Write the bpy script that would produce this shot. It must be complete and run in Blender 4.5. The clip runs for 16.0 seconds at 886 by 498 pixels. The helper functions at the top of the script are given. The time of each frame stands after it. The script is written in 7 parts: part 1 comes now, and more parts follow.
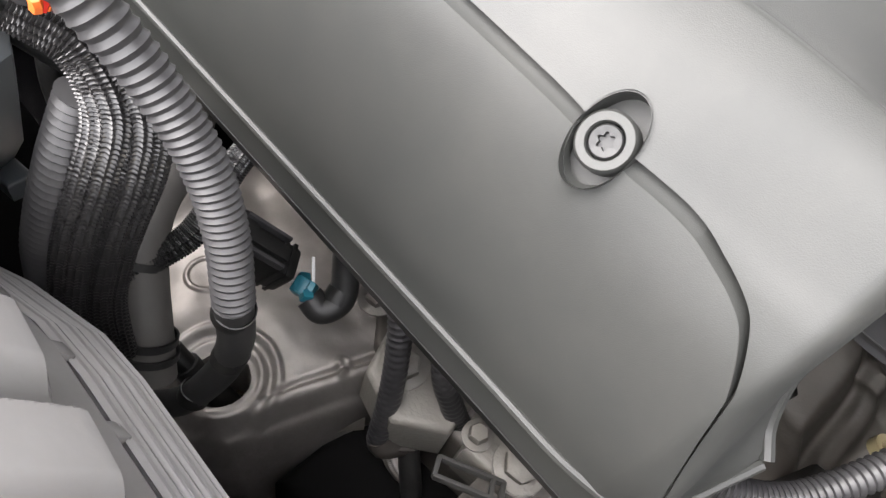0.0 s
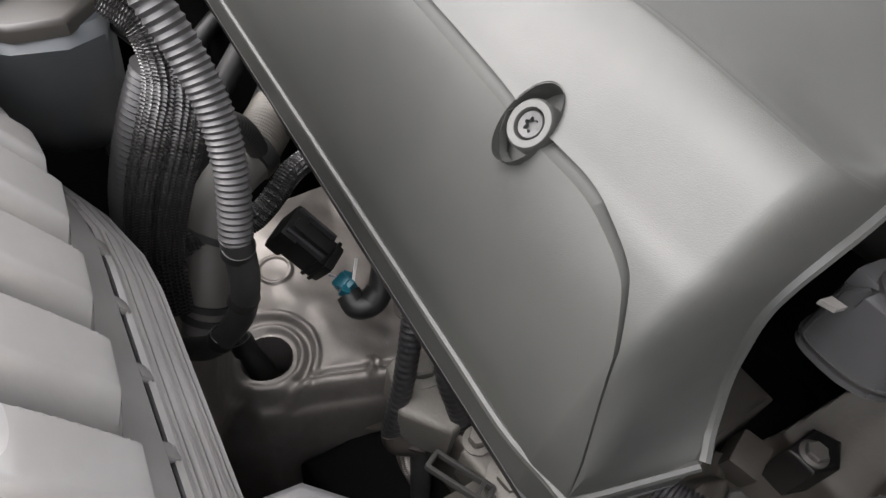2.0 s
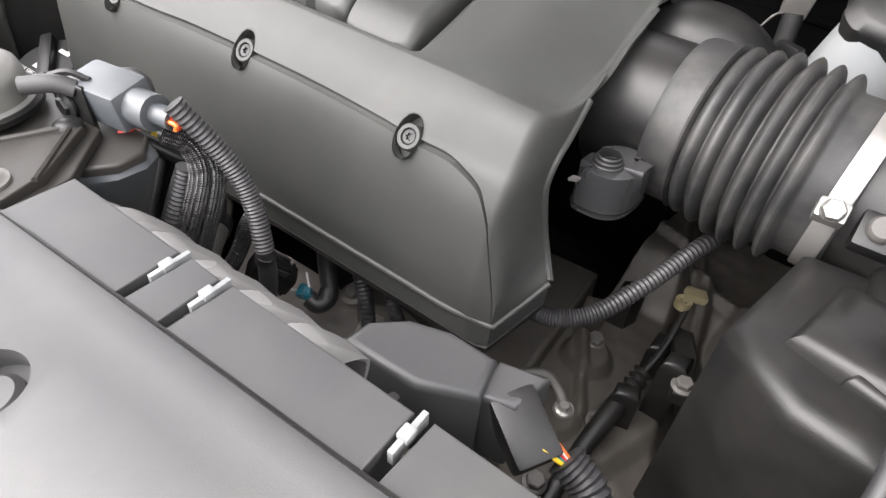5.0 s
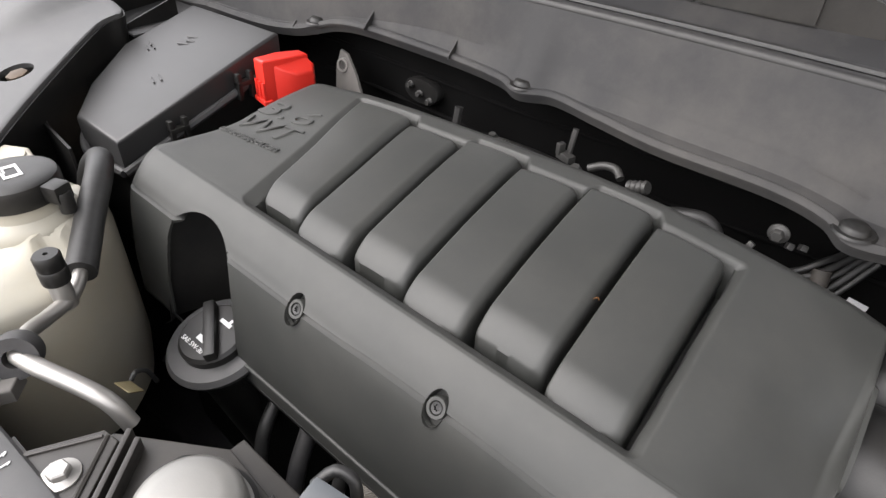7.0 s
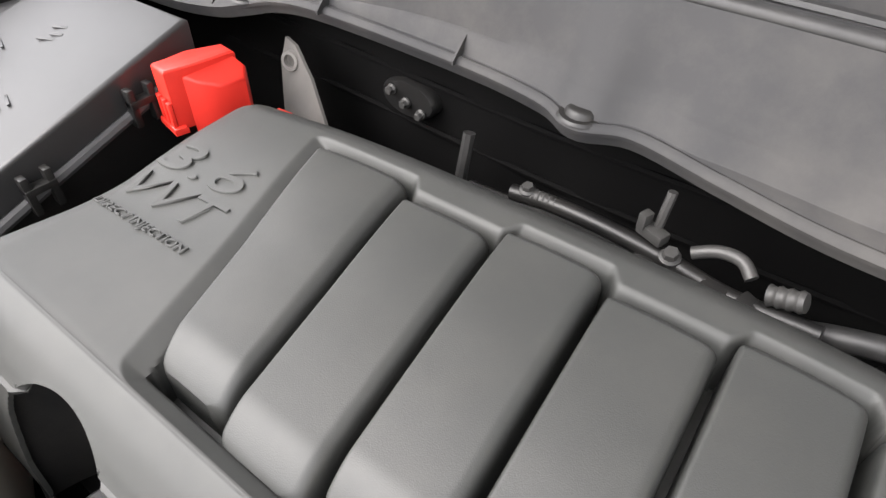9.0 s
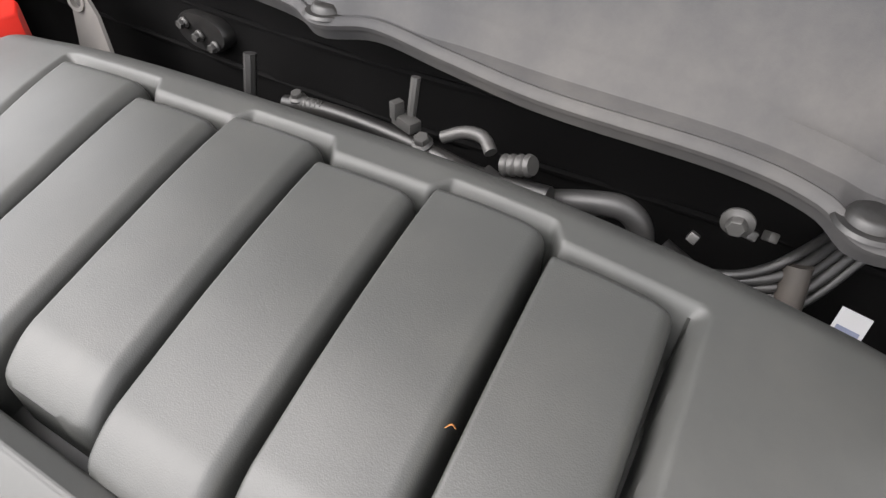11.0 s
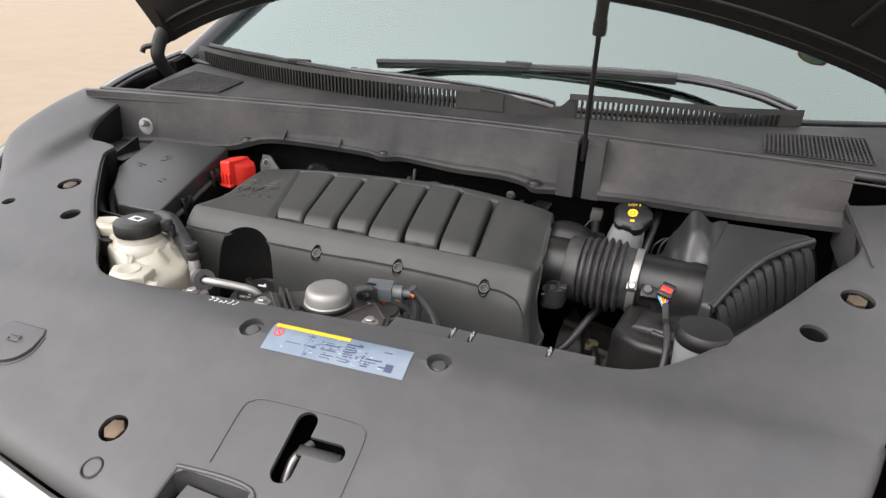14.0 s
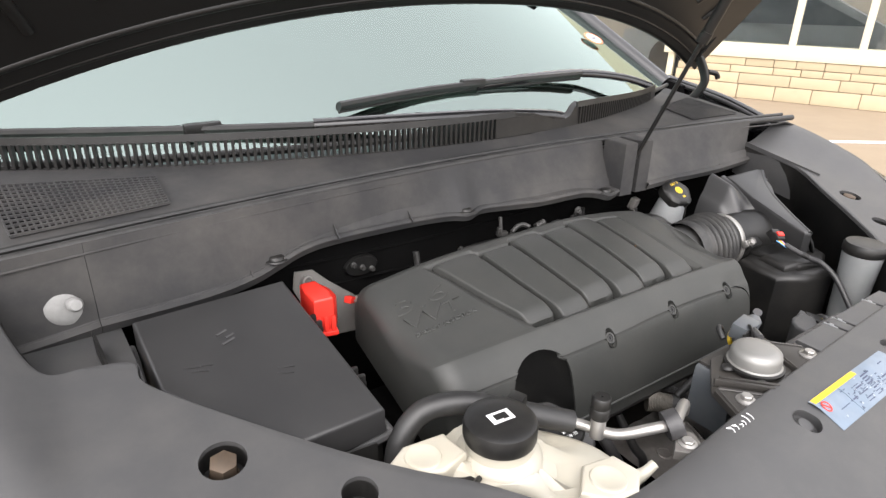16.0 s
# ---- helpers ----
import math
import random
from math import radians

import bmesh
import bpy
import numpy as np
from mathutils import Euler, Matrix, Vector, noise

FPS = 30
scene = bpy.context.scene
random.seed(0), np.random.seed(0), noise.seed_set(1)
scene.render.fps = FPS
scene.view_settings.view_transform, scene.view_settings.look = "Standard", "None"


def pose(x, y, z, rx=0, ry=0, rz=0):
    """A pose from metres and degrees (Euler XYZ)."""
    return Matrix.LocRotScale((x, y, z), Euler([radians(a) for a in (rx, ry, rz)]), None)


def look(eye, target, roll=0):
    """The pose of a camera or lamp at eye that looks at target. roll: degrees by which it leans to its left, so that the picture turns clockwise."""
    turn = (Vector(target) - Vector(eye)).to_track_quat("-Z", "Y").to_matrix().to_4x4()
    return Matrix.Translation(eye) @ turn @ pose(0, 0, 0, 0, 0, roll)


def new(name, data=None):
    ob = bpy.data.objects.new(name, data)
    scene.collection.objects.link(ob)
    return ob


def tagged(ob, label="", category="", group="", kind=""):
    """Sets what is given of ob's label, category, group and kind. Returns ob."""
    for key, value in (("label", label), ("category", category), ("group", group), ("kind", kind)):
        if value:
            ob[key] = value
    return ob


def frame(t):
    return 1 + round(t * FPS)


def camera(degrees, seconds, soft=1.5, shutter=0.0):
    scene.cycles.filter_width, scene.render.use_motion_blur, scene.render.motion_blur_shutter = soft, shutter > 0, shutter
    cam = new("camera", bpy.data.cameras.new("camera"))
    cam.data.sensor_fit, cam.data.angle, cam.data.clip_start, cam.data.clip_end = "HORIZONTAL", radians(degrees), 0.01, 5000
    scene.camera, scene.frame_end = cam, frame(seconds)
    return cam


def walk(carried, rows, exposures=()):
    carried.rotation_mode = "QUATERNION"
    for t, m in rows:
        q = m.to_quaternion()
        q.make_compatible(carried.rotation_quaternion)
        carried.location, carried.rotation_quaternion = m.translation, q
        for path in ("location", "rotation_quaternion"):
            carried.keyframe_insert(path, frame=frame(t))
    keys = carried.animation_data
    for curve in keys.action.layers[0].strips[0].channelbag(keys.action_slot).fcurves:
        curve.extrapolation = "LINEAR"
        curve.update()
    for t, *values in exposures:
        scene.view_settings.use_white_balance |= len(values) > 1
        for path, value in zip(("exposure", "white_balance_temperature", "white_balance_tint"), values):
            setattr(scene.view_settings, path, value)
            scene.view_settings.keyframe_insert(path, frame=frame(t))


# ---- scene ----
cam = camera(72.0, 16.0, soft=1.4)
PATH = [
    (0, (0.184, -0.125, 1.041), (-0.422, 0.929, -0.546), 20.3),
    (0.5, (0.207, -0.134, 1.052), (-0.501, 0.864, -0.53), 18.1),
    (1, (0.251, -0.124, 1.066), (-0.643, 0.802, -0.465), 15.1),
    (1.5, (0.271, -0.116, 1.057), (-0.71, 0.775, -0.441), 12.7),
    (2, (0.254, -0.113, 1.053), (-0.768, 0.727, -0.447), 10.8),
    (2.5, (0.258, -0.116, 1.054), (-0.785, 0.706, -0.442), 9.3),
    (2.8, (0.264, -0.129, 1.075), (-0.579, 0.708, -0.534), 7.2),
    (3, (0.311, -0.147, 1.072), (-0.693, 0.83, -0.356), 1.8),
    (3.2, (0.315, -0.159, 1.087), (-0.591, 0.983, -0.283), 0.4),
    (5.3, (0.353, -0.251, 1.162), (-0.457, 0.985, -0.185), 4.2),
    (5.5, (0.381, -0.245, 1.193), (-0.518, 0.986, -0.103), 4.2),
    (5.8, (0.336, -0.291, 1.215), (-0.513, 1.174, 0.151), 14.1),
    (6, (0.361, -0.25, 1.267), (-0.697, 1.034, 0.156), 3.8),
    (6.5, (0.25, -0.261, 1.305), (-0.82, 1.005, 0.185), 2.7),
    (7, (0.168, -0.203, 1.285), (-0.84, 1.034, 0.08), 2.3),
    (7.5, (0.11, -0.152, 1.274), (-0.859, 1.074, 0.026), 2.8),
    (8, (0.016, -0.092, 1.252), (-0.881, 1.137, -0.046), 3.5),
    (8.2, (-0.024, -0.055, 1.252), (-0.934, 1.131, -0.077), 2.1),
    (10.3, (-0.025, 0.021, 1.201), (-0.769, 1.240, -0.199), 2.6),
    (10.5, (0.010, 0.034, 1.192), (-0.739, 1.270, -0.190), 2.7),
    (11, (0.100, 0.011, 1.201), (-0.597, 1.297, -0.163), 2.1),
    (11.5, (0.221, -0.090, 1.255), (-0.475, 1.288, -0.017), 2.3),
    (12, (0.317, -0.234, 1.324), (-0.430, 1.215, 0.164), 2.2),
    (12.5, (0.352, -0.387, 1.367), (-0.432, 1.088, 0.267), 0.7),
    (13, (0.38, -0.611, 1.385), (-0.389, 0.942, 0.386), 1.0),
    (13.5, (0.478, -0.751, 1.386), (-0.308, 0.849, 0.48), 1.4),
    (14, (0.33, -0.83, 1.384), (-0.203, 0.916, 0.568), 2.3),
    (14.5, (0.011, -0.847, 1.386), (-0.127, 0.996, 0.622), -0.1),
    (15, (-0.326, -0.702, 1.39), (-0.064, 1.154, 0.692), -2.1),
    (15.5, (-0.555, -0.573, 1.4), (0.279, 1.1, 0.688), -0.5),
    (16, (-0.767, -0.447, 1.392), (0.324, 1.032, 0.601), 1.3),
]
EXPOSURES = [(0, 2.2, 6700, 13), (0.5, 1.82, 6700, 13), (1.0, 1.72, 6700, 13), (2.0, 1.78, 6700, 13), (3.2, 1.76, 6700, 13), (5.4, 1.5, 6700, 13), (6.0, 0.92, 6700, 13), (6.3, 0.78, 6700, 13), (6.6, 0.75, 6700, 13), (7.0, 0.86, 6700, 13), (7.5, 1.30, 6700, 13), (8.3, 1.50, 6700, 13), (10.5, 1.5, 6700, 13), (11.0, 1.55, 6700, 13), (11.5, 1.6, 6700, 13), (12.0, 1.35, 6800, 15), (12.35, 0.62, 6900, 18), (12.6, 0.6, 6900, 18), (13.3, 0.62, 6750, 14), (14.5, 0.46, 6700, 13), (15.1, 0.5, 6700, 13), (15.5, 0.70, 6700, 13), (16, 0.84, 6700, 13)]
walk(cam, [(t, look(eye, target, roll)) for t, eye, target, roll in PATH], EXPOSURES)

# world: overcast sky, wide soft sun from ahead of the car
world = bpy.data.worlds.new("world")
scene.world = world
world.use_nodes = True
wt = world.node_tree
sky = wt.nodes.new("ShaderNodeTexSky")
sky.sky_type = "NISHITA"
sky.sun_disc = False
sky.sun_elevation = radians(48)
sky.sun_rotation = radians(220)
soft_sky = wt.nodes.new("ShaderNodeHueSaturation")
soft_sky.inputs["Saturation"].default_value = 0.12
wt.links.new(sky.outputs[0], soft_sky.inputs["Color"])
# cloud cover: the sky overhead is more than three times as bright as at the horizon
tex = wt.nodes.new("ShaderNodeTexCoord")
sep = wt.nodes.new("ShaderNodeSeparateXYZ")
wt.links.new(tex.outputs["Generated"], sep.inputs[0])
cloud = wt.nodes.new("ShaderNodeMapRange")
cloud.inputs["From Min"].default_value = 0.0
cloud.inputs["From Max"].default_value = 1.0
cloud.inputs["To Min"].default_value = 0.20
cloud.inputs["To Max"].default_value = 0.68
wt.links.new(sep.outputs["Z"], cloud.inputs["Value"])
wt.links.new(soft_sky.outputs[0], wt.nodes["Background"].inputs["Color"])
wt.links.new(cloud.outputs[0], wt.nodes["Background"].inputs["Strength"])
sun = new("sun", bpy.data.lights.new("sun", "SUN"))
sun.data.energy = 0.8
sun.data.angle = radians(60)
sun.data.color = (1.0, 0.97, 0.93)
sun.matrix_world = look((-1.25, -1.5, 2.2), (0, 0, 0))


# ---- materials ----
def mat(name, color, rough=0.5, metal=0.0, vary=0.25, scale=40.0, grain=0.0, grain_scale=900.0, dust=0.0, dust_color=(0.35, 0.32, 0.28),
        coat=0.0, rough_vary=0.12, spec=0.5, each=0.0):
    m = bpy.data.materials.new(name)
    m.use_nodes = True
    nt = m.node_tree
    b = nt.nodes["Principled BSDF"]
    b.inputs["Roughness"].default_value = rough
    b.inputs["Metallic"].default_value = metal
    b.inputs["Coat Weight"].default_value = coat
    b.inputs["Specular IOR Level"].default_value = spec
    tc = nt.nodes.new("ShaderNodeTexCoord")
    n1 = nt.nodes.new("ShaderNodeTexNoise")
    n1.inputs["Scale"].default_value = scale
    n1.inputs["Detail"].default_value = 5
    nt.links.new(tc.outputs["Object"], n1.inputs["Vector"])
    n2 = nt.nodes.new("ShaderNodeTexNoise")
    n2.inputs["Scale"].default_value = scale * 0.14
    n2.inputs["Detail"].default_value = 3
    nt.links.new(tc.outputs["Object"], n2.inputs["Vector"])
    mx = nt.nodes.new("ShaderNodeMix")
    mx.data_type = "RGBA"
    mx.inputs["A"].default_value = (*[c * (1 - vary) for c in color], 1)
    mx.inputs["B"].default_value = (*[min(1, c * (1 + vary)) for c in color], 1)
    ad = nt.nodes.new("ShaderNodeMath")
    ad.operation = "MULTIPLY_ADD"
    ad.inputs[1].default_value = 0.5
    nt.links.new(n1.outputs["Fac"], ad.inputs[0])
    ml = nt.nodes.new("ShaderNodeMath")
    ml.operation = "MULTIPLY"
    ml.inputs[1].default_value = 0.5
    nt.links.new(n2.outputs["Fac"], ml.inputs[0])
    nt.links.new(ml.outputs[0], ad.inputs[2])
    nt.links.new(ad.outputs[0], mx.inputs["Factor"])
    out = mx.outputs["Result"]
    if each:
        oi = nt.nodes.new("ShaderNodeObjectInfo")
        hs = nt.nodes.new("ShaderNodeHueSaturation")
        mr = nt.nodes.new("ShaderNodeMapRange")
        mr.inputs["To Min"].default_value = 1 - each
        mr.inputs["To Max"].default_value = 1 + each
        nt.links.new(oi.outputs["Random"], mr.inputs["Value"])
        nt.links.new(mr.outputs[0], hs.inputs["Value"])
        nt.links.new(out, hs.inputs["Color"])
        out = hs.outputs[0]
    if dust:
        n3 = nt.nodes.new("ShaderNodeTexNoise")
        n3.inputs["Scale"].default_value = scale * 0.35
        n3.inputs["Detail"].default_value = 8
        n3.inputs["Roughness"].default_value = 0.7
        nt.links.new(tc.outputs["Object"], n3.inputs["Vector"])
        rp = nt.nodes.new("ShaderNodeMapRange")
        rp.inputs["From Min"].default_value = 0.42
        rp.inputs["From Max"].default_value = 0.75
        rp.inputs["To Max"].default_value = dust
        nt.links.new(n3.outputs["Fac"], rp.inputs["Value"])
        m2 = nt.nodes.new("ShaderNodeMix")
        m2.data_type = "RGBA"
        m2.inputs["B"].default_value = (*dust_color, 1)
        nt.links.new(rp.outputs[0], m2.inputs["Factor"])
        nt.links.new(out, m2.inputs["A"])
        out = m2.outputs["Result"]
    nt.links.new(out, b.inputs["Base Color"])
    rr = nt.nodes.new("ShaderNodeMapRange")
    rr.inputs["To Min"].default_value = max(0.02, rough - rough_vary)
    rr.inputs["To Max"].default_value = min(1, rough + rough_vary)
    nt.links.new(n2.outputs["Fac"], rr.inputs["Value"])
    nt.links.new(rr.outputs[0], b.inputs["Roughness"])
    if grain:
        n4 = nt.nodes.new("ShaderNodeTexNoise")
        n4.inputs["Scale"].default_value = grain_scale
        n4.inputs["Detail"].default_value = 2
        nt.links.new(tc.outputs["Object"], n4.inputs["Vector"])
        bp = nt.nodes.new("ShaderNodeBump")
        bp.inputs["Strength"].default_value = grain
        bp.inputs["Distance"].default_value = 0.001
        nt.links.new(n4.outputs["Fac"], bp.inputs["Height"])
        nt.links.new(bp.outputs[0], b.inputs["Normal"])
    return m


COVER = mat("cover_plastic", (0.0290, 0.0300, 0.0282), 0.53, vary=0.10, grain=0.10, grain_scale=2600, dust=0.03, rough_vary=0.05, spec=0.45)
COVER_RIB = mat("ribbed_cover_plastic", (0.0275, 0.0285, 0.0268), 0.48, vary=0.10, grain=0.13, grain_scale=1500, dust=0.03, rough_vary=0.05, spec=0.45)
PANEL = mat("panel_plastic", (0.043, 0.043, 0.044), 0.48, vary=0.06, grain=0.07, grain_scale=2000, dust=0.05, rough_vary=0.04)
COWL = mat("cowl_plastic", (0.0235, 0.0235, 0.0245), 0.68, spec=0.32, vary=0.08, scale=14, grain=0.06, grain_scale=2000, dust=0.12, rough_vary=0.08)
BLACK = mat("black_plastic", (0.007, 0.007, 0.007), 0.42, vary=0.2, grain=0.08, dust=0.04, spec=0.4)
RUBBER = mat("rubber", (0.013, 0.013, 0.013), 0.5, vary=0.25, dust=0.12, dust_color=(0.2, 0.19, 0.18))
LOOM = mat("loom_tube", (0.021, 0.0205, 0.022), 0.45, vary=0.3, dust=0.15, dust_color=(0.25, 0.24, 0.23))
# near black that puts the shade of deep places into the colour
SHADE_BLACK = mat("shade_black", (0.0035, 0.0034, 0.0034), 0.85, vary=0.4, spec=0.06)
PAINT = mat("black_paint", (0.004, 0.004, 0.005), 0.25, coat=0.4, vary=0.2, dust=0.03)
HOOD_IN = mat("hood_underside", (0.009, 0.0088, 0.0086), 0.40, vary=0.3, dust=0.03, dust_color=(0.03, 0.028, 0.026), spec=0.35)
ALU = mat("cast_aluminium", (0.235, 0.218, 0.203), 0.5, 0.65, vary=0.35, grain=0.12, grain_scale=260, dust=0.6, dust_color=(0.11, 0.09, 0.075))
ALU_PALE = mat("pale_casting", (0.16, 0.152, 0.137), 0.6, 0.2, vary=0.2, grain=0.4, grain_scale=400, dust=0.3, dust_color=(0.2, 0.17, 0.14))
ALU_DIRTY = mat("dirty_casting", (0.078, 0.071, 0.062), 0.5, 0.25, vary=0.45, scale=60, grain=0.15, grain_scale=300, dust=0.5, dust_color=(0.085, 0.072, 0.060))
# the cream paint darkened, with the indoor shade put into the colour
CREAM_DIM = mat("dimmed_cream", (0.25, 0.22, 0.18), 0.7, vary=0.15, scale=2)
BOLT_DARK = mat("blackened_bolt", (0.020, 0.020, 0.020), 0.45, vary=0.3, spec=0.4)
BRAID = mat("woven_sleeve", (0.012, 0.0115, 0.012), 0.30, vary=0.4, dust=0.08, dust_color=(0.10, 0.09, 0.085), spec=0.6)
BRACKET_DARK = mat("dusty_brown_rubber", (0.028, 0.025, 0.022), 0.6, vary=0.3, dust=0.25, dust_color=(0.12, 0.10, 0.085))
PAPER = mat("grubby_paper", (0.20, 0.20, 0.205), 0.7, vary=0.2)
BOLT_GREY = mat("dull_bolt", (0.05, 0.049, 0.047), 0.5, 0.3, vary=0.2)
STEEL = mat("zinc_steel", (0.34, 0.33, 0.315), 0.42, 0.8, vary=0.15, dust=0.25)
TANK_GREY = mat("radiator_tank_plastic", (0.215, 0.211, 0.209), 0.26, spec=0.65, vary=0.4, grain=0.08, grain_scale=300, dust=0.45, dust_color=(0.17, 0.155, 0.14))
WHITE_TANK = mat("milky_plastic", (0.35, 0.332, 0.28), 0.42, vary=0.16, scale=25, dust=0.25, dust_color=(0.45, 0.33, 0.17))
CLEAR_TANK = mat("grey_white_plastic", (0.19, 0.197, 0.20), 0.4, vary=0.1, dust=0.15)
RED = mat("red_plastic", (0.62, 0.028, 0.018), 0.4, vary=0.12)
YELLOW = mat("yellow_print", (0.62, 0.42, 0.02), 0.55, vary=0.1)
YELLOW_DULL = mat("dull_yellow_plastic", (0.24, 0.20, 0.11), 0.55, vary=0.25, dust=0.5)
WHITE = mat("white_print", (0.6, 0.6, 0.6), 0.55, vary=0.05)
SLATE = mat("slate_grey_plastic", (0.062, 0.069, 0.076), 0.4, vary=0.15, dust=0.1)
TEAL = mat("teal_plastic", (0.012, 0.12, 0.16), 0.4, vary=0.15)
ORANGE = mat("orange_wire", (0.75, 0.16, 0.03), 0.45, vary=0.1)
PURPLE = mat("purple_wire", (0.25, 0.08, 0.4), 0.45, vary=0.1)
BLUE_W = mat("blue_wire", (0.05, 0.25, 0.5), 0.45, vary=0.1)
STICKER = mat("label_blue_grey", (0.125, 0.165, 0.215), 0.42, vary=0.35, scale=50, dust=0.45, dust_color=(0.21, 0.225, 0.245))
INK_FADED = mat("faded_label_ink", (0.055, 0.072, 0.11), 0.5, vary=0.3)
GLOSS_GREY = mat("glossy_dark_plastic", (0.028, 0.028, 0.029), 0.22, spec=0.7, vary=0.2, dust=0.15, dust_color=(0.08, 0.075, 0.07))
STICKER_PALE = mat("label_rubbed", (0.26, 0.29, 0.33), 0.45, vary=0.2, scale=90)
DASH = mat("dashboard_grey", (0.12, 0.12, 0.135), 0.7, vary=0.15)
LEAF = mat("dry_leaf", (0.30, 0.12, 0.03), 0.7, vary=0.3)
CAP_TAN = mat("dusty_tan", (0.060, 0.054, 0.045), 0.65, vary=0.3, dust=0.4)
PIN_GREY = mat("weathered_white_plastic", (0.21, 0.21, 0.205), 0.7, vary=0.3, scale=200, grain=0.5, grain_scale=900)
LID_BLACK = mat("smudged_black_plastic", (0.021, 0.021, 0.0215), 0.41, spec=0.52, vary=0.3, scale=14, grain=0.05, dust=0.12, dust_color=(0.09, 0.085, 0.08), rough_vary=0.15)
HORN_GREY = mat("dull_horn_metal", (0.235, 0.232, 0.222), 0.48, 0.6, vary=0.1, grain=0.05, dust=0.2)
BRACKET_GREY = mat("dusty_bracket", (0.085, 0.08, 0.075), 0.55, vary=0.25, dust=0.35, dust_color=(0.16, 0.15, 0.135))
BRACKET_BLACK = mat("dusty_black_steel", (0.022, 0.020, 0.018), 0.48, vary=0.3, dust=0.3, dust_color=(0.075, 0.068, 0.060))
BELLOWS = mat("dusty_bellows_rubber", (0.016, 0.016, 0.016), 0.55, vary=0.3, scale=70, dust=0.45, dust_color=(0.10, 0.095, 0.088))
INK = mat("label_ink", (0.03, 0.04, 0.08), 0.5, vary=0.2)
CONCRETE = mat("concrete_ground", (0.23, 0.178, 0.122), 0.85, vary=0.25, scale=3, grain=0.4, grain_scale=60, dust=0.35, dust_color=(0.17, 0.13, 0.09))
STONE = mat("wall_stone", (0.40, 0.325, 0.215), 0.85, vary=0.2, scale=6, grain=0.8, grain_scale=30, each=0.08)
MORTAR = mat("mortar", (0.20, 0.155, 0.105), 0.9, vary=0.2)
RUST = mat("weathered_bolt", (0.065, 0.051, 0.040), 0.6, 0.5, vary=0.3, dust=0.4, dust_color=(0.2, 0.12, 0.06))
CREAM = mat("cream_paint", (0.55, 0.50, 0.37), 0.6, vary=0.08, scale=5)


def glass_mat(name, tint, rough=0.02, ior=1.5):
    m = bpy.data.materials.new(name)
    m.use_nodes = True
    b = m.node_tree.nodes["Principled BSDF"]
    b.inputs["Base Color"].default_value = (*tint, 1)
    b.inputs["Roughness"].default_value = rough
    b.inputs["IOR"].default_value = ior
    b.inputs["Transmission Weight"].default_value = 1.0
    return m


WINDSHIELD = bpy.data.materials.new("windshield_glass")
WINDSHIELD.use_nodes = True
gt = WINDSHIELD.node_tree
gt.nodes.remove(gt.nodes["Principled BSDF"])
clear, mirror, coat, fres = gt.nodes.new("ShaderNodeBsdfTransparent"), gt.nodes.new("ShaderNodeBsdfGlossy"), gt.nodes.new("ShaderNodeMixShader"), gt.nodes.new("ShaderNodeFresnel")
clear.inputs["Color"].default_value = (0.62, 0.80, 0.73, 1)
mirror.inputs["Color"].default_value = (0.84, 1.0, 0.94, 1)
mirror.inputs["Roughness"].default_value = 0.015
fres.inputs["IOR"].default_value = 3.0
gt.links.new(fres.outputs[0], coat.inputs[0])
gt.links.new(clear.outputs[0], coat.inputs[1])
gt.links.new(mirror.outputs[0], coat.inputs[2])
gt.links.new(coat.outputs[0], gt.nodes["Material Output"].inputs["Surface"])
SHOP_GLASS = glass_mat("shop_glass", (0.75, 0.8, 0.8), 0.01)


# ---- building blocks ----
def thing(name, base=(0, 0, 0), label="", category="", group="", kind=""):
    ob = new(name)
    ob.location = base
    ob.empty_display_size = 0.05
    return tagged(ob, label, category, group, kind)


def root_of(ob):
    while ob.parent:
        ob = ob.parent
    return ob


def part(name, bm, material, parent=None, label="", smooth=True, angle=40):
    """Links a bmesh in world coordinates as one mesh object under a thing or a part."""
    bmesh.ops.remove_doubles(bm, verts=bm.verts, dist=1e-6)
    bmesh.ops.recalc_face_normals(bm, faces=bm.faces)
    me = bpy.data.meshes.new(name)
    if parent:
        bmesh.ops.translate(bm, verts=bm.verts, vec=-root_of(parent).location)
    bm.to_mesh(me)
    bm.free()
    me.materials.append(material)
    if smooth:
        me.shade_smooth()
        me.set_sharp_from_angle(angle=radians(angle))
    ob = new(name, me)
    ob.parent = parent
    return tagged(ob, label)


def solo(name, bm, material, label, category, group="", kind="", **kw):
    return tagged(part(name, bm, material, None, **kw), label, category, group, kind)


def box(x0, x1, y0, y1, z0, z1, bevel=0.003, m=None, seg=2):
    bm = bmesh.new()
    bmesh.ops.create_cube(bm, size=1.0)
    bmesh.ops.scale(bm, vec=(x1 - x0, y1 - y0, z1 - z0), verts=bm.verts)
    bmesh.ops.translate(bm, vec=((x0 + x1) / 2, (y0 + y1) / 2, (z0 + z1) / 2), verts=bm.verts)
    if bevel:
        bmesh.ops.bevel(bm, geom=bm.edges[:], offset=bevel, segments=seg, affect="EDGES", profile=0.6)
    if m is not None:
        bmesh.ops.transform(bm, matrix=m, verts=bm.verts)
    return bm


def add(bm, other):
    """Moves the other bmesh's geometry into bm."""
    me = bpy.data.meshes.new("tmp")
    other.to_mesh(me)
    other.free()
    bm.from_mesh(me)
    bpy.data.meshes.remove(me)
    return bm


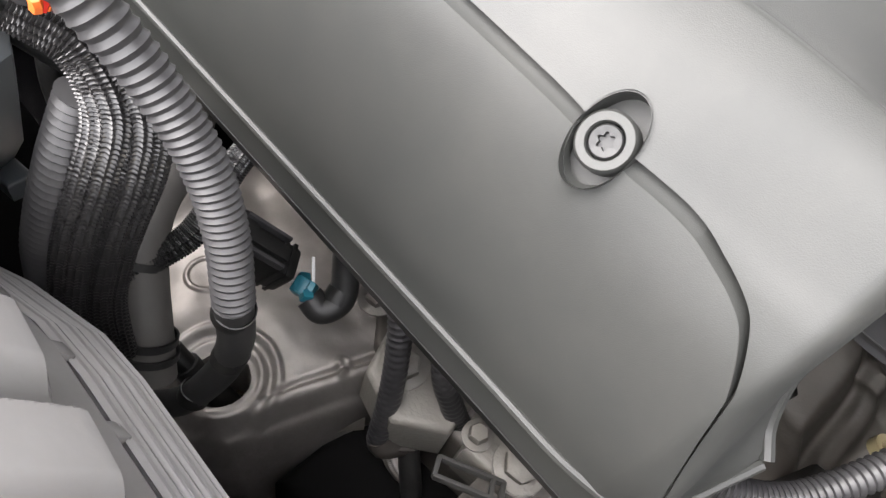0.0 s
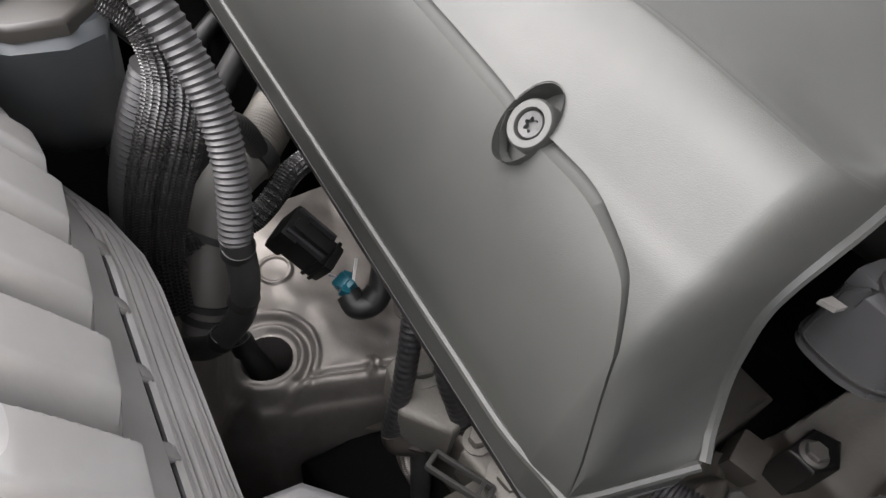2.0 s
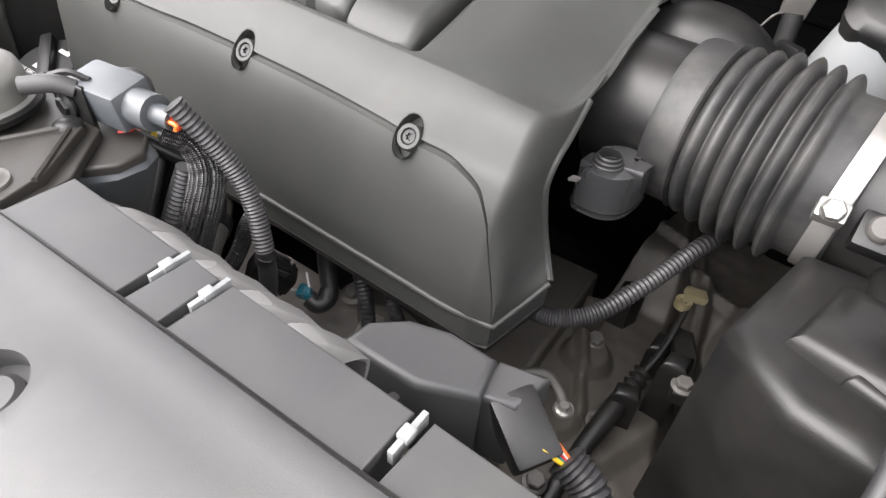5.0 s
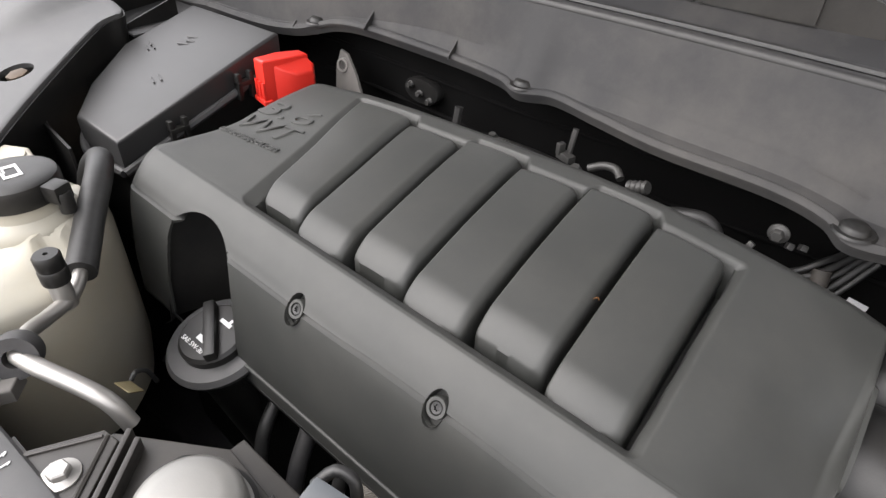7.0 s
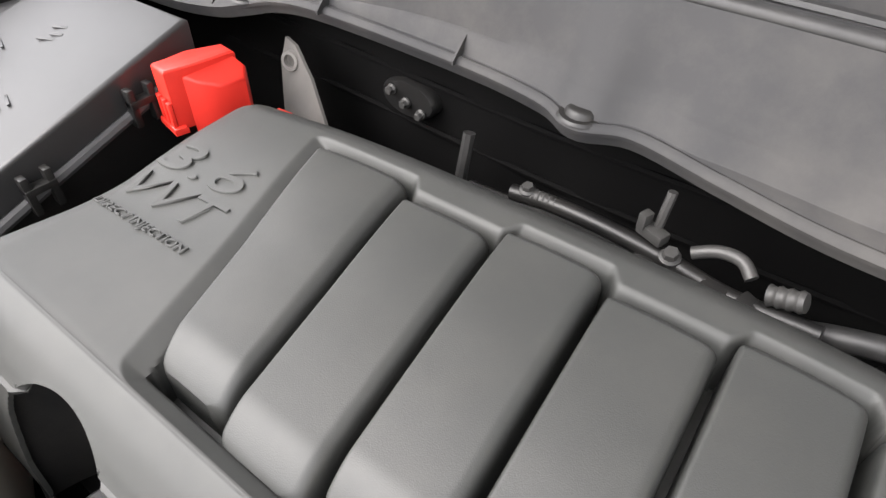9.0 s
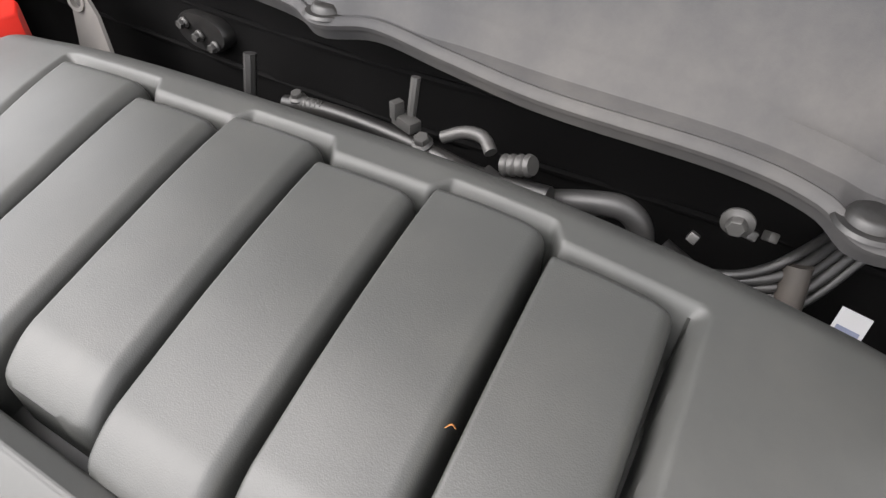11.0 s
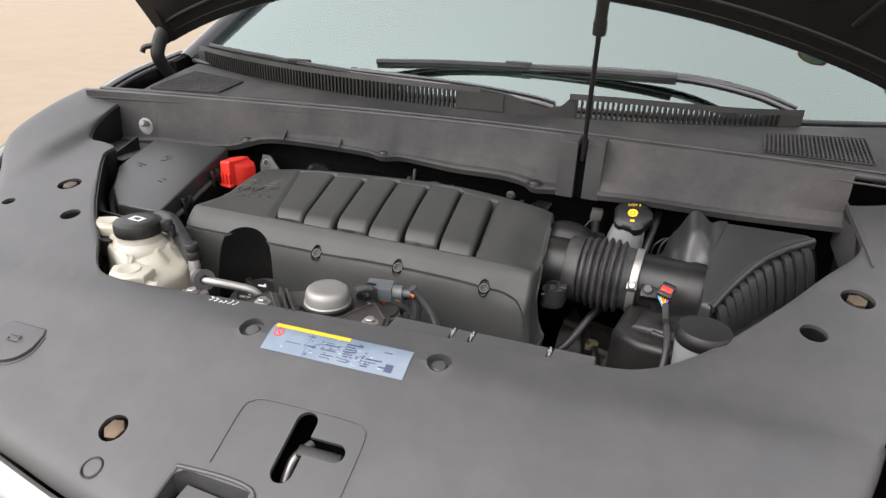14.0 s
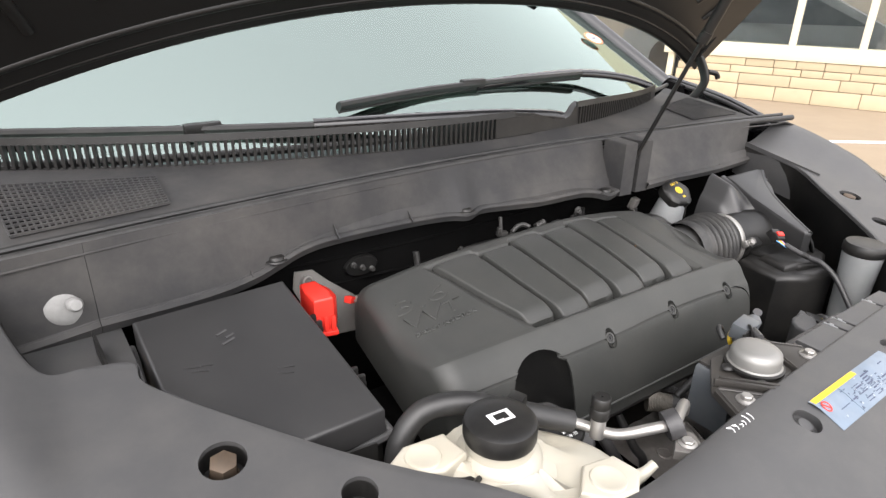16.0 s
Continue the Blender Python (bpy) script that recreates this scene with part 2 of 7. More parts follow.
def lathe(profile, m=None, segs=32, close=False):
    """Turns (r, z) round the z axis, then moves it by m."""
    bm = bmesh.new()
    rings = []
    for r, z in profile:
        if r < 1e-6:
            rings.append([bm.verts.new((0, 0, z))])
        else:
            rings.append([bm.verts.new((r * math.cos(2 * math.pi * k / segs), r * math.sin(2 * math.pi * k / segs), z)) for k in range(segs)])
    pairs = list(zip(rings, rings[1:])) + ([(rings[-1], rings[0])] if close else [])
    for a, b in pairs:
        for k in range(segs):
            k2 = (k + 1) % segs
            quad = [a[k % len(a)], a[k2 % len(a)], b[k2 % len(b)], b[k % len(b)]]
            quad = list(dict.fromkeys(quad))
            if len(quad) > 2:
                bm.faces.new(quad)
    if m is not None:
        bmesh.ops.transform(bm, matrix=m, verts=bm.verts)
    return bm


def spline(points, n):
    """n points along a smooth curve through the given ones."""
    p = [Vector(q) for q in points]
    if len(p) == 2:
        return [p[0].lerp(p[1], k / (n - 1)) for k in range(n)]
    p = [2 * p[0] - p[1]] + p + [2 * p[-1] - p[-2]]
    out = []
    for k in range(n):
        s = k / (n - 1) * (len(p) - 3)
        i = min(int(s), len(p) - 4)
        u = s - i
        a, b, c, d = p[i:i + 4]
        out.append(0.5 * (2 * b + (c - a) * u + (2 * a - 5 * b + 4 * c - d) * u * u + (3 * b - a - 3 * c + d) * u ** 3))
    return out


def tube(points, r, segs=12, n=None, ridge=0.0, pitch=0.006, cap=True, flat=1.0):
    """A round hose along a smooth curve; ridge: depth of its corrugation, pitch: its spacing. r: one radius or one at each given point."""
    length = sum((Vector(b) - Vector(a)).length for a, b in zip(points, points[1:]))
    if n is None:
        n = max(10, int(length / 0.008))
    if ridge:
        n = max(n, int(length / pitch * 4))
    path = spline(points, n)
    bm = bmesh.new()
    rings = []
    up = None
    for i, q in enumerate(path):
        t = (path[min(i + 1, n - 1)] - path[max(i - 1, 0)]).normalized()
        if up is None:
            up = t.orthogonal().normalized()
        up = (up - t * up.dot(t)).normalized()
        side = t.cross(up)
        s = i / (n - 1)
        if isinstance(r, (int, float)):
            rad = r
        else:
            f = s * (len(r) - 1)
            j = min(int(f), len(r) - 2)
            rad = r[j] + (r[j + 1] - r[j]) * (f - j)
        if ridge:
            rad -= ridge * (0, 0.6, 1, 0.6)[i % 4]
        rings.append([bm.verts.new(q + rad * (math.cos(2 * math.pi * k / segs) * up + flat * math.sin(2 * math.pi * k / segs) * side)) for k in range(segs)])
    for a, b in zip(rings, rings[1:]):
        for k in range(segs):
            bm.faces.new((a[k], a[(k + 1) % segs], b[(k + 1) % segs], b[k]))
    if cap:
        bm.faces.new(rings[0])
        bm.faces.new(rings[-1])
    return bm


def sheet(rows, thick=0.0, closed=False):
    """A skin through rows of points; thick: made solid by that much along its normals."""
    bm = bmesh.new()
    vs = [[bm.verts.new(q) for q in row] for row in rows]
    for a, b in zip(vs, vs[1:]):
        m = len(a)
        for k in range(m if closed else m - 1):
            bm.faces.new((a[k], a[(k + 1) % m], b[(k + 1) % m], b[k]))
    bmesh.ops.recalc_face_normals(bm, faces=bm.faces)
    if thick:
        bmesh.ops.solidify(bm, geom=bm.faces[:], thickness=thick)
    return bm


def prism(outline, z0, z1, bevel=0.0, m=None):
    """An upright block over an outline of (x, y); z1 may be a function of x and y."""
    top = z1 if callable(z1) else (lambda x, y: z1)
    low = z0 if callable(z0) else (lambda x, y: z0)
    bm = bmesh.new()
    a = [bm.verts.new((x, y, low(x, y))) for x, y in outline]
    b = [bm.verts.new((x, y, top(x, y))) for x, y in outline]
    n = len(outline)
    bm.faces.new(a)
    f = bm.faces.new(b)
    for k in range(n):
        bm.faces.new((a[k], a[(k + 1) % n], b[(k + 1) % n], b[k]))
    if bevel:
        bmesh.ops.bevel(bm, geom=[e for e in f.edges], offset=bevel, segments=3, affect="EDGES", profile=0.6)
    if m is not None:
        bmesh.ops.transform(bm, matrix=m, verts=bm.verts)
    return bm


def hexbolt(at, axis=(0, 0, 1), r=0.006, flange=0.010, h=0.006):
    """A flanged hex head at a place, standing along axis."""
    m = Matrix.Translation(at) @ Vector((0, 0, 1)).rotation_difference(Vector(axis)).to_matrix().to_4x4()
    bm = lathe([(0, 0), (flange, 0), (flange, 0.0015), (r * 1.1, 0.0028), (r * 1.05, 0.003)], m, 24)
    hx = lathe([(r * 1.12, 0.002), (r * 1.12, h), (r * 0.95, h + 0.001), (0, h + 0.001)], m @ pose(0, 0, 0, 0, 0, 10), 6)
    return add(bm, hx)


def cut(ob, cutter):
    """Takes the cutter's body out of ob's mesh and removes the cutter."""
    mod = ob.modifiers.new("cut", "BOOLEAN")
    mod.object, mod.operation, mod.solver = cutter, "DIFFERENCE", "EXACT"
    bpy.context.view_layer.update()
    me = bpy.data.meshes.new_from_object(ob.evaluated_get(bpy.context.evaluated_depsgraph_get()))
    ob.modifiers.clear()
    ob.data = me
    me.shade_smooth()
    me.set_sharp_from_angle(angle=radians(35))
    bpy.data.objects.remove(cutter)
    return len(me.polygons)


def smoothstep(a, b, x):
    u = min(1, max(0, (x - a) / (b - a)))
    return u * u * (3 - 2 * u)


def interp(x, table):
    """A value from a table of (x, value) rows, straight between them."""
    if x <= table[0][0]:
        return table[0][1]
    for (a, va), (b, vb) in zip(table, table[1:]):
        if x <= b:
            return va + (vb - va) * (x - a) / (b - a)
    return table[-1][1]


def letters(text, size, depth, m, spacing=1.0):
    """Raised letters as a bmesh, set in the plane of m."""
    cu = bpy.data.curves.new("letters", "FONT")
    cu.body, cu.size, cu.extrude, cu.space_character = text, size, depth, spacing
    cu.align_x = "LEFT"
    ob = bpy.data.objects.new("letters", cu)
    scene.collection.objects.link(ob)
    bpy.context.view_layer.update()
    me = bpy.data.meshes.new_from_object(ob.evaluated_get(bpy.context.evaluated_depsgraph_get()))
    bm = bmesh.new()
    bm.from_mesh(me)
    bpy.data.objects.remove(ob)
    bpy.data.meshes.remove(me)
    bmesh.ops.transform(bm, matrix=m, verts=bm.verts)
    return bm


# ---- setting: ground, building ----
def ground_sheet():
    bm = bmesh.new()
    n = 24
    xs = [-400, -60, -20] + [-12 + 24 * k / n for k in range(n + 1)] + [20, 60, 400]
    rows = [[(x, y, 0.0) for x in xs] for y in xs]
    bm.free()
    return sheet(rows)


tagged(part("ground", ground_sheet(), CONCRETE), "pale tan concrete forecourt with fine cracks", "ground", kind="structure")

# ---- front panel over the radiator, with the sides of the bay ----
INNER = [(-0.822, 0.32), (-0.815, 0.27), (-0.79, 0.185), (-0.745, 0.178), (-0.708, 0.165), (-0.700, 0.125), (-0.60, 0.0), (-0.53, -0.075), (-0.48, -0.120), (-0.41, -0.19), (-0.33, -0.203), (-0.18, -0.195), (-0.04, -0.19),
         (0.15, -0.185), (0.33, -0.18), (0.39, -0.168), (0.44, -0.135), (0.49, -0.085), (0.56, 0.0), (0.62, 0.08), (0.675, 0.15), (0.69, 0.20), (0.69, 0.30)]
OUTER_L = [(-0.945, 0.33), (-0.94, 0.20), (-0.922, 0.10), (-0.86, 0.02), (-0.79, -0.06), (-0.72, -0.14), (-0.661, -0.209), (-0.60, -0.30), (-0.52, -0.385), (-0.40, -0.435), (-0.278, -0.46), (-0.161, -0.481), (-0.046, -0.497)]
OUTER = OUTER_L + [(0.14, -0.48), (0.27, -0.462), (0.39, -0.435), (0.52, -0.375), (0.595, -0.295), (0.638, -0.207)] + [(-0.04 - x, y) for x, y in reversed(OUTER_L[:6])]


def panel_z(x, y):
    z = 0.958 + 0.20 * max(0, y + 0.20) - 0.40 * max(0, -0.242 - y) - 0.5 * max(0, -0.50 - y)
    z += 0.016 * smoothstep(-0.776, -0.815, x) * smoothstep(0.0, 0.10, y)
    z += 0.03 * smoothstep(0.72, 0.92, abs(x + 0.02)) * smoothstep(-0.1, 0.3, y)
    return z


def slab(rows, down):
    """A closed body between rows of points and the same rows lower down."""
    bm = bmesh.new()
    a = [[bm.verts.new(q) for q in row] for row in rows]
    b = [[bm.verts.new((q[0], q[1], q[2] - down)) for q in row] for row in rows]
    n, m = len(rows), len(rows[0])
    for i in range(n - 1):
        for k in range(m - 1):
            bm.faces.new((a[i][k], a[i][k + 1], a[i + 1][k + 1], a[i + 1][k]))
            bm.faces.new((b[i][k], b[i + 1][k], b[i + 1][k + 1], b[i][k + 1]))
    for k in range(m - 1):
        bm.faces.new((a[0][k], b[0][k], b[0][k + 1], a[0][k + 1]))
        bm.faces.new((a[-1][k], a[-1][k + 1], b[-1][k + 1], b[-1][k]))
    for i in range(n - 1):
        bm.faces.new((a[i][0], a[i + 1][0], b[i + 1][0], b[i][0]))
        bm.faces.new((a[i][-1], b[i][-1], b[i + 1][-1], a[i + 1][-1]))
    return bm


def panel_mesh():
    a = spline([(*p, 0) for p in INNER], 140)
    b = spline([(*p, 0) for p in OUTER], 140)
    rows = []
    for s, drop in ((0.0, 0.004), (0.006, 0.0012), (0.016, 0), (0.05, 0), (0.1, 0), (0.2, 0), (0.3, 0), (0.4, 0), (0.5, 0), (0.6, 0), (0.7, 0), (0.8, 0), (0.9, 0), (0.96, 0.002), (0.99, 0.008), (1.0, 0.016)):
        row = []
        for p, q in zip(a, b):
            w = p.lerp(q, s)
            row.append((w.x, w.y, panel_z(w.x, w.y) - drop))
        rows.append(row)
    return slab(rows, 0.006)


def cutter_of(bm, base):
    """A cutting body from a bmesh in world coordinates."""
    k = new("cutter", bpy.data.meshes.new("cutter"))
    bmesh.ops.recalc_face_normals(bm, faces=bm.faces)
    bmesh.ops.translate(bm, vec=-Vector(base), verts=bm.verts)
    bm.to_mesh(k.data)
    bm.free()
    k.location = base
    return k


panel_thing = thing("radiator_cover_panel", (0, -0.4, 0.85), "large dark grey textured plastic panel over the radiator", "trim panel")
panel = part("panel", panel_mesh(), PANEL, panel_thing)


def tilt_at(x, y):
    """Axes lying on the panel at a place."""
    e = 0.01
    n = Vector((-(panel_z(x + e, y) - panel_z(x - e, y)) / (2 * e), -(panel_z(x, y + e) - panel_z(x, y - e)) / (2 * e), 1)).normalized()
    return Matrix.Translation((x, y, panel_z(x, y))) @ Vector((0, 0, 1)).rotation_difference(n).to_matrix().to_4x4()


HOLES = [(-0.107, -0.247, 0.0155, 0), (0.150, -0.237, 0.0155, 0), (-0.670, 0.008, 0.021, 1), (-0.580, -0.079, 0.0165, 2), (0.655, 0.038, 0.021, 1), (0.588, -0.050, 0.0165, 2),
         (-0.190, -0.408, 0.017, 1), (-0.484, -0.362, 0.017, 1), (0.244, -0.392, 0.018, 3), (-0.727, -0.074, 0.011, 2)]
cuts = bmesh.new()
for x, y, r, kind in HOLES:
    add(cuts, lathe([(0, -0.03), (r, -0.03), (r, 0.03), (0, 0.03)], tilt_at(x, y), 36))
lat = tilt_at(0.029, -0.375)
add(cuts, prism([(0.013 * math.cos(a), (0.03 if math.sin(a) > 0 else -0.03) + 0.013 * math.sin(a)) for a in [2 * math.pi * k / 32 + 0.05 for k in range(32)]], -0.03, 0.03, 0, lat))
add(cuts, prism([(-0.040 + x, -0.452 + y) for x, y in ((-0.05, -0.018), (0.044, -0.022), (0.05, -0.015), (0.047, 0.022), (-0.036, 0.025), (-0.046, 0.018))], 0.80, 0.95))
cut(panel, cutter_of(cuts, panel_thing.location))
arm = bmesh.new()
add(arm, prism([(0.036 + (0.012 if math.cos(a) > 0 else -0.02) + 0.011 * math.cos(a), 0.004 + 0.011 * math.sin(a)) for a in [2 * math.pi * k / 24 + 0.05 for k in range(24)]], -0.03, 0.03, 0, lat))
cut(panel, cutter_of(arm, panel_thing.location))
for x, y, r, kind in HOLES:
    m = tilt_at(x, y)
    depth = (0.012, 0.03, 0.03, 0.02)[kind]
    cup = part("hole_cup", lathe([(r + 0.0006, -0.002), (r + 0.0004, -depth), (0, -depth)], m, 32), PANEL if kind in (0, 3) else BLACK, panel_thing)
    if kind == 0:
        part("push_pin", lathe([(0, -0.006), (0.008, -0.0065), (0.0105, -0.009), (0.0105, -0.012)], m, 24), PANEL, cup)
    if kind == 1:
        part("bolt", hexbolt(m @ Vector((0, 0, -0.022)), m.to_3x3() @ Vector((0, 0, 1)), 0.0115, 0.0135, 0.020), RUST, cup, "weathered hex bolt head")
    if kind == 3:
        part("push_pin", lathe([(0, -0.002), (0.003, -0.002), (0.004, -0.005), (0.012, -0.004), (0.0145, -0.008), (0.0145, -0.02)], m, 24), BLACK, cup)
# ---- cowl at the foot of the windscreen ----
LIP = [(-0.72, 0.30, 1.012), (-0.60, 0.305, 1.012), (-0.531, 0.312, 1.018), (-0.491, 0.318, 1.028), (-0.45, 0.322, 1.040), (-0.395, 0.326, 1.044), (-0.262, 0.328, 1.042), (-0.19, 0.322, 1.040),
       (-0.157, 0.308, 1.039), (-0.12, 0.318, 1.041), (-0.06, 0.305, 1.041), (0.005, 0.297, 1.038), (0.10, 0.297, 1.036), (0.145, 0.293, 1.030), (0.166, 0.278, 1.025), (0.195, 0.285, 1.024), (0.21, 0.29, 1.024)]


def seal_y(x):
    return 0.362 - 0.055 * (x + 0.08) ** 2 / 0.64


def cowl_rows(lip, z_top=1.112, foot=None):
    pts = spline(lip, 90)
    rows = []
    for part_of, dy, dz in (("lip", 0.004, -0.010), ("lip", 0.0, -0.001), ("lip", 0.003, 0.0012), ("step", -0.002, 0.0015), ("step", 0.0, 0.003), ("step", 0.004, 0.0165), ("step", 0.007, 0.0185),
                            ("wall", 0.15, 0), ("wall", 0.4, 0), ("wall", 0.7, 0), ("wall", 1.0, 0)):
        row = []
        for p in pts:
            low = 1 - 0.75 * (1 - smoothstep(-0.46, -0.26, p.x))
            step = max(p.y + 0.006, (0.316 - 0.05 * (p.x + 0.08) ** 2) if foot is None else p.y + foot)
            if part_of == "lip":
                row.append((p.x, p.y + dy, p.z + dz))
            elif part_of == "step":
                row.append((p.x, step + dy * low, p.z + dz * low))
            else:
                row.append((p.x, step + 0.007 * low + (seal_y(p.x) - 0.006 - 0.007 * low - step) * dy, p.z + 0.0185 * low + (z_top - p.z - 0.0185 * low) * dy))
        rows.append(row)
    return rows


cowl = thing("cowl", (0, 0.36, 1.04), "long dark grey plastic cowl wall below the windscreen", "cowl panel")
part("wall", sheet(cowl_rows(LIP), 0.003), COWL, cowl)
part("wall", sheet(cowl_rows([(-0.90, 0.300, 1.000), (-0.84, 0.300, 1.002), (-0.78, 0.300, 1.006), (-0.7205, 0.300, 1.012)], foot=0.006), 0.003), COWL, cowl)
LIP_R = [(0.285, 0.275, 1.028), (0.36, 0.272, 1.030), (0.45, 0.27, 1.028), (0.55, 0.272, 1.026), (0.69, 0.285, 1.024)]
part("wall", sheet(cowl_rows(LIP_R, foot=0.010), 0.003), COWL, cowl)
part("seal", tube([(x, seal_y(x), 1.114 - 0.008 * abs(x + 0.08)) for x in (-0.89, -0.6, -0.3, 0, 0.3, 0.6, 0.86)], 0.007, 10), RUBBER, cowl, "black rubber weatherstrip")


def grille_y(x):
    return 0.40 + 0.36 * x * x


def shelf_rows():
    rows = []
    for f in (0, 0.08, 0.2, 0.3, 0.45, 0.6, 0.8, 1.0):
        left, right = -0.785 - 0.09 * f, 0.745 + 0.09 * f
        xs = [left + (right - left) * k / 60 for k in range(61)]
        rows.append([(x, seal_y(x) + (grille_y(x) - seal_y(x)) * f, 1.112 + 0.022 * f - 0.006 * (1 - f) * abs(x)) for x in xs])
    return rows


part("shelf", sheet(shelf_rows(), 0.003), COWL, cowl)

# ---- windscreen ----
def glass_rows(off=0.0):
    rows = []
    for k in range(13):
        s = k / 12 * 0.75
        rows.append([(x * (1 - 0.12 * s), 0.47 + 0.26 * x * x + s * 0.88, 1.135 + s * 0.47 + off) for x in [-0.90 + 1.76 * j / 30 for j in range(31)]])
    return rows


windscreen = thing("windscreen", (0, 0.47, 1.135), "large raked windscreen with a green tint", "windscreen")
pane = part("pane", sheet(glass_rows(), 0.005), WINDSHIELD, windscreen)
pane.visible_shadow = False

# ---- the car's inside behind the glass, closed and dark ----
cabin = thing("dashboard", (0, 0.9, 1.0), "dark grey dashboard top behind the windscreen", "dashboard")
part("dash_top", sheet([[(x, y, z) for x in (-0.8, -0.4, 0, 0.4, 0.78)] for y, z in ((0.50, 1.08), (0.7, 1.10), (0.95, 1.12), (1.2, 1.08), (1.25, 0.8))], 0.01), DASH, cabin)

# ---- hood, standing open on its hinges ----
HINGE_Y, HINGE_Z, OPEN = 0.60, 1.20, radians(50)


def hood_rows(inset=0.0, lift=0.0):
    rows = []
    for k in range(15):
        s = k / 14
        row = []
        for j in range(41):
            u = -1 + 2 * j / 40
            half = 0.875 - 0.07 * s * s - inset
            x = -0.025 + u * half
            v0 = 0.205 * (1 - abs(u) ** 2.2) + inset
            v1 = 1.12 - 0.22 * abs(u) ** 2.5 - inset
            v = v0 + (v1 - v0) * s
            crown = 0.03 * (1 - u * u)
            y = HINGE_Y - v * math.cos(OPEN) + (lift - crown) * math.sin(OPEN) * -1
            z = HINGE_Z + v * math.sin(OPEN) - (lift - crown) * math.cos(OPEN)
            row.append((x, y, z))
        rows.append(row)
    return rows


hood = thing("hood", (0, 0.6, 1.2), "raised black car hood with a bare pressed underside", "car hood")
part("skin", sheet(hood_rows(), 0.004), PAINT, hood)
part("inner_panel", sheet(hood_rows(0.02, 0.03), 0.004), HOOD_IN, hood)


# ---- engine cover ----
TILT = -0.03
FRONT = [(0.828, -0.021), (0.85, -0.0195), (0.87, -0.018), (0.90, -0.013), (0.925, -0.0082), (0.940, -0.0040), (0.9462, -0.0014), (0.951, 0.0024)]
TOP = [(0.0024, 0.951), (0.0078, 0.9577), (0.018, 0.9683), (0.0295, 0.9772), (0.0330, 0.9788), (0.0375, 0.9796), (0.06, 0.985), (0.12, 1.003), (0.18, 1.016), (0.22, 1.021), (0.236, 1.0212), (0.250, 1.013), (0.261, 0.998), (0.268, 0.94)]


# where the gaps between the ribs lie, at their front and at their back ends
RIB_FRONT = (-0.2510, -0.1970, -0.1360, -0.0735, -0.0105, 0.0540, 0.1165)
RIB_BACK = (-0.2950, -0.2145, -0.1465, -0.0810, -0.0170, 0.0470, 0.1095)
# the cover's back sags towards both ends
DOME = [(q.x, q.z) for q in spline([(-0.43, 0, -0.025), (-0.40, 0, -0.0205), (-0.36, 0, -0.016), (-0.31, 0, -0.0105), (-0.25, 0, -0.0060), (-0.19, 0, -0.0035), (-0.06, 0, 0.0),
                                    (0.0, 0, 0.0), (0.05, 0, -0.0025), (0.11, 0, -0.0085), (0.16, 0, -0.0155), (0.19, 0, -0.021), (0.214, 0, -0.028)], 120)]


def lift(x, y):
    """How far the cover's skin lies above its middle section."""
    w = smoothstep(0.015, 0.14, y)
    return (1 - w) * TILT * x + w * interp(x, DOME)


def rib_line(i, y):
    v = min(1.1, max(-0.1, (y - 0.045) / 0.17))
    return RIB_FRONT[i] + (RIB_BACK[i] - RIB_FRONT[i]) * v


CURVE = [(q.y, q.z) for q in spline([(0, y, z) for z, y in FRONT[:-1]] + [(0, y, z) for y, z in TOP], 600)]
SPLIT = next(k for k, (y, z) in enumerate(CURVE) if z > 0.952)
FACE = [(z, y) for y, z in CURVE[:SPLIT + 1]]
LID_LINE = [(y, z) for y, z in CURVE[SPLIT:] if y < 0.238]


def top_z(y):
    return interp(y, LID_LINE)



SEAM = [(-0.45, 0.9465), (-0.146, 0.9465), (-0.05, 0.949), (0.05, 0.9495), (0.12, 0.9478), (0.146, 0.9462), (0.173, 0.9462), (0.1866, 0.9432), (0.1976, 0.9385), (0.2035, 0.9328), (0.2103, 0.9214), (0.2163, 0.9068), (0.2209, 0.887), (0.2244, 0.870), (0.2275, 0.853)]
SEAM = [(q.x, q.z) for q in spline([(x, 0, z) for x, z in SEAM], 240)]


def cover_profile(x):
    """The cover's outline from its foot up over the top, with the seam as a narrow groove."""
    pts = []
    zs = interp(x, SEAM)
    for k in range(25):
        z = 0.829 + (zs - 0.0020 - 0.829) * k / 24
        pts.append((interp(z, FACE), z))
    pts.append((interp(zs - 0.0010, FACE) + 0.0055, zs - 0.0010))
    pts.append((interp(zs + 0.0008, FACE) + 0.0055, zs + 0.0008))
    for k in range(16):
        z = zs + 0.0018 + (FACE[-1][0] - zs - 0.0018) * k / 15
        pts.append((interp(z, FACE), z))
    rest = CURVE[SPLIT:]
    step = (len(rest) - 1) / 190
    return pts + [rest[round(k * step)] for k in range(1, 191)]


END = [(0.829, (0.243, 0.027, 0.838)), (0.857, (0.2435, 0.0272, 0.8595)), (0.870, (0.2360, 0.0350, 0.866)), (0.888, (0.2285, 0.0385, 0.884)), (0.905, (0.2255, 0.0365, 0.903)), (0.922, (0.2238, 0.0355, 0.919)), (0.937, (0.2237, 0.0385, 0.930)),
       (0.952, (0.2240, 0.0455, 0.939)), (0.972, (0.2235, 0.0590, 0.9465)), (1.0, (0.2220, 0.0800, 0.9600)), (1.07, (0.2195, 0.130, 0.979)), (1.13, (0.2175, 0.18, 0.988)), (1.19, (0.2165, 0.222, 0.984)), (1.30, (0.216, 0.262, 0.930))]


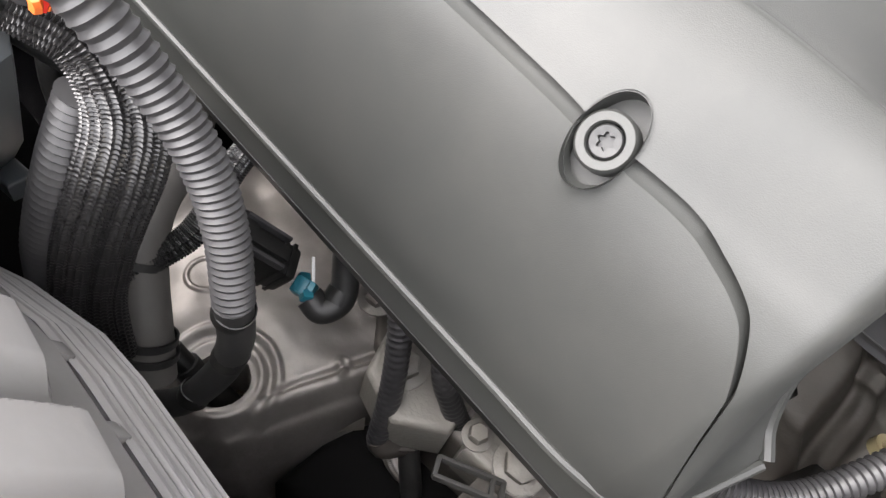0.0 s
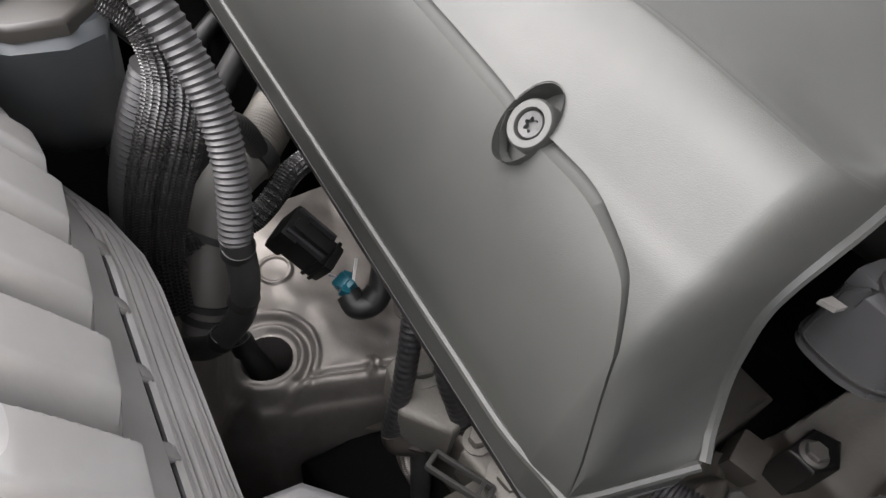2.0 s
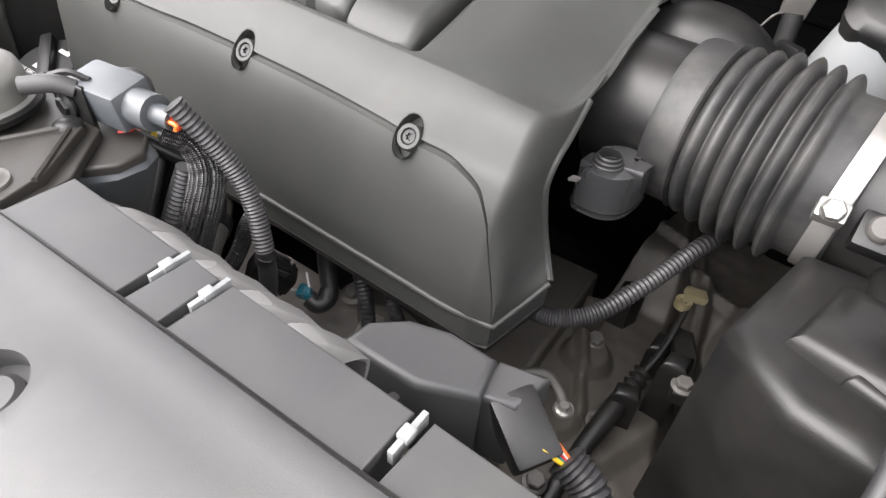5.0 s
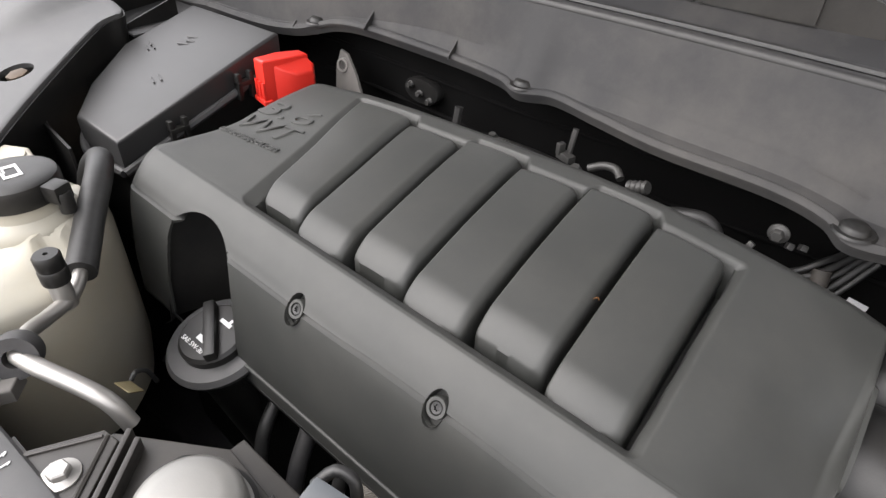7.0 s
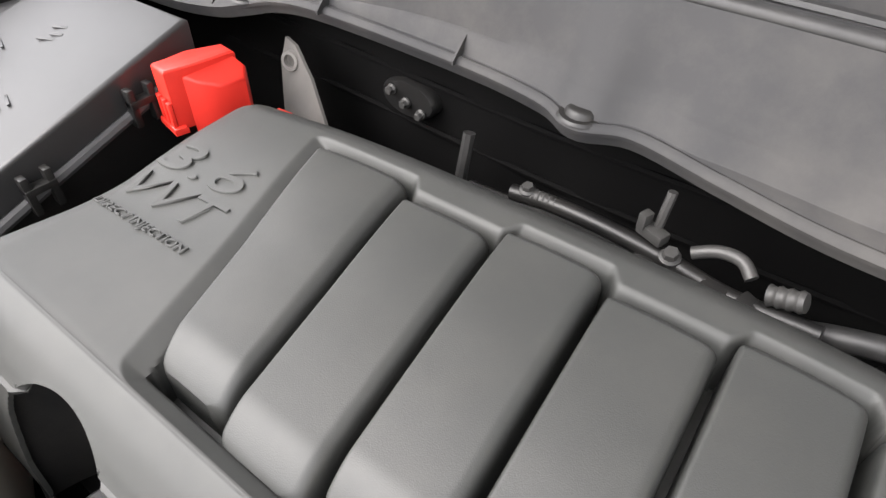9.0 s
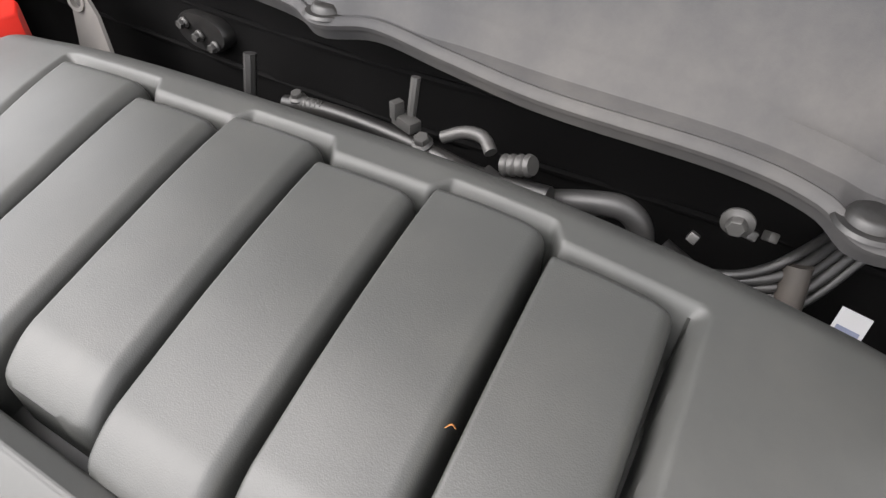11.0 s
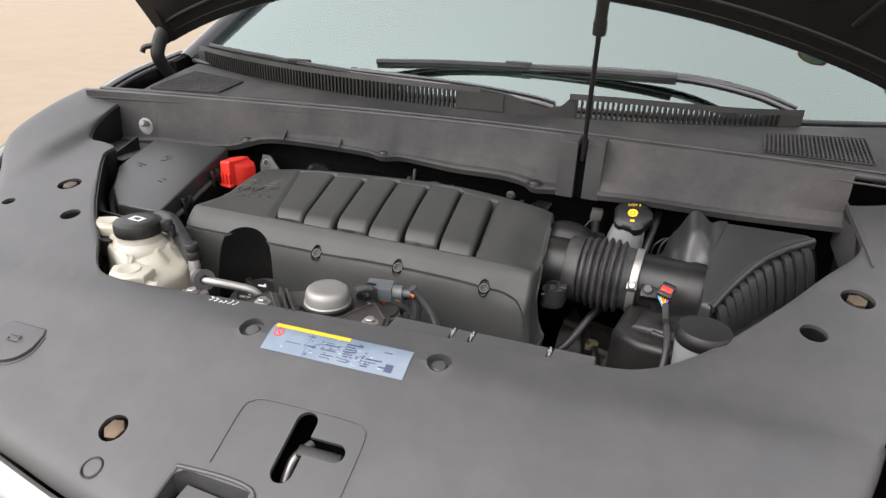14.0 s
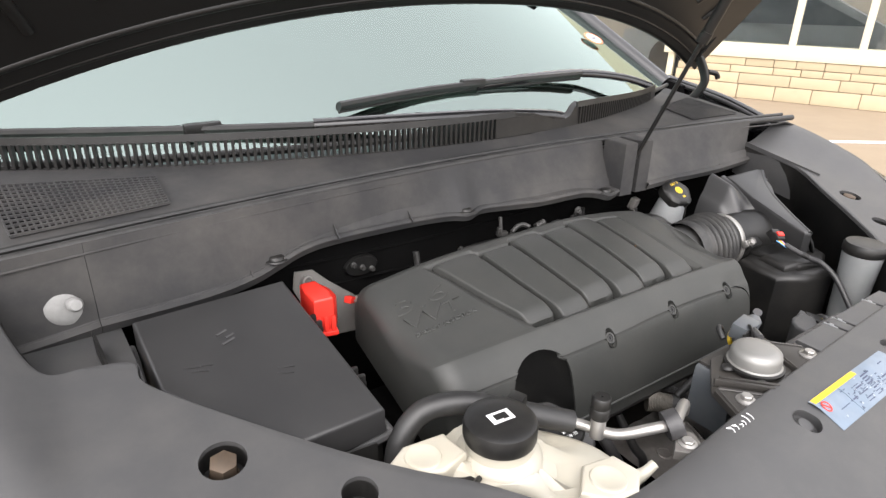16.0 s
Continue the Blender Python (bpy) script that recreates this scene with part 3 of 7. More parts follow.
def end_target(y, z):
    """Where a point of the profile comes to lie on the rim of the arch."""
    key = z if z < 0.951 and y < 0.1 else 0.95 + y
    return tuple(interp(key, [(k, q[c]) for k, q in END]) for c in range(3))


def back_edge(x):
    """The stepped back line of the field that holds the ribs."""
    back = 0.2225
    for k in (1, 3, 5):
        a, b = RIB_BACK[k], RIB_BACK[k + 1]
        back -= 0.0105 * smoothstep(a - 0.006, a + 0.004, x) * (1 - (smoothstep(b - 0.004, b + 0.006, x) if k < 5 else 0))
    return back


def field_depth(x, y):
    """The sloping border of the rib field and the deep floor between the ribs."""
    wl = 0.0155 - 0.004 * smoothstep(0.05, 0.22, y)
    back = back_edge(x)
    a = (x - rib_line(0, y) + wl) / wl
    b = (rib_line(6, y) + 0.009 - x) / 0.0075
    c = (y - 0.0345) / 0.0085
    d = (back + 0.0045 - y) / 0.0045
    if min(a, b, c, d) <= 0:
        return 0.0
    p = 1 - min(1, math.hypot(1 - min(1, a), 1 - min(1, c)))
    q = 1 - min(1, math.hypot(1 - min(1, b), 1 - min(1, d)))
    slope = min(p, q, 1 - min(1, math.hypot(1 - min(1, b), 1 - min(1, c))), 1 - min(1, math.hypot(1 - min(1, a), 1 - min(1, d))))
    inner = smoothstep(1.0, 1.12, a) * smoothstep(1.0, 1.2, b) * smoothstep(1.0, 1.25, c) * smoothstep(1.0, 1.3, d)
    return 0.0065 * slope + 0.0290 * inner


def cover_point(x, y, z):
    sx = x + (0.010 * smoothstep(0.10, 0.27, y)) * (1 - smoothstep(-0.39, -0.30, x))
    sz = z - field_depth(x, y) - 0.014 * smoothstep(0.15, 0.214, x) * smoothstep(0.02, 0.07, y) * (1 - smoothstep(0.11, 0.20, y))
    # the shoulder's edge softens towards the arch
    soft = 0.0042 * smoothstep(0.13, 0.20, x) * math.exp(-((y - 0.001) ** 2 + (z - 0.952) ** 2) / 0.021 ** 2)
    return (sx, y + 0.72 * soft, sz - 0.7 * soft + lift(x, y))


def cover_rows():
    rows = []
    # far end: rounded over, then closed by a flat face
    r = 0.026
    base = cover_profile(-0.39)
    cy, cz = 0.12, 0.90
    for k in range(7, 0, -1):
        a = k / 7 * math.pi / 2
        inset = r * (1 - math.cos(a))
        x = -0.394 - r * math.sin(a)
        row = []
        for y, z in base:
            d = Vector((y - cy, z - cz))
            g = max(0, 1 - inset / max(d.length, 0.03))
            yy, zz = cy + d.x * g, cz + d.y * g
            if z < 0.86:
                zz = z
            row.append((x + (0.010 * smoothstep(0.10, 0.27, y)), yy, zz + lift(x, y)))
        rows.append(row)
    xs = [-0.394 + k * 0.0015 for k in range(int(0.5855 / 0.0015))] + [0.192 + 0.001 * k for k in range(21)]
    for x in xs:
        rows.append([cover_point(x, y, z) for y, z in cover_profile(x)])
    # near end: wraps round the corner and meets the arch over the intake pipe
    x0 = xs[-1]
    for k in range(1, 13):
        start = cover_profile(x0 + (0.2275 - x0) * min(1, k / 5))
        first = [cover_point(x0, y, z) for y, z in start]
        a = k / 12 * math.pi / 2
        row = []
        for (y, z), p in zip(start, first):
            t = end_target(y, z)
            w = 1 - math.cos(a)
            q = Vector((p[0] + (t[0] - p[0]) * math.sin(a), p[1] + (t[1] - p[1]) * w, p[2] + (t[2] - p[2]) * w))
            # low down the corner is sharp
            c = Vector((0.2275, interp(z, FACE) + 0.004, z + TILT * 0.2275))
            sharp = Vector(p).lerp(c, k / 5) if k < 5 else c.lerp(Vector(t), (k - 5) / 7)
            f = 1 - smoothstep(0.852, 0.925, z) if y < 0.01 else 0
            row.append(tuple(q.lerp(sharp, f)))
        rows.append(row)
    return rows


def trim_skin(bm, m, rx, ry, z0=-1.0, z1=1.0):
    """Opens a skin inside an upright ellipse of the frame m and draws its rim onto the ellipse."""
    inv = m.inverted()

    def inside(co):
        q = inv @ co
        return (q.x / rx) ** 2 + (q.y / ry) ** 2 < 1 and z0 < q.z < z1

    gone = [f for f in bm.faces if inside(f.calc_center_median())]
    rim = {v for f in gone for v in f.verts if any(g not in set(gone) for g in v.link_faces)} if len(gone) < 400 else None
    if rim is None:
        out = set(gone)
        rim = {v for f in gone for v in f.verts if any(g not in out for g in v.link_faces)}
    bmesh.ops.delete(bm, geom=gone, context="FACES")
    for v in rim:
        if v.is_valid:
            q = inv @ v.co
            s = math.hypot(q.x / rx, q.y / ry)
            if 0.5 < s < 1.6:
                v.co = m @ Vector((q.x / s, q.y / s, q.z))


cover = thing("engine_cover", (0, 0.12, 0.83), "moulded dark grey plastic engine cover with six raised ribs", "engine cover")
bm = sheet(cover_rows())
bm.verts.ensure_lookup_table()
n_row = len(cover_profile(0))
bm.faces.new([bm.verts[k] for k in range(n_row)])
NICHE = Matrix.Translation((-0.280, -0.033, 0.9))
trim_skin(bm, NICHE, 0.060, 0.045)
BOLTS = []
for x in (-0.146, 0.0, 0.146):
    n = Vector((0, -0.78, 0.63)).normalized()
    zs = interp(x, SEAM)
    at = Vector((x, interp(zs, FACE) + 0.0008, zs + TILT * x))
    m = Matrix.Translation(at) @ Vector((0, 0, 1)).rotation_difference(n).to_matrix().to_4x4()
    BOLTS.append(m)
    trim_skin(bm, m, 0.0086, 0.0140, -0.03, 0.03)
bmesh.ops.recalc_face_normals(bm, faces=bm.faces)
bmesh.ops.solidify(bm, geom=bm.faces[:], thickness=0.003)
shell = part("shell", bm, COVER, cover, angle=50)


def foot_line(out, down):
    """The cover's lower edge, out metres ahead of it and down metres below."""
    pts = [(x, -0.0210 - out, 0.829 + lift(x, -0.02) - down) for x in [-0.40 + 0.62 * k / 31 for k in range(32)]]
    return pts + [(0.2275 + out, -0.0185 - out, 0.829 + TILT * 0.2275 - down), (0.2310 + out, -0.008, 0.8255 - down), (0.2375 + out, 0.010, 0.8325 - down), (0.243 + out, 0.027, 0.838 - down)]


# a narrow black strip just below the cover's lower edge
part("skirt", sheet([foot_line(-0.0012, 0.0), foot_line(-0.0016, 0.003), foot_line(-0.0022, 0.006)], 0.0015), BLACK, cover, "thin black skirt along the cover's foot")


def niche_wall():
    rows = []
    for k in range(9):
        rows.append([NICHE @ Vector((0.066 * math.cos(a), 0.080 * math.sin(a), -0.07 + 0.150 * k / 8)) for a in [math.pi * (-0.08 + 1.16 * j / 40) for j in range(41)]])
    for row in rows:
        for q in row:
            q.z = min(q.z, interp(q.y, TOP) - 0.002 if q.y > 0.001 else interp(q.y, [(b, a) for a, b in FRONT]) - 0.002)
    return sheet(rows, 0.002)


# really the cover's plastic; black paints the shade inside the niche
part("oil_filler_niche", niche_wall(), BLACK, cover)


def rib_mesh(i):
    """A pillow-like bar: crisp along one long side, rolled over along the other, with a deep flank."""
    y0, y1 = (0.0520, 0.2195) if i % 2 == 0 else (0.0430, 0.2090)
    rows = []
    nu, nv = 44, 60
    for a in range(-1, nv + 2):
        v = min(1, max(0, a / nv))
        v = v - 0.05 * math.sin(2 * math.pi * v)
        y = y0 + (y1 - y0) * v
        e = min(y - y0, y1 - y)
        inset = 0.006 - math.sqrt(max(0, 0.006 ** 2 - (0.006 - e) ** 2)) if e < 0.006 else 0.0
        xa, xb = rib_line(i, y) + (0.0016 if i else 0.0002) + inset * 0.6, rib_line(i + 1, y) - 0.0042 - inset
        row = []
        for b in range(-1, nu + 2):
            u = min(1, max(0, b / nu))
            u = u - 0.07 * math.sin(2 * math.pi * u)
            x = xa + (xb - xa) * u
            left = math.sqrt(max(0, 1 - (1 - min(1, u / 0.045)) ** 2))
            roll = 1 - math.sqrt(max(0, 1 - max(0, (u - 0.86) / 0.14) ** 2))
            h = 0.0150 - 0.0035 * (1 - left) - 0.0095 * roll
            h -= 0.0125 * (1 - math.sin(min(1, 0.05 + v / 0.15) * math.pi / 2) ** 0.8) + 0.006 * smoothstep(0.955, 1.0, v)
            z = top_z(y) - 0.0115 + h + lift(x, y) + 0.0010 * math.sin(math.pi * u)
            if a in (-1, nv + 1) or b in (-1, nu + 1):
                z = top_z(y) - 0.038 + lift(x, y)
            row.append((x, y, z))
        rows.append(row)
    return sheet(rows)


for i in range(6):
    part("rib", rib_mesh(i), COVER_RIB, cover)


def cover_letters(text, x0, x1, y0, y1, slant):
    """Raised letters stretched over a field of the cover and laid on its curve."""
    bm = letters(text, 1.0, 0.02, Matrix.Identity(4))
    ax = [v.co.x for v in bm.verts]
    ay = [v.co.y for v in bm.verts]
    ax0, ax1, ay0, ay1 = min(ax), max(ax), min(ay), max(ay)
    bmesh.ops.triangulate(bm, faces=bm.faces)
    for v in bm.verts:
        f = (v.co.y - ay0) / (ay1 - ay0)
        y = y0 + (y1 - y0) * f
        x = x0 + (x1 - x0) * (v.co.x - ax0) / (ax1 - ax0) + slant * f
        v.co = Vector((x, y, top_z(y) + lift(x, y) + (0.0019 if v.co.z > 0 else -0.002)))
    return bm


for text, x0, x1, y0, y1, slant in (("3.6", -0.397, -0.314, 0.151, 0.177, 0.010), ("VVT", -0.403, -0.312, 0.121, 0.144, 0.009), ("DIRECT INJECTION", -0.399, -0.302, 0.1015, 0.1095, 0.002)):
    part("lettering", cover_letters(text, x0, x1, y0, y1, slant), COVER, cover, smooth=False)

def star_bolt(m):
    """A flat bolt head with a six-lobed socket."""
    bm = lathe([(0, -0.0034), (0.0020, -0.0034), (0.0022, -0.0016), (0.0042, -0.0013), (0.0047, -0.0019), (0.0047, -0.012)], None, 48)
    for v in bm.verts:
        if 0.001 < math.hypot(v.co.x, v.co.y) < 0.003:
            f = 1 + 0.20 * math.cos(6 * math.atan2(v.co.y, v.co.x))
            v.co.x, v.co.y = v.co.x * f, v.co.y * f
    bmesh.ops.transform(bm, matrix=m, verts=bm.verts)
    return bm


for m in BOLTS:
    part("pocket", lathe([(0.0089, 0.0010), (0.0086, -0.009), (0, -0.009)], m @ Matrix.Diagonal((1, 1.62, 1, 1)), 40), COVER, cover)
    part("boss", lathe([(0.0051, -0.009), (0.0051, -0.0010), (0.0054, -0.0005), (0.0076, -0.0004), (0.0084, -0.0014), (0.0086, -0.012)], m, 32), COVER, cover)
    part("bolt", star_bolt(m), BOLT_DARK, cover, "dark bolt head with a star socket")

# ---- intake ----
intake = thing("intake_hose", (0.3, 0.15, 0.87), "black ribbed rubber air intake bellows with a steel clamp", "intake hose")
part("throttle_pipe", tube([(0.207, 0.162, 0.926), (0.235, 0.162, 0.927), (0.275, 0.158, 0.928)], 0.049, 40), BLACK, intake)


def bellows():
    prof = []
    n = 60
    a, b = Vector((0.262, 0.159, 0.928)), Vector((0.362, 0.149, 0.928))
    axis = (b - a)
    m = Matrix.Translation(a) @ Vector((0, 0, 1)).rotation_difference(axis.normalized()).to_matrix().to_4x4()
    L = axis.length
    prof += [(0.054, -0.004), (0.056, 0.0), (0.056, 0.018), (0.058, 0.020)]
    k = 6
    for i in range(k):
        w = (L - 0.030) / k
        z0 = 0.021 + i * w
        top = (0.0585, 0.0605, 0.0630, 0.0640, 0.0635, 0.0620)[i]
        prof += [(0.0510 + (top - 0.0510) * math.sin(math.pi * (n + 0.5) / 9) ** 0.8, z0 + w * (n + 0.5) / 9) for n in range(9)]
    prof += [(0.0525, L - 0.008), (0.0525, L + 0.017), (0.050, L + 0.018)]
    return lathe(prof, m, 56)


part("bellows", bellows(), BELLOWS, intake)
tube_axis = Vector((0.12, -0.012, -0.004)).normalized()
tm = Matrix.Translation((0.372, 0.1480, 0.9275)) @ Vector((0, 0, 1)).rotation_difference(tube_axis).to_matrix().to_4x4()
part("clamp", lathe([(0.0530, -0.006), (0.0548, -0.006), (0.0553, -0.005), (0.0553, 0.005), (0.0548, 0.006), (0.0530, 0.006)], tm, 56, True), STEEL, intake, "bright steel hose clamp")
part("outlet_pipe", lathe([(0.049, 0.0), (0.049, 0.03), (0.050, 0.032), (0.050, 0.078), (0.0525, 0.083), (0.0525, 0.11)], tm, 48), BLACK, intake)
part("clamp_screw", add(box(-0.008, 0.008, -0.006, 0.006, -0.006, 0.006, 0.002, Matrix.Translation((0.366, 0.0890, 0.942)) @ pose(0, 0, 0, 40, 0, 0)), hexbolt((0.366, 0.0835, 0.9465), (0, -0.77, 0.64), 0.0055, 0.0065)), STEEL, intake)
elbow = thing("resonator_elbow", (0.30, 0.21, 0.86), "glossy black plastic breather elbow behind the intake pipe", "pipe elbow")
part("pipe", tube([(0.212, 0.226, 0.940), (0.240, 0.230, 0.949), (0.268, 0.228, 0.941), (0.288, 0.216, 0.914), (0.294, 0.206, 0.85)], 0.035, 32, 48, flat=0.92), BLACK, elbow)
part("lug", box(-0.010, 0.010, -0.004, 0.004, -0.012, 0.014, 0.002, pose(0.300, 0.256, 0.948, 0, 0, -30)), BLACK, elbow)

# ---- air filter box ----
airbox = thing("air_filter_box", (0.5, 0.1, 0.75), "black plastic air filter box with a sloping finned lid", "air filter box")
LID = [(0.500, 0.234), (0.626, 0.231), (0.640, 0.222), (0.606, 0.198), (0.574, 0.172), (0.545, 0.138), (0.522, 0.103), (0.500, 0.066), (0.484, 0.034), (0.476, 0.022), (0.463, 0.030), (0.466, 0.07), (0.480, 0.15)]


def lid_z(x, y):
    return 0.958 + 0.268 * y + 0.035 * max(0, y - 0.17)


part("lid", prism(LID, 0.90, lid_z, 0.008), LID_BLACK, airbox)


def hump_z(x, y):
    """The lid's rounded shoulder towards the intake pipe: a ridge, a shallow valley and a long front slope."""
    z = lid_z(x, y) - 0.002
    z -= 0.075 * smoothstep(0.195, 0.105, y) * (1 - smoothstep(0.455, 0.492, x)) + 0.030 * smoothstep(0.448, 0.425, x) + 0.06 * smoothstep(0.428, 0.404, x)
    z += 0.012 * math.exp(-((x - 0.455) / 0.015) ** 2) * smoothstep(0.135, 0.185, y) - 0.006 * math.exp(-((x - 0.482) / 0.008) ** 2)
    return z


rows = [[(0.398 + 0.108 * k / 54, 0.085 + 0.153 * j / 60, hump_z(0.398 + 0.108 * k / 54, 0.085 + 0.153 * j / 60)) for k in range(55)] for j in range(61)]
rows = [[(x, y, 0.87) for x, y, z in rows[0]]] + rows + [[(x, y, 0.90) for x, y, z in rows[-1]]]
rows = [[(r[0][0], r[0][1], 0.87)] + r for r in rows]
part("hump", sheet(rows, 0.002), LID_BLACK, airbox)
part("body", prism([(0.44, 0.22), (0.64, 0.22), (0.64, 0.20), (0.51, 0.0), (0.46, -0.02), (0.40, 0.0), (0.40, 0.12)], 0.70, 0.92, 0.008), BLACK, airbox)
part("lower_box", prism([(0.347, 0.012), (0.385, -0.026), (0.458, -0.040), (0.476, 0.0), (0.478, 0.060), (0.440, 0.100), (0.366, 0.098)], 0.72, lambda x, y: 0.912 - 0.05 * max(0, 0.40 - x), 0.014), BLACK, airbox, "matt black lower box")
# louvred flank below the lid's ridge
RIDGE = [(0.478, 0.024), (0.500, 0.066), (0.522, 0.103), (0.545, 0.138), (0.574, 0.172), (0.606, 0.198), (0.637, 0.220)]
rows = []
for out, dz in ((0.002, -0.004), (0.008, -0.014), (0.020, -0.045), (0.030, -0.10)):
    rows.append([(q.x + 0.77 * out, q.y - 0.64 * out, lid_z(q.x, q.y) + dz) for q in spline([(*p, 0) for p in RIDGE], 40)])
# the shade between the fins is put into the flank's colour
part("flank", sheet([[(x, y, z - 0.012) for x, y, z in row] for row in rows], 0.002), SHADE_BLACK, airbox)
part("ridge_bead", tube([(x - 0.002, y + 0.002, lid_z(x, y) - 0.0045) for x, y in RIDGE], 0.0062, 14, 60), LID_BLACK, airbox)
for k, q in enumerate(spline([(*p, 0) for p in RIDGE], 13)[1:-1]):
    outline = [(0.002, -0.010), (0.010, -0.012), (0.022, -0.030), (0.034, -0.064), (0.036, -0.10), (0.020, -0.10), (0.010, -0.03)]
    fm2 = Matrix.Translation((q.x, q.y, lid_z(q.x, q.y))) @ Matrix(((0.77, 0, 0.64, 0), (-0.64, 0, 0.77, 0), (0, 1, 0, 0), (0, 0, 0, 1)))
    part("fin", prism(outline, -0.0088, 0.0072, 0.003, fm2 @ pose(0, 0, 0, 0, 14, 0)), LID_BLACK, airbox)

# ---- brake fluid reservoir ----
brake = thing("brake_fluid_reservoir", (0.36, 0.246, 0.88), "grey-white brake fluid reservoir with a black scalloped cap", "fluid reservoir")
bwm = Matrix.Translation((0.353, 0.253, 1.000)) @ pose(0, 0, 0, 9, 8, 0)
part("body", lathe([(0.0270, -0.006), (0.0275, -0.016), (0.0300, -0.030), (0.0335, -0.056), (0.0340, -0.064), (0.0320, -0.071), (0.0275, -0.076), (0.0, -0.077)], bwm, 44), CLEAR_TANK, brake)
part("weld_seam", lathe([(0.0335, -0.0605), (0.0350, -0.0615), (0.0350, -0.0640), (0.0335, -0.0650)], bwm, 44), CLEAR_TANK, brake)
part("base", lathe([(0.0250, -0.074), (0.0262, -0.080), (0.0262, -0.098), (0.0, -0.100)], bwm, 36), SLATE, brake, "slate grey lower tank half")
bcm = Matrix.Translation((0.353, 0.252, 1.003)) @ pose(0, 0, 0, 34, -6, 0) @ Matrix.Scale(0.90, 4) @ Matrix.Translation((0, 0, -1.0))


def scallop_cap():
    bm = lathe([(0, 1.012), (0.026, 1.012), (0.030, 1.010), (0.036, 1.006), (0.037, 1.002), (0.037, 0.988), (0.030, 0.986)], None, 96)
    for v in bm.verts:
        r = math.hypot(v.co.x, v.co.y)
        if r > 0.034:
            a = math.atan2(v.co.y, v.co.x)
            f = 1 + 0.045 * math.copysign(min(1, abs(math.cos(5 * a)) * 1.8), math.cos(5 * a))
            v.co.x *= f
            v.co.y *= f
    bmesh.ops.transform(bm, matrix=bcm, verts=bm.verts)
    return bm


bcap = part("cap", scallop_cap(), BLACK, brake)
part("print", lathe([(0, 1.0126), (0.0035, 1.0126), (0.0035, 1.0121)], bcm, 24), YELLOW, bcap)
part("print", lathe([(0.0050, 1.0121), (0.0050, 1.0126), (0.0100, 1.0127), (0.0100, 1.0121)], bcm, 8), YELLOW, bcap)
part("print", letters("DOT 3", 0.0085, 0.0002, bcm @ pose(-0.0105, 0.0165, 1.0124)), YELLOW, bcap, smooth=False)

# ---- coolant tank ----
tank = thing("coolant_tank", (-0.42, -0.09, 0.78), "milky white coolant expansion tank with a black cap", "coolant tank")
TANK = [(q.x, q.y) for q in spline([(-0.515, -0.03, 0), (-0.518, -0.075, 0), (-0.478, -0.112, 0), (-0.452, -0.128, 0), (-0.425, -0.146, 0), (-0.398, -0.172, 0), (-0.362, -0.200, 0), (-0.335, -0.192, 0), (-0.318, -0.165, 0), (-0.318, -0.115, 0), (-0.345, -0.07, 0), (-0.385, -0.035, 0), (-0.45, -0.015, 0), (-0.515, -0.03, 0)], 66)][:-1]


def tank_top(x, y):
    """The tank's moulded top: a stepped hump under the neck, a valley beside it and a lower front lobe."""
    d = math.hypot(x + 0.427, y + 0.084)
    z = 0.938 + 0.020 * smoothstep(0.066, 0.050, d) - 0.05 * max(0, x + 0.37)
    z += 0.014 * math.exp(-(math.hypot(x + 0.352, y + 0.150) / 0.034) ** 2) - 0.006 * math.exp(-(math.hypot(x + 0.395, y + 0.135) / 0.014) ** 2)
    return z + 0.018 * smoothstep(0.045, 0.020, math.hypot(x + 0.497, y + 0.070))


def tank_mesh():
    rows = []
    cx, cy = -0.42, -0.095
    for f, drop in ((0.93, 0.19), (0.99, 0.16), (1.0, 0.10), (1.0, 0.016), (0.985, 0.006), (0.95, 0.0015), (0.88, 0), (0.75, 0), (0.6, 0), (0.4, 0), (0.2, 0), (0.02, 0)):
        rows.append([(cx + (x - cx) * f, cy + (y - cy) * f, tank_top(cx + (x - cx) * f, cy + (y - cy) * f) - drop) for x, y in TANK])
    return sheet(rows, closed=True)


part("body", tank_mesh(), WHITE_TANK, tank)
tcx = Matrix.Translation((-0.426, -0.088, 0))
part("neck", lathe([(0.0460, 0.948), (0.0455, 0.956), (0.0410, 0.962), (0.0355, 0.966), (0.0342, 0.972), (0.0342, 0.986)], tcx, 40), WHITE_TANK, tank)
tcap = part("cap", lathe([(0.0340, 0.976), (0.0368, 0.9775), (0.0378, 0.981), (0.0378, 0.993), (0.0364, 0.9975), (0.0325, 0.9995), (0.020, 1.0005), (0, 1.0007)], tcx, 56), BLACK, tank, "black round pressure cap")
part("cap_lug", box(-0.004, 0.014, -0.009, 0.009, -0.012, 0.005, 0.003, Matrix.Translation((-0.391, -0.070, 0.992)) @ pose(0, 0, 0, 0, 0, 22)), BLACK, tcap)
part("lug_pin", lathe([(0, 0.006), (0.006, 0.006), (0.007, 0.003), (0.007, -0.014)], Matrix.Translation((-0.380, -0.066, 0.984)), 20), BLACK, tcap)
sgn = tcx @ pose(0, 0, 0, 0, 0, -6)
for x0, x1, y0, y1 in ((-0.0125, 0.0125, -0.0075, -0.0050), (-0.0125, 0.0125, 0.0055, 0.0080), (-0.0125, -0.0075, -0.0055, 0.0060), (0.0080, 0.0125, -0.0055, 0.0060), (-0.0085, 0.0010, -0.0062, -0.0035)):
    part("print", box(x0, x1, y0, y1, 1.0004, 1.0012, 0, sgn), WHITE, tcap)
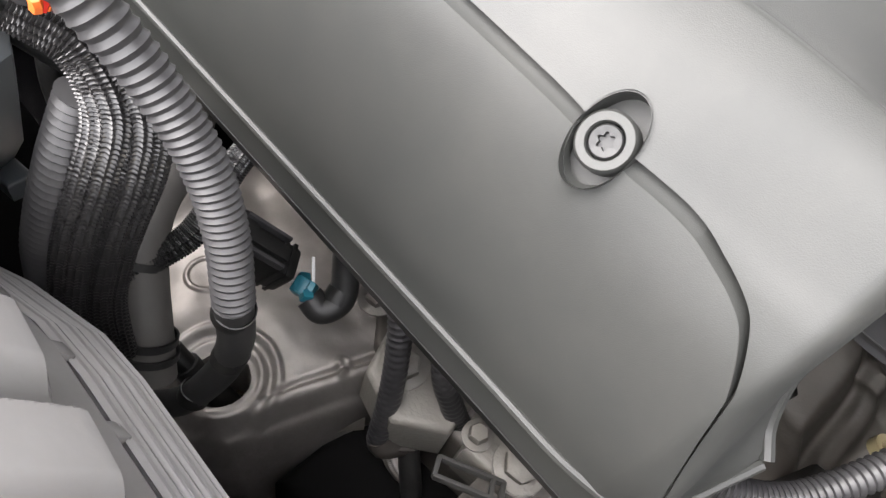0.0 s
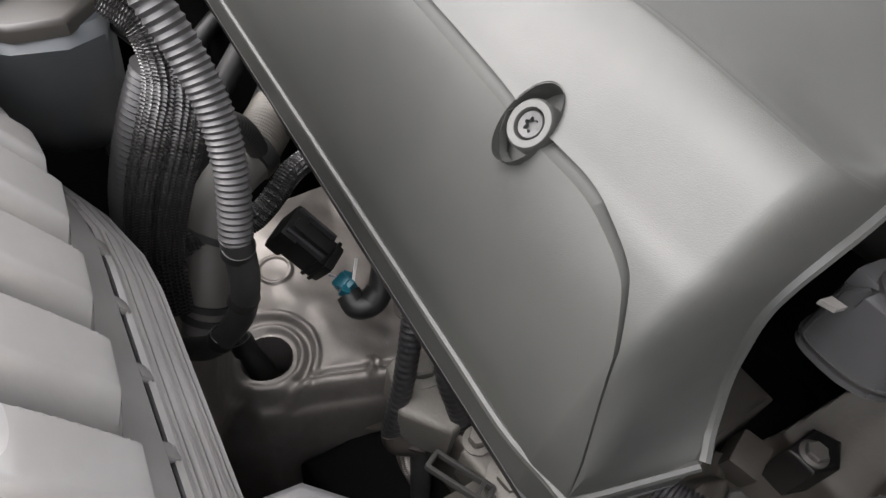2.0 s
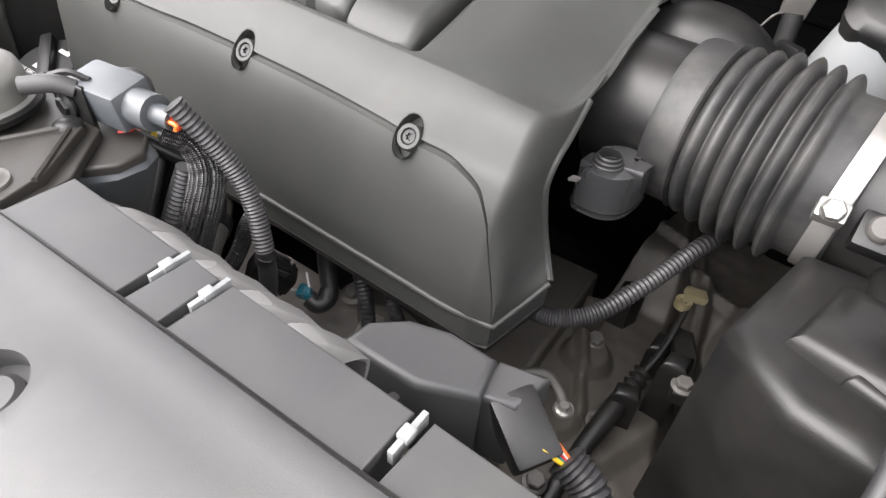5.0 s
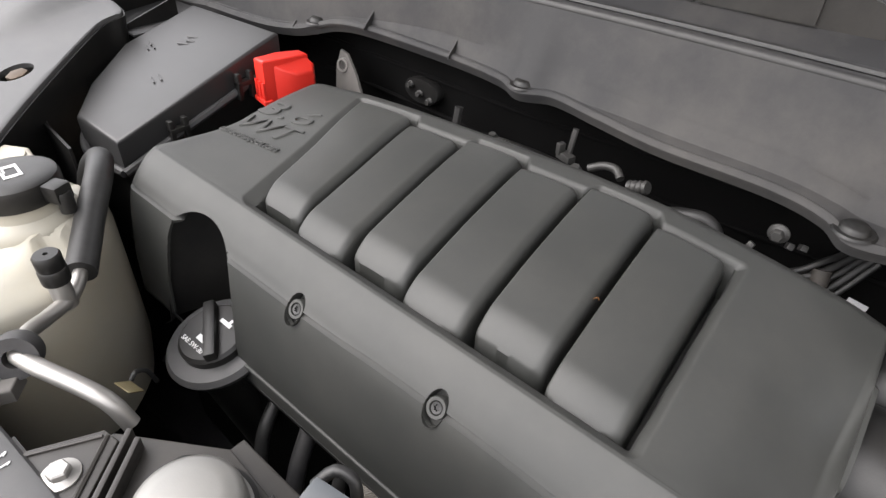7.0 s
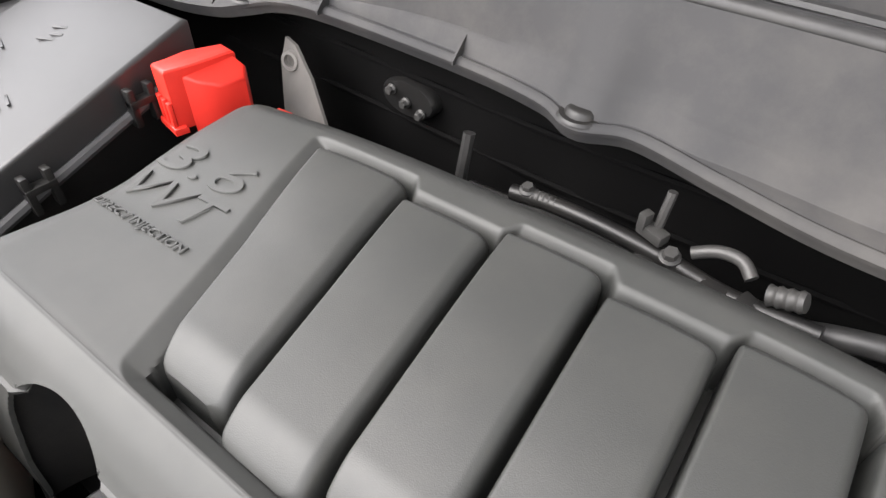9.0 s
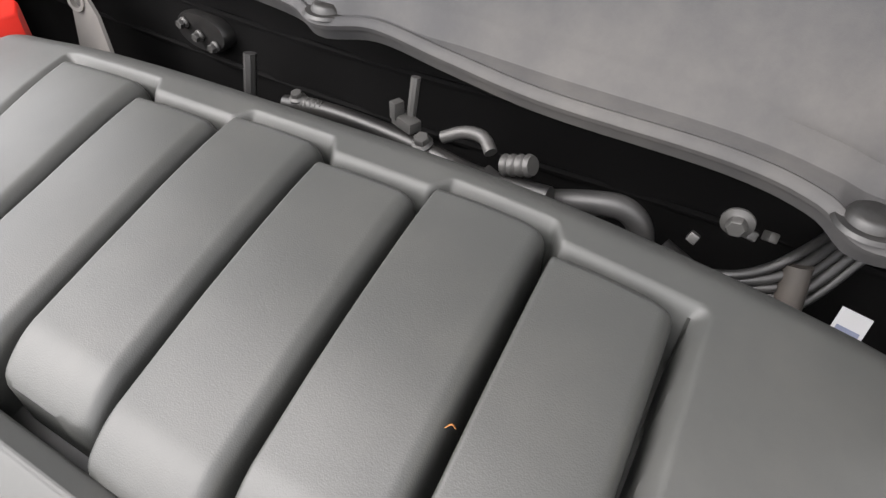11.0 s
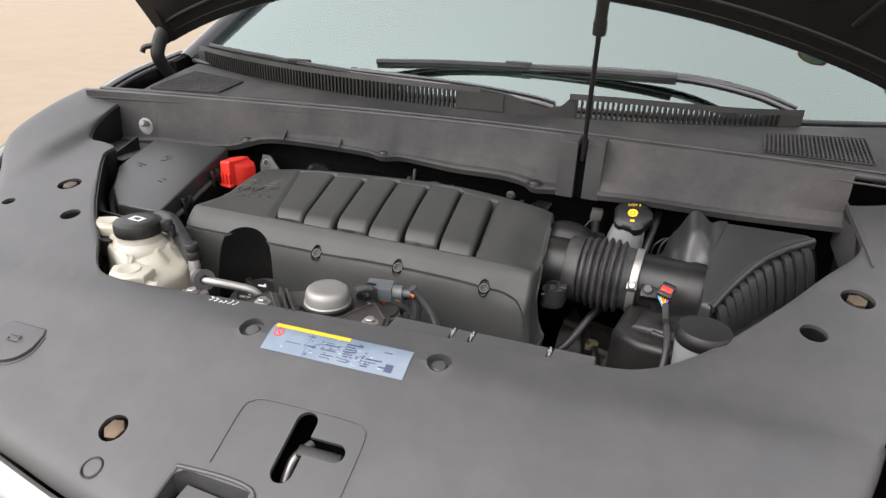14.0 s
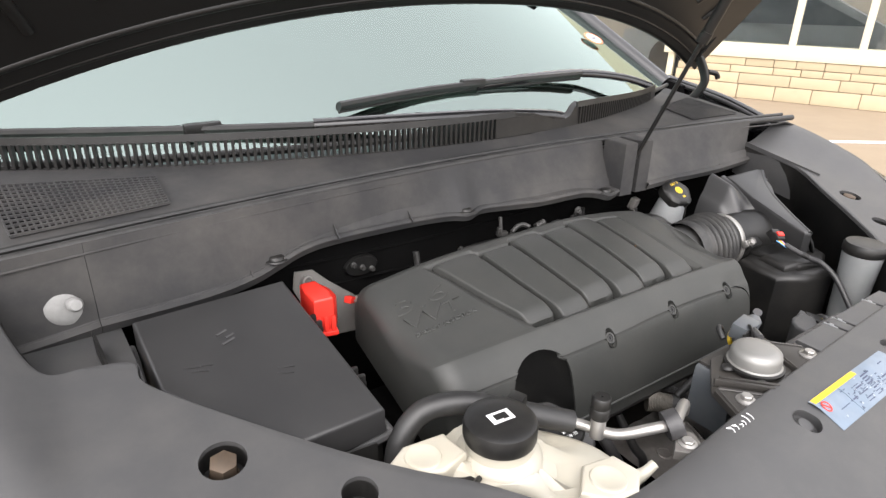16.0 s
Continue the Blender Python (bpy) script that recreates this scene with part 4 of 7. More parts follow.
for tab, bx, by, bz in (([(-0.540, -0.060), (-0.515, -0.046), (-0.470, -0.052), (-0.468, -0.088), (-0.500, -0.096), (-0.524, -0.086)], -0.507, -0.070, 0.9775),
                        ([(-0.400, -0.176), (-0.385, -0.200), (-0.352, -0.206), (-0.330, -0.190), (-0.335, -0.160), (-0.372, -0.152)], -0.366, -0.180, 0.9600)):
    part("ear", prism(tab, bz - 0.016, bz, 0.004), WHITE_TANK, tank)
    part("ear_boss", lathe([(0, bz + 0.0006), (0.012, bz + 0.0008), (0.0150, bz + 0.0022), (0.0175, bz + 0.0018), (0.0190, bz - 0.001)], Matrix.Translation((bx, by, 0)), 32), WHITE_TANK, tank)

# ---- fuse box ----
fuse = thing("fuse_box", (-0.6, 0.15, 0.85), "large black under-hood fuse box with a sloping lid", "fuse box")
FB = [(-0.490, 0.03), (-0.588, 0.03), (-0.64, 0.075), (-0.69, 0.15), (-0.692, 0.262), (-0.505, 0.268)]


def fuse_z(x, y):
    return 0.963 + 0.27 * (y - 0.03)


part("lid", prism(FB, lambda x, y: fuse_z(x, y) - 0.035, fuse_z, 0.0045), LID_BLACK, fuse)
part("box", prism([(x * 0.985 - 0.009, y * 0.97 + 0.004) for x, y in FB], 0.80, lambda x, y: fuse_z(x, y) - 0.036), BLACK, fuse)

# ---- battery terminal cover ----
redcap = thing("terminal_cover", (-0.46, 0.24, 0.95), "bright red plastic battery terminal cover", "terminal cover")
part("shell", prism([(-0.486, 0.214), (-0.461, 0.209), (-0.456, 0.230), (-0.456, 0.274), (-0.478, 0.278), (-0.484, 0.246)], 0.962, lambda x, y: 1.015 - 0.10 * max(0, y - 0.235) - 0.10 * max(0, -0.466 - x), 0.004), RED, redcap)
part("hood", prism([(-0.457, 0.222), (-0.449, 0.229), (-0.440, 0.243), (-0.437, 0.266), (-0.446, 0.275), (-0.457, 0.272)], 0.956, lambda x, y: 1.008 - 0.75 * max(0, x + 0.455), 0.003), RED, redcap)
part("flange", prism([(-0.488, 0.209), (-0.458, 0.203), (-0.455, 0.214), (-0.485, 0.221)], 0.960, 0.966, 0.0015), RED, redcap)
for k in range(3):
    part("finger", box(-0.0028, 0.0028, -0.0016, 0.0016, 0.0, 0.026, 0.0008, pose(-0.482 + 0.0095 * k, 0.2110 - 0.0020 * k, 0.962, 0, 0, -11)), RED, redcap)

# ---- horn dome and bracket ----
horn = thing("horn", (-0.04, -0.155, 0.95), "round brushed metal horn dome", "horn")
hx = Matrix.Translation((-0.046, -0.150, 0))
part("dome", lathe([(0, 0.9795), (0.018, 0.9792), (0.0255, 0.9780), (0.0295, 0.9745), (0.0310, 0.9690), (0.0315, 0.959), (0.0335, 0.9575), (0.0335, 0.954), (0, 0.954)], hx, 48), HORN_GREY, horn)
bracket = thing("horn_bracket", (-0.04, -0.16, 0.94), "dark steel mounting bracket with two bolts", "bracket")
part("plate", prism([(-0.166, -0.205), (0.062, -0.205), (0.050, -0.150), (0.020, -0.116), (-0.075, -0.108), (-0.140, -0.150)], 0.944, 0.949, 0.001), BRACKET_BLACK, bracket)
for x, y in ((-0.129, -0.186), (0.033, -0.181)):
    part("bolt", hexbolt((x, y, 0.9545), (0, 0, 1), 0.0062, 0.0115, 0.007), STEEL, bracket, "zinc flange bolt")

# ---- washer filler ----
washer = thing("washer_reservoir", (0.459, -0.08, 0.85), "white washer fluid filler with a black cap", "fluid reservoir")
wx = Matrix.Translation((0.4585, -0.077, 0.001)) 
part("neck", lathe([(0.028, 0.80), (0.030, 0.90), (0.034, 0.965), (0.030, 0.968)], wx, 32), CLEAR_TANK, washer)
part("cap", lathe([(0.0335, 0.960), (0.0355, 0.964), (0.0355, 0.976), (0.0325, 0.981), (0.020, 0.9825), (0, 0.983)], wx, 40), BLACK, washer)

rim_pts = [(x, interp(0.848, FACE) - 0.0008, 0.848 + TILT * x) for x in (-0.21, -0.1, 0.0, 0.1, 0.16, 0.196)] + [(0.218, -0.0172, 0.8415), (0.2275, -0.0155, 0.8412), (0.2300, -0.010, 0.8425), (0.2370, 0.009, 0.850), (0.2435, 0.026, 0.858)]
part("arch_rim", tube([q for _, q in END[1:10]], 0.0026, 8, 90), COVER, cover)
part("lower_rim", tube(rim_pts, 0.0021, 8, 120), COVER, cover)

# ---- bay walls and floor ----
# floor and firewall have the bay's deep shade put into their colour
tagged(part("bay_floor", box(-0.80, 0.78, -0.45, 0.42, 0.40, 0.42, 0), SHADE_BLACK), "floor of the engine bay, near black for shade", "engine bay", kind="structure")
tagged(part("firewall", box(-0.80, 0.78, 0.385, 0.40, 0.42, 1.105, 0), SHADE_BLACK), "firewall behind the engine, near black for shade", "firewall", kind="structure")
for name, side in (("bay_wall_left", -1), ("bay_wall_right", 1)):
    rows = []
    pts = spline([(*p, 0) for p in (INNER[:9] if side < 0 else INNER[11:])], 40)
    for dz, out in ((-0.006, 0.0), (-0.06, 0.004), (-0.5, 0.03)):
        rows.append([(p.x + side * out, p.y - out, panel_z(p.x, p.y) + dz) for p in pts])
    tagged(part(name, sheet(rows, 0.002), BLACK), "dark inner wall beside the engine bay", "bay wall", kind="structure")
# the shade below the panel is put into the support's colour
tagged(part("radiator_support", box(-0.45, 0.45, -0.30, -0.215, 0.42, 0.925, 0.004), SHADE_BLACK), "upright radiator support below the panel, near black for shade", "radiator support", kind="structure")

# ---- fenders and front end outside the panel ----
for side, name in ((-1, "fender"), (1, "fender")):
    cx = -0.02
    f = thing(name, (cx + side * 0.95, 0.2, 0.7), "black painted front fender beside the hood opening", "fender", "front fenders")
    rows = []
    line = [(0.925, 0.70, 1.16), (0.925, 0.50, 1.125), (0.922, 0.33, 1.075), (0.915, 0.20, 1.045), (0.900, 0.10, 1.018), (0.84, 0.02, 1.0), (0.77, -0.06, 0.984), (0.70, -0.14, 0.968), (0.645, -0.205, 0.955)]
    pts = spline(line, 60)
    for out, dz in ((-0.006, -0.24), (-0.002, -0.10), (0.0, -0.03), (0.004, -0.004), (0.010, 0.0), (0.02, -0.001), (0.05, -0.012), (0.09, -0.05), (0.11, -0.12), (0.115, -0.30), (0.10, -0.55)):
        rows.append([(cx + side * (p.x + out), p.y - out * 0.9 * smoothstep(0.15, -0.15, p.y), p.z + dz) for p in pts])
    part("skin", sheet(rows, 0.002), PAINT, f)
    # raised weatherstrip edge that follows the hood gap
    part("edge_strip", tube([(cx + side * (p[0] - 0.006), p[1], p[2] - 0.012) for p in line[:5]], 0.006, 8), RUBBER, f, "black rubber edge strip")


def bumper_rows(z_in, steps, ends):
    line = OUTER[ends:-ends]
    pts = spline([(*p, 0) for p in line], 80)
    rows = []
    for out, dz in steps:
        row = []
        for p in pts:
            d = Vector((p.x + 0.02, p.y - 0.25, 0)).normalized()
            row.append((p.x + d.x * out, p.y + d.y * out, panel_z(p.x, p.y) + z_in + dz))
        rows.append(row)
    return rows


bumper = thing("front_bumper", (0, -0.55, 0.4), "car front end with a bright chrome strip above the grille", "bumper")
part("chrome_strip", sheet(bumper_rows(-0.018, ((0.004, -0.004), (0.010, 0.0), (0.022, -0.002), (0.034, -0.014), (0.036, -0.03)), 9), 0.002), STEEL, bumper, "bright chrome strip")
part("fascia", sheet(bumper_rows(-0.05, ((0.020, 0.0), (0.045, -0.004), (0.075, -0.03), (0.09, -0.10), (0.08, -0.45)), 6), 0.003), PAINT, bumper)

# ---- details on the front panel ----
label = thing("warning_label", (0.02, -0.253, 0.94), "worn blue-grey fan warning label with a yellow bar", "label")


def warped(bm):
    """Lays flat work on the panel."""
    for v in bm.verts:
        w = 0.0195 + v.co.x
        y = -0.2525 + v.co.y
        v.co = Vector((w, y, panel_z(w, y) + v.co.z))
    return bm


def flat(x0, x1, y0, y1, h, n=10):
    bm = slab([[(x0 + (x1 - x0) * k / n, y0 + (y1 - y0) * j / 6, h) for k in range(n + 1)] for j in range(7)], 0.0004)
    return warped(bm)


part("sheet", flat(-0.0965, 0.0965, -0.021, 0.021, 0.0008, 24), STICKER, label)
part("bar", flat(-0.094, 0.012, 0.0135, 0.0205, 0.0013), YELLOW, label, "yellow heading bar")
ring = lathe([(0.0050, 0.0012), (0.0066, 0.0014), (0.0066, 0.0010), (0.0050, 0.0010)], Matrix.Translation((-0.0845, 0.0055, 0)), 28, True)
add(ring, box(-0.0055, 0.0055, -0.0009, 0.0009, 0.0010, 0.0014, 0, Matrix.Translation((-0.0845, 0.0055, 0)) @ pose(0, 0, 0, 0, 0, -45)))
part("no_touch_sign", warped(ring), RED, label, "red prohibition ring")
rng = random.Random(4)
for col, density in enumerate((0.10, 0.25, 0.75, 0.85, 0.55, 0.15)):
    for row in range(8):
        if rng.random() > density:
            continue
        x0 = -0.068 + col * 0.0265 + rng.uniform(-0.003, 0.003)
        w = rng.uniform(0.008, 0.022)
        y0 = 0.008 - row * 0.0034
        part("print_bar", flat(x0, min(x0 + w, 0.092), y0, y0 + rng.choice((0.0008, 0.0011, 0.0016)), 0.0011, 3), INK, label)
for k in range(70):
    x0, y0 = rng.gauss(0.012, 0.030), rng.gauss(-0.005, 0.0075)
    if -0.085 < x0 < 0.086 and -0.0185 < y0 < 0.011:
        w = rng.uniform(0.0012, 0.0050)
        part("smudge", flat(x0, x0 + w, y0, y0 + rng.uniform(0.0006, 0.0022), 0.0011, 2), rng.choice((INK_FADED, INK_FADED, STICKER_PALE)), label)
part("sign_plate", flat(0.070, 0.080, -0.016, -0.006, 0.0012, 4), INK, label)
part("crease", flat(-0.040, -0.0385, -0.020, 0.0135, 0.0014, 2), STICKER, label)
chalk = thing("chalk_marks", (-0.178, -0.208, 0.957), "white handwritten chalk marks on the panel edge", "markings")
for k, (dx, h) in enumerate(((-0.020, 0.009), (-0.012, 0.008), (-0.004, 0.004), (0.002, 0.006), (0.010, 0.011), (0.018, 0.010))):
    x = -0.178 + dx
    q = [(x, -0.212, panel_z(x, -0.212) + 0.0006), (x + 0.003, -0.212 + h * 0.5, panel_z(x, -0.21) + 0.0006), (x - 0.002 + 0.001 * k, -0.212 + h, panel_z(x, -0.21) + 0.0008), (x + 0.004, -0.212 + h * 0.8, panel_z(x, -0.21) + 0.0006)]
    part("stroke", tube(q, 0.0006, 5, 14), WHITE, chalk)
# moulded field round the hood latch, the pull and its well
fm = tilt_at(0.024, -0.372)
field_pts = [(-0.078, -0.045, 0.0005), (-0.078, 0.022, 0.0005), (-0.070, 0.036, 0.0005), (-0.055, 0.041, 0.0005), (0.0, 0.042, 0.0005), (0.055, 0.041, 0.0005), (0.070, 0.036, 0.0005), (0.078, 0.022, 0.0005), (0.078, -0.045, 0.0005)]
part("latch_field_bead", tube([fm @ Vector(p) for p in field_pts], 0.0009, 6, 80), PANEL, panel_thing)
latch = thing("hood_latch", (0.03, -0.375, 0.86), "dark steel hood latch seen through the panel slot", "hood latch")
# the well's floor is coloured as the shade below the slot
part("well", box(-0.035, 0.065, -0.055, 0.055, -0.06, -0.0555, 0.001, lat), SHADE_BLACK, latch)
part("lever", box(-0.002, 0.052, -0.004, 0.010, -0.02, -0.012, 0.003, lat), BLACK, latch)
part("catch", tube([lat @ Vector(p) for p in ((-0.006, -0.03, -0.03), (-0.004, -0.005, -0.022), (0.004, 0.02, -0.03))], 0.005, 10), STEEL, latch, "steel latch loop")
# oval plug on the panel
plug = thing("panel_plug", (-0.415, -0.337, 0.9), "dark grey moulded access cover on the panel", "access cover")
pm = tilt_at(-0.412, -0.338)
d_line = [(0.037 * math.cos(a), -0.006 + 0.030 * math.sin(a)) for a in [math.pi + math.pi * k / 24 for k in range(25)]] + [(0.036, 0.014), (0.030, 0.024), (-0.030, 0.026), (-0.036, 0.016)]
part("lid", prism(d_line, -0.002, lambda x, y: 0.0050 - 0.13 * max(0, y + 0.004), 0.003, pm), PANEL, plug)
part("rim_groove", tube([pm @ Vector((1.09 * x, 1.10 * y, 0.0)) for x, y in [(-0.034, 0.008)] + d_line[0:25:2] + [(0.035, 0.010)]], 0.0016, 8, 60), PANEL, plug)
for x0, x1, y0, y1 in ((-0.009, 0.009, -0.006, -0.0048), (-0.009, 0.009, 0.0028, 0.0040), (-0.009, -0.0078, -0.006, -0.001), (0.0078, 0.009, -0.003, 0.004)):
    part("mark", box(x0, x1, y0, y1, 0.0040, 0.0057, 0.0003, pm), PANEL, plug)
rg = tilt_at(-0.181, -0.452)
part("moulded_ring", lathe([(0.010, 0.0002), (0.0115, 0.0012), (0.013, 0.0002)], rg, 32), BLACK, panel_thing)
# striker well at the panel's front
well = thing("striker_well", (-0.04, -0.452, 0.80), "square recess in the panel with a broken flap", "recess")
# shade at the bottom of the recess, given by a near-black floor
part("floor", box(-0.095, 0.012, -0.476, -0.424, 0.832, 0.836, 0.001), SHADE_BLACK, well)
wframe = [(-0.092, -0.472), (0.006, -0.476), (0.012, -0.467), (0.008, -0.428), (-0.077, -0.425), (-0.088, -0.433), (-0.092, -0.472)]
part("rim", tube([(x, y, panel_z(x, y) - 0.001) for x, y in wframe], 0.003, 8, 60), PANEL, well)
flap_line = [(-0.080, -0.466), (-0.040, -0.468), (-0.034, -0.460), (-0.018, -0.456), (-0.028, -0.446), (-0.012, -0.438), (-0.030, -0.432), (-0.072, -0.432)]
part("flap", prism(flap_line, lambda x, y: panel_z(x, y) - 0.016 - 0.12 * (x + 0.08), lambda x, y: panel_z(x, y) - 0.013 - 0.12 * (x + 0.08), 0.001), PANEL, well, "broken flap of panel plastic")
part("shard", prism([(-0.028, -0.462), (-0.006, -0.468), (0.000, -0.462), (-0.016, -0.452)], 0.846, 0.849, 0.0005), PANEL, well)
part("side", sheet([[(x * 0.985 - 0.0006, -0.45 + (y + 0.45) * 0.97, panel_z(x, y) - d) for x, y in wframe] for d in (0.002, 0.03)], 0.001), PANEL, well)

# ---- cowl: clips, ticks, slats, mesh, strut tower ----
for x, y, z in ((-0.491, 0.324, 1.033), (-0.157, 0.318, 1.043), (0.166, 0.287, 1.030)):
    part("clip", lathe([(0, 0.006), (0.008, 0.006), (0.0105, 0.004), (0.0115, 0.001), (0.015, 0.0008), (0.0165, -0.001)], Matrix.Translation((x, y, z)), 28), BLACK, cowl, "round black push clip")
for x in (-0.58, -0.53, -0.395, -0.262, -0.127, 0.005, 0.138):
    y = 0.337 - 0.05 * (x + 0.08) ** 2
    z = interp(x, [(p[0], p[2]) for p in LIP])
    part("rib_tick", prism([(-0.001, -0.016), (0.001, -0.016), (0.001, 0.004), (-0.001, 0.004)], 0.0, lambda a, b: 0.003 if b < -0.01 else 0.022, 0, Matrix.Translation((x, y, z))), COWL, cowl)
for x in (0.37, 0.55):
    part("rib_tick", prism([(-0.001, -0.014), (0.001, -0.014), (0.001, 0.006), (-0.001, 0.006)], 0.0, lambda a, b: 0.003 if b < -0.01 else 0.02, 0, Matrix.Translation((x, 0.292, 1.029))), COWL, cowl)
# the pressed edge above the wall
part("wall_bead", tube([(x, seal_y(x) - 0.010, 1.104 - 0.008 * abs(x + 0.08)) for x in (-0.89, -0.6, -0.3, 0, 0.3, 0.6, 0.80)], 0.0018, 8), COWL, cowl)
part("shelf_bead", tube([(x, seal_y(x) + 0.014, 1.119 - 0.006 * abs(x + 0.08)) for x in (-0.88, -0.6, -0.3, 0, 0.3, 0.6, 0.84)], 0.004, 8), RUBBER, cowl)

grille = thing("cowl_grille", (0, 0.42, 1.13), "black slatted air intake grille below the windscreen", "air grille")


def grille_low(x):
    return 0.013 * smoothstep(0.22, 0.62, x)


def grille_band(x0, x1, z0, z1, dy=0.0, drop=False):
    n = 40
    xs = [x0 + (x1 - x0) * k / n for k in range(n + 1)]
    return sheet([[(x, grille_y(x) + dy, z0 - (grille_low(x) if drop and z0 > 1.15 else 0)) for x in xs], [(x, grille_y(x) + dy + 0.002, z1 - (grille_low(x) if drop else 0)) for x in xs]], 0.004)


GR = [(-0.83, -0.028), (0.215, 0.60)]
GZ0, GZ1 = 1.136, 1.170
part("lower_rail", grille_band(-0.87, 0.645, 1.126, GZ0), BLACK, grille)
part("upper_rail", grille_band(-0.87, 0.02, GZ1, 1.181), BLACK, grille)
part("upper_rail", grille_band(0.20, 0.645, GZ1, 1.181, drop=True), BLACK, grille)
part("blank", grille_band(-0.028, 0.07, GZ0, GZ1), BLACK, grille)
part("blank", grille_band(0.60, 0.645, GZ0, GZ1, drop=True), BLACK, grille)
part("blank", grille_band(-0.87, -0.83, GZ0, GZ1), BLACK, grille)
dip = [(0.02, 1.178), (0.07, 1.172), (0.13, 1.155), (0.165, 1.149), (0.185, 1.155), (0.20, 1.172), (0.215, 1.180)]
xs = [0.02 + 0.195 * k / 24 for k in range(25)]
part("dip", sheet([[(x, grille_y(x), 1.130) for x in xs], [(x, grille_y(x) + 0.002, interp(x, dip)) for x in xs], [(x, grille_y(x) + 0.02, interp(x, dip) - 0.002) for x in xs]], 0.003), BLACK, grille)


tower = thing("strut_tower_guide", (0.245, 0.285, 1.01), "dark grey plastic channel with a slot for the prop rod", "rod guide")
for x0, x1 in ((0.205, 0.241), (0.254, 0.289)):
    part("cheek", prism([(x0, 0.335), (x0 + 0.002, 0.283), (x1 - 0.002, 0.280), (x1, 0.335)], 1.014, lambda x, y: 1.121 - 0.35 * max(0, 0.285 - y), 0.004), COWL, tower)
# near-black strip that paints the shade inside the slot
part("slot_back", box(0.240, 0.255, 0.30, 0.315, 1.01, 1.11, 0.001), SHADE_BLACK, tower)
prop = thing("gas_strut", (0.248, 0.287, 1.1), "slim black gas strut that holds the hood", "gas strut")
pa, pj = Vector((0.249, 0.290, 1.085)), Vector((0.256, 0.190, 1.321))
pe = pj + (pj - pa).normalized() * 0.55
part("rod", tube([pa, pj], 0.0042, 12), BLACK, prop)
part("cylinder", tube([pj - (pj - pa).normalized() * 0.004, pe], 0.0095, 16), BLACK, prop)
part("collar", tube([pj - (pj - pa).normalized() * 0.010, pj + (pj - pa).normalized() * 0.010], 0.0108, 16), BLACK, prop)

pin = thing("cowl_pin", (-0.747, 0.295, 1.045), "white plastic push pin in the cowl corner", "push pin")
pmx = Matrix.Translation((-0.747, 0.313, 1.045)) @ pose(0, 0, 0, 75, 0, 12)
part("disc", lathe([(0, 0.008), (0.009, 0.0075), (0.018, 0.005), (0.0255, 0.001), (0.0275, -0.002), (0.025, -0.004), (0, -0.004)], pmx, 36), PIN_GREY, pin)
part("knob", lathe([(0, 0.034), (0.006, 0.033), (0.0085, 0.029), (0.0080, 0.020), (0.0055, 0.017), (0.0060, 0.006)], pmx, 24), PIN_GREY, pin)
# corner pockets beside the cowl
for side, x0, x1, ya in ((-1, -0.822, -0.705, 0.18), (1, 0.672, 0.70, 0.18)):
    pk = thing("corner_pocket", ((x0 + x1) / 2, 0.27, 1.0), "black moulded corner pocket beside the cowl", "trim pocket", "corner pockets")
    if side < 0:
        part("back", sheet([[(x, 0.322 - 0.01 * (x + 0.70), z) for x in (-0.835, -0.77, -0.70)] for z in (0.985, 1.03, 1.09)], 0.003), PANEL, pk)
        part("floor", sheet([[(-0.83, y, 1.002), (-0.70, y, 1.0)] for y in (0.17, 0.25, 0.33)], 0.003), PANEL, pk)
    else:
        part("side", sheet([[(0.692, y, panel_z(0.69, y) + dz) for y in (0.12, 0.2, 0.26, 0.32)] for dz in (-0.08, -0.02, 0.004)], 0.003), PANEL, pk)

# ---- wipers ----
def wiper(blade, arm, name_label):
    w = thing("wiper", blade[0], name_label, "wiper", "windscreen wipers")
    part("blade", tube(blade, 0.0075, 8, 40, flat=1.5), BLACK, w)
    part("rubber", tube([(x, y, z - 0.010) for x, y, z in blade], 0.0028, 6, 40), RUBBER, w)
    part("arm", tube(arm, 0.0115, 10, 40, flat=0.7), PAINT, w)
    mid = Vector(blade[len(blade) // 2])
    part("joint", box(mid.x - 0.03, mid.x + 0.03, mid.y - 0.008, mid.y + 0.008, mid.z - 0.004, mid.z + 0.013, 0.003), BLACK, w)
    return w


wiper([(-0.271, 0.548, 1.192), (-0.1, 0.572, 1.199), (0.06, 0.582, 1.202), (0.22, 0.588, 1.203), (0.40, 0.592, 1.203)], [(0.07, 0.584, 1.200), (0.25, 0.592, 1.206), (0.42, 0.60, 1.204), (0.55, 0.575, 1.188), (0.63, 0.55, 1.165)],
      "black wiper resting high on the windscreen")
wiper([(-0.85, 0.702, 1.177), (-0.72, 0.657, 1.173), (-0.5, 0.583, 1.168), (-0.33, 0.529, 1.166), (-0.18, 0.487, 1.165)], [(-0.33, 0.527, 1.170), (-0.15, 0.468, 1.173), (0.0, 0.442, 1.170), (0.12, 0.427, 1.161), (0.17, 0.422, 1.153)],
      "black wiper lying along the windscreen foot")

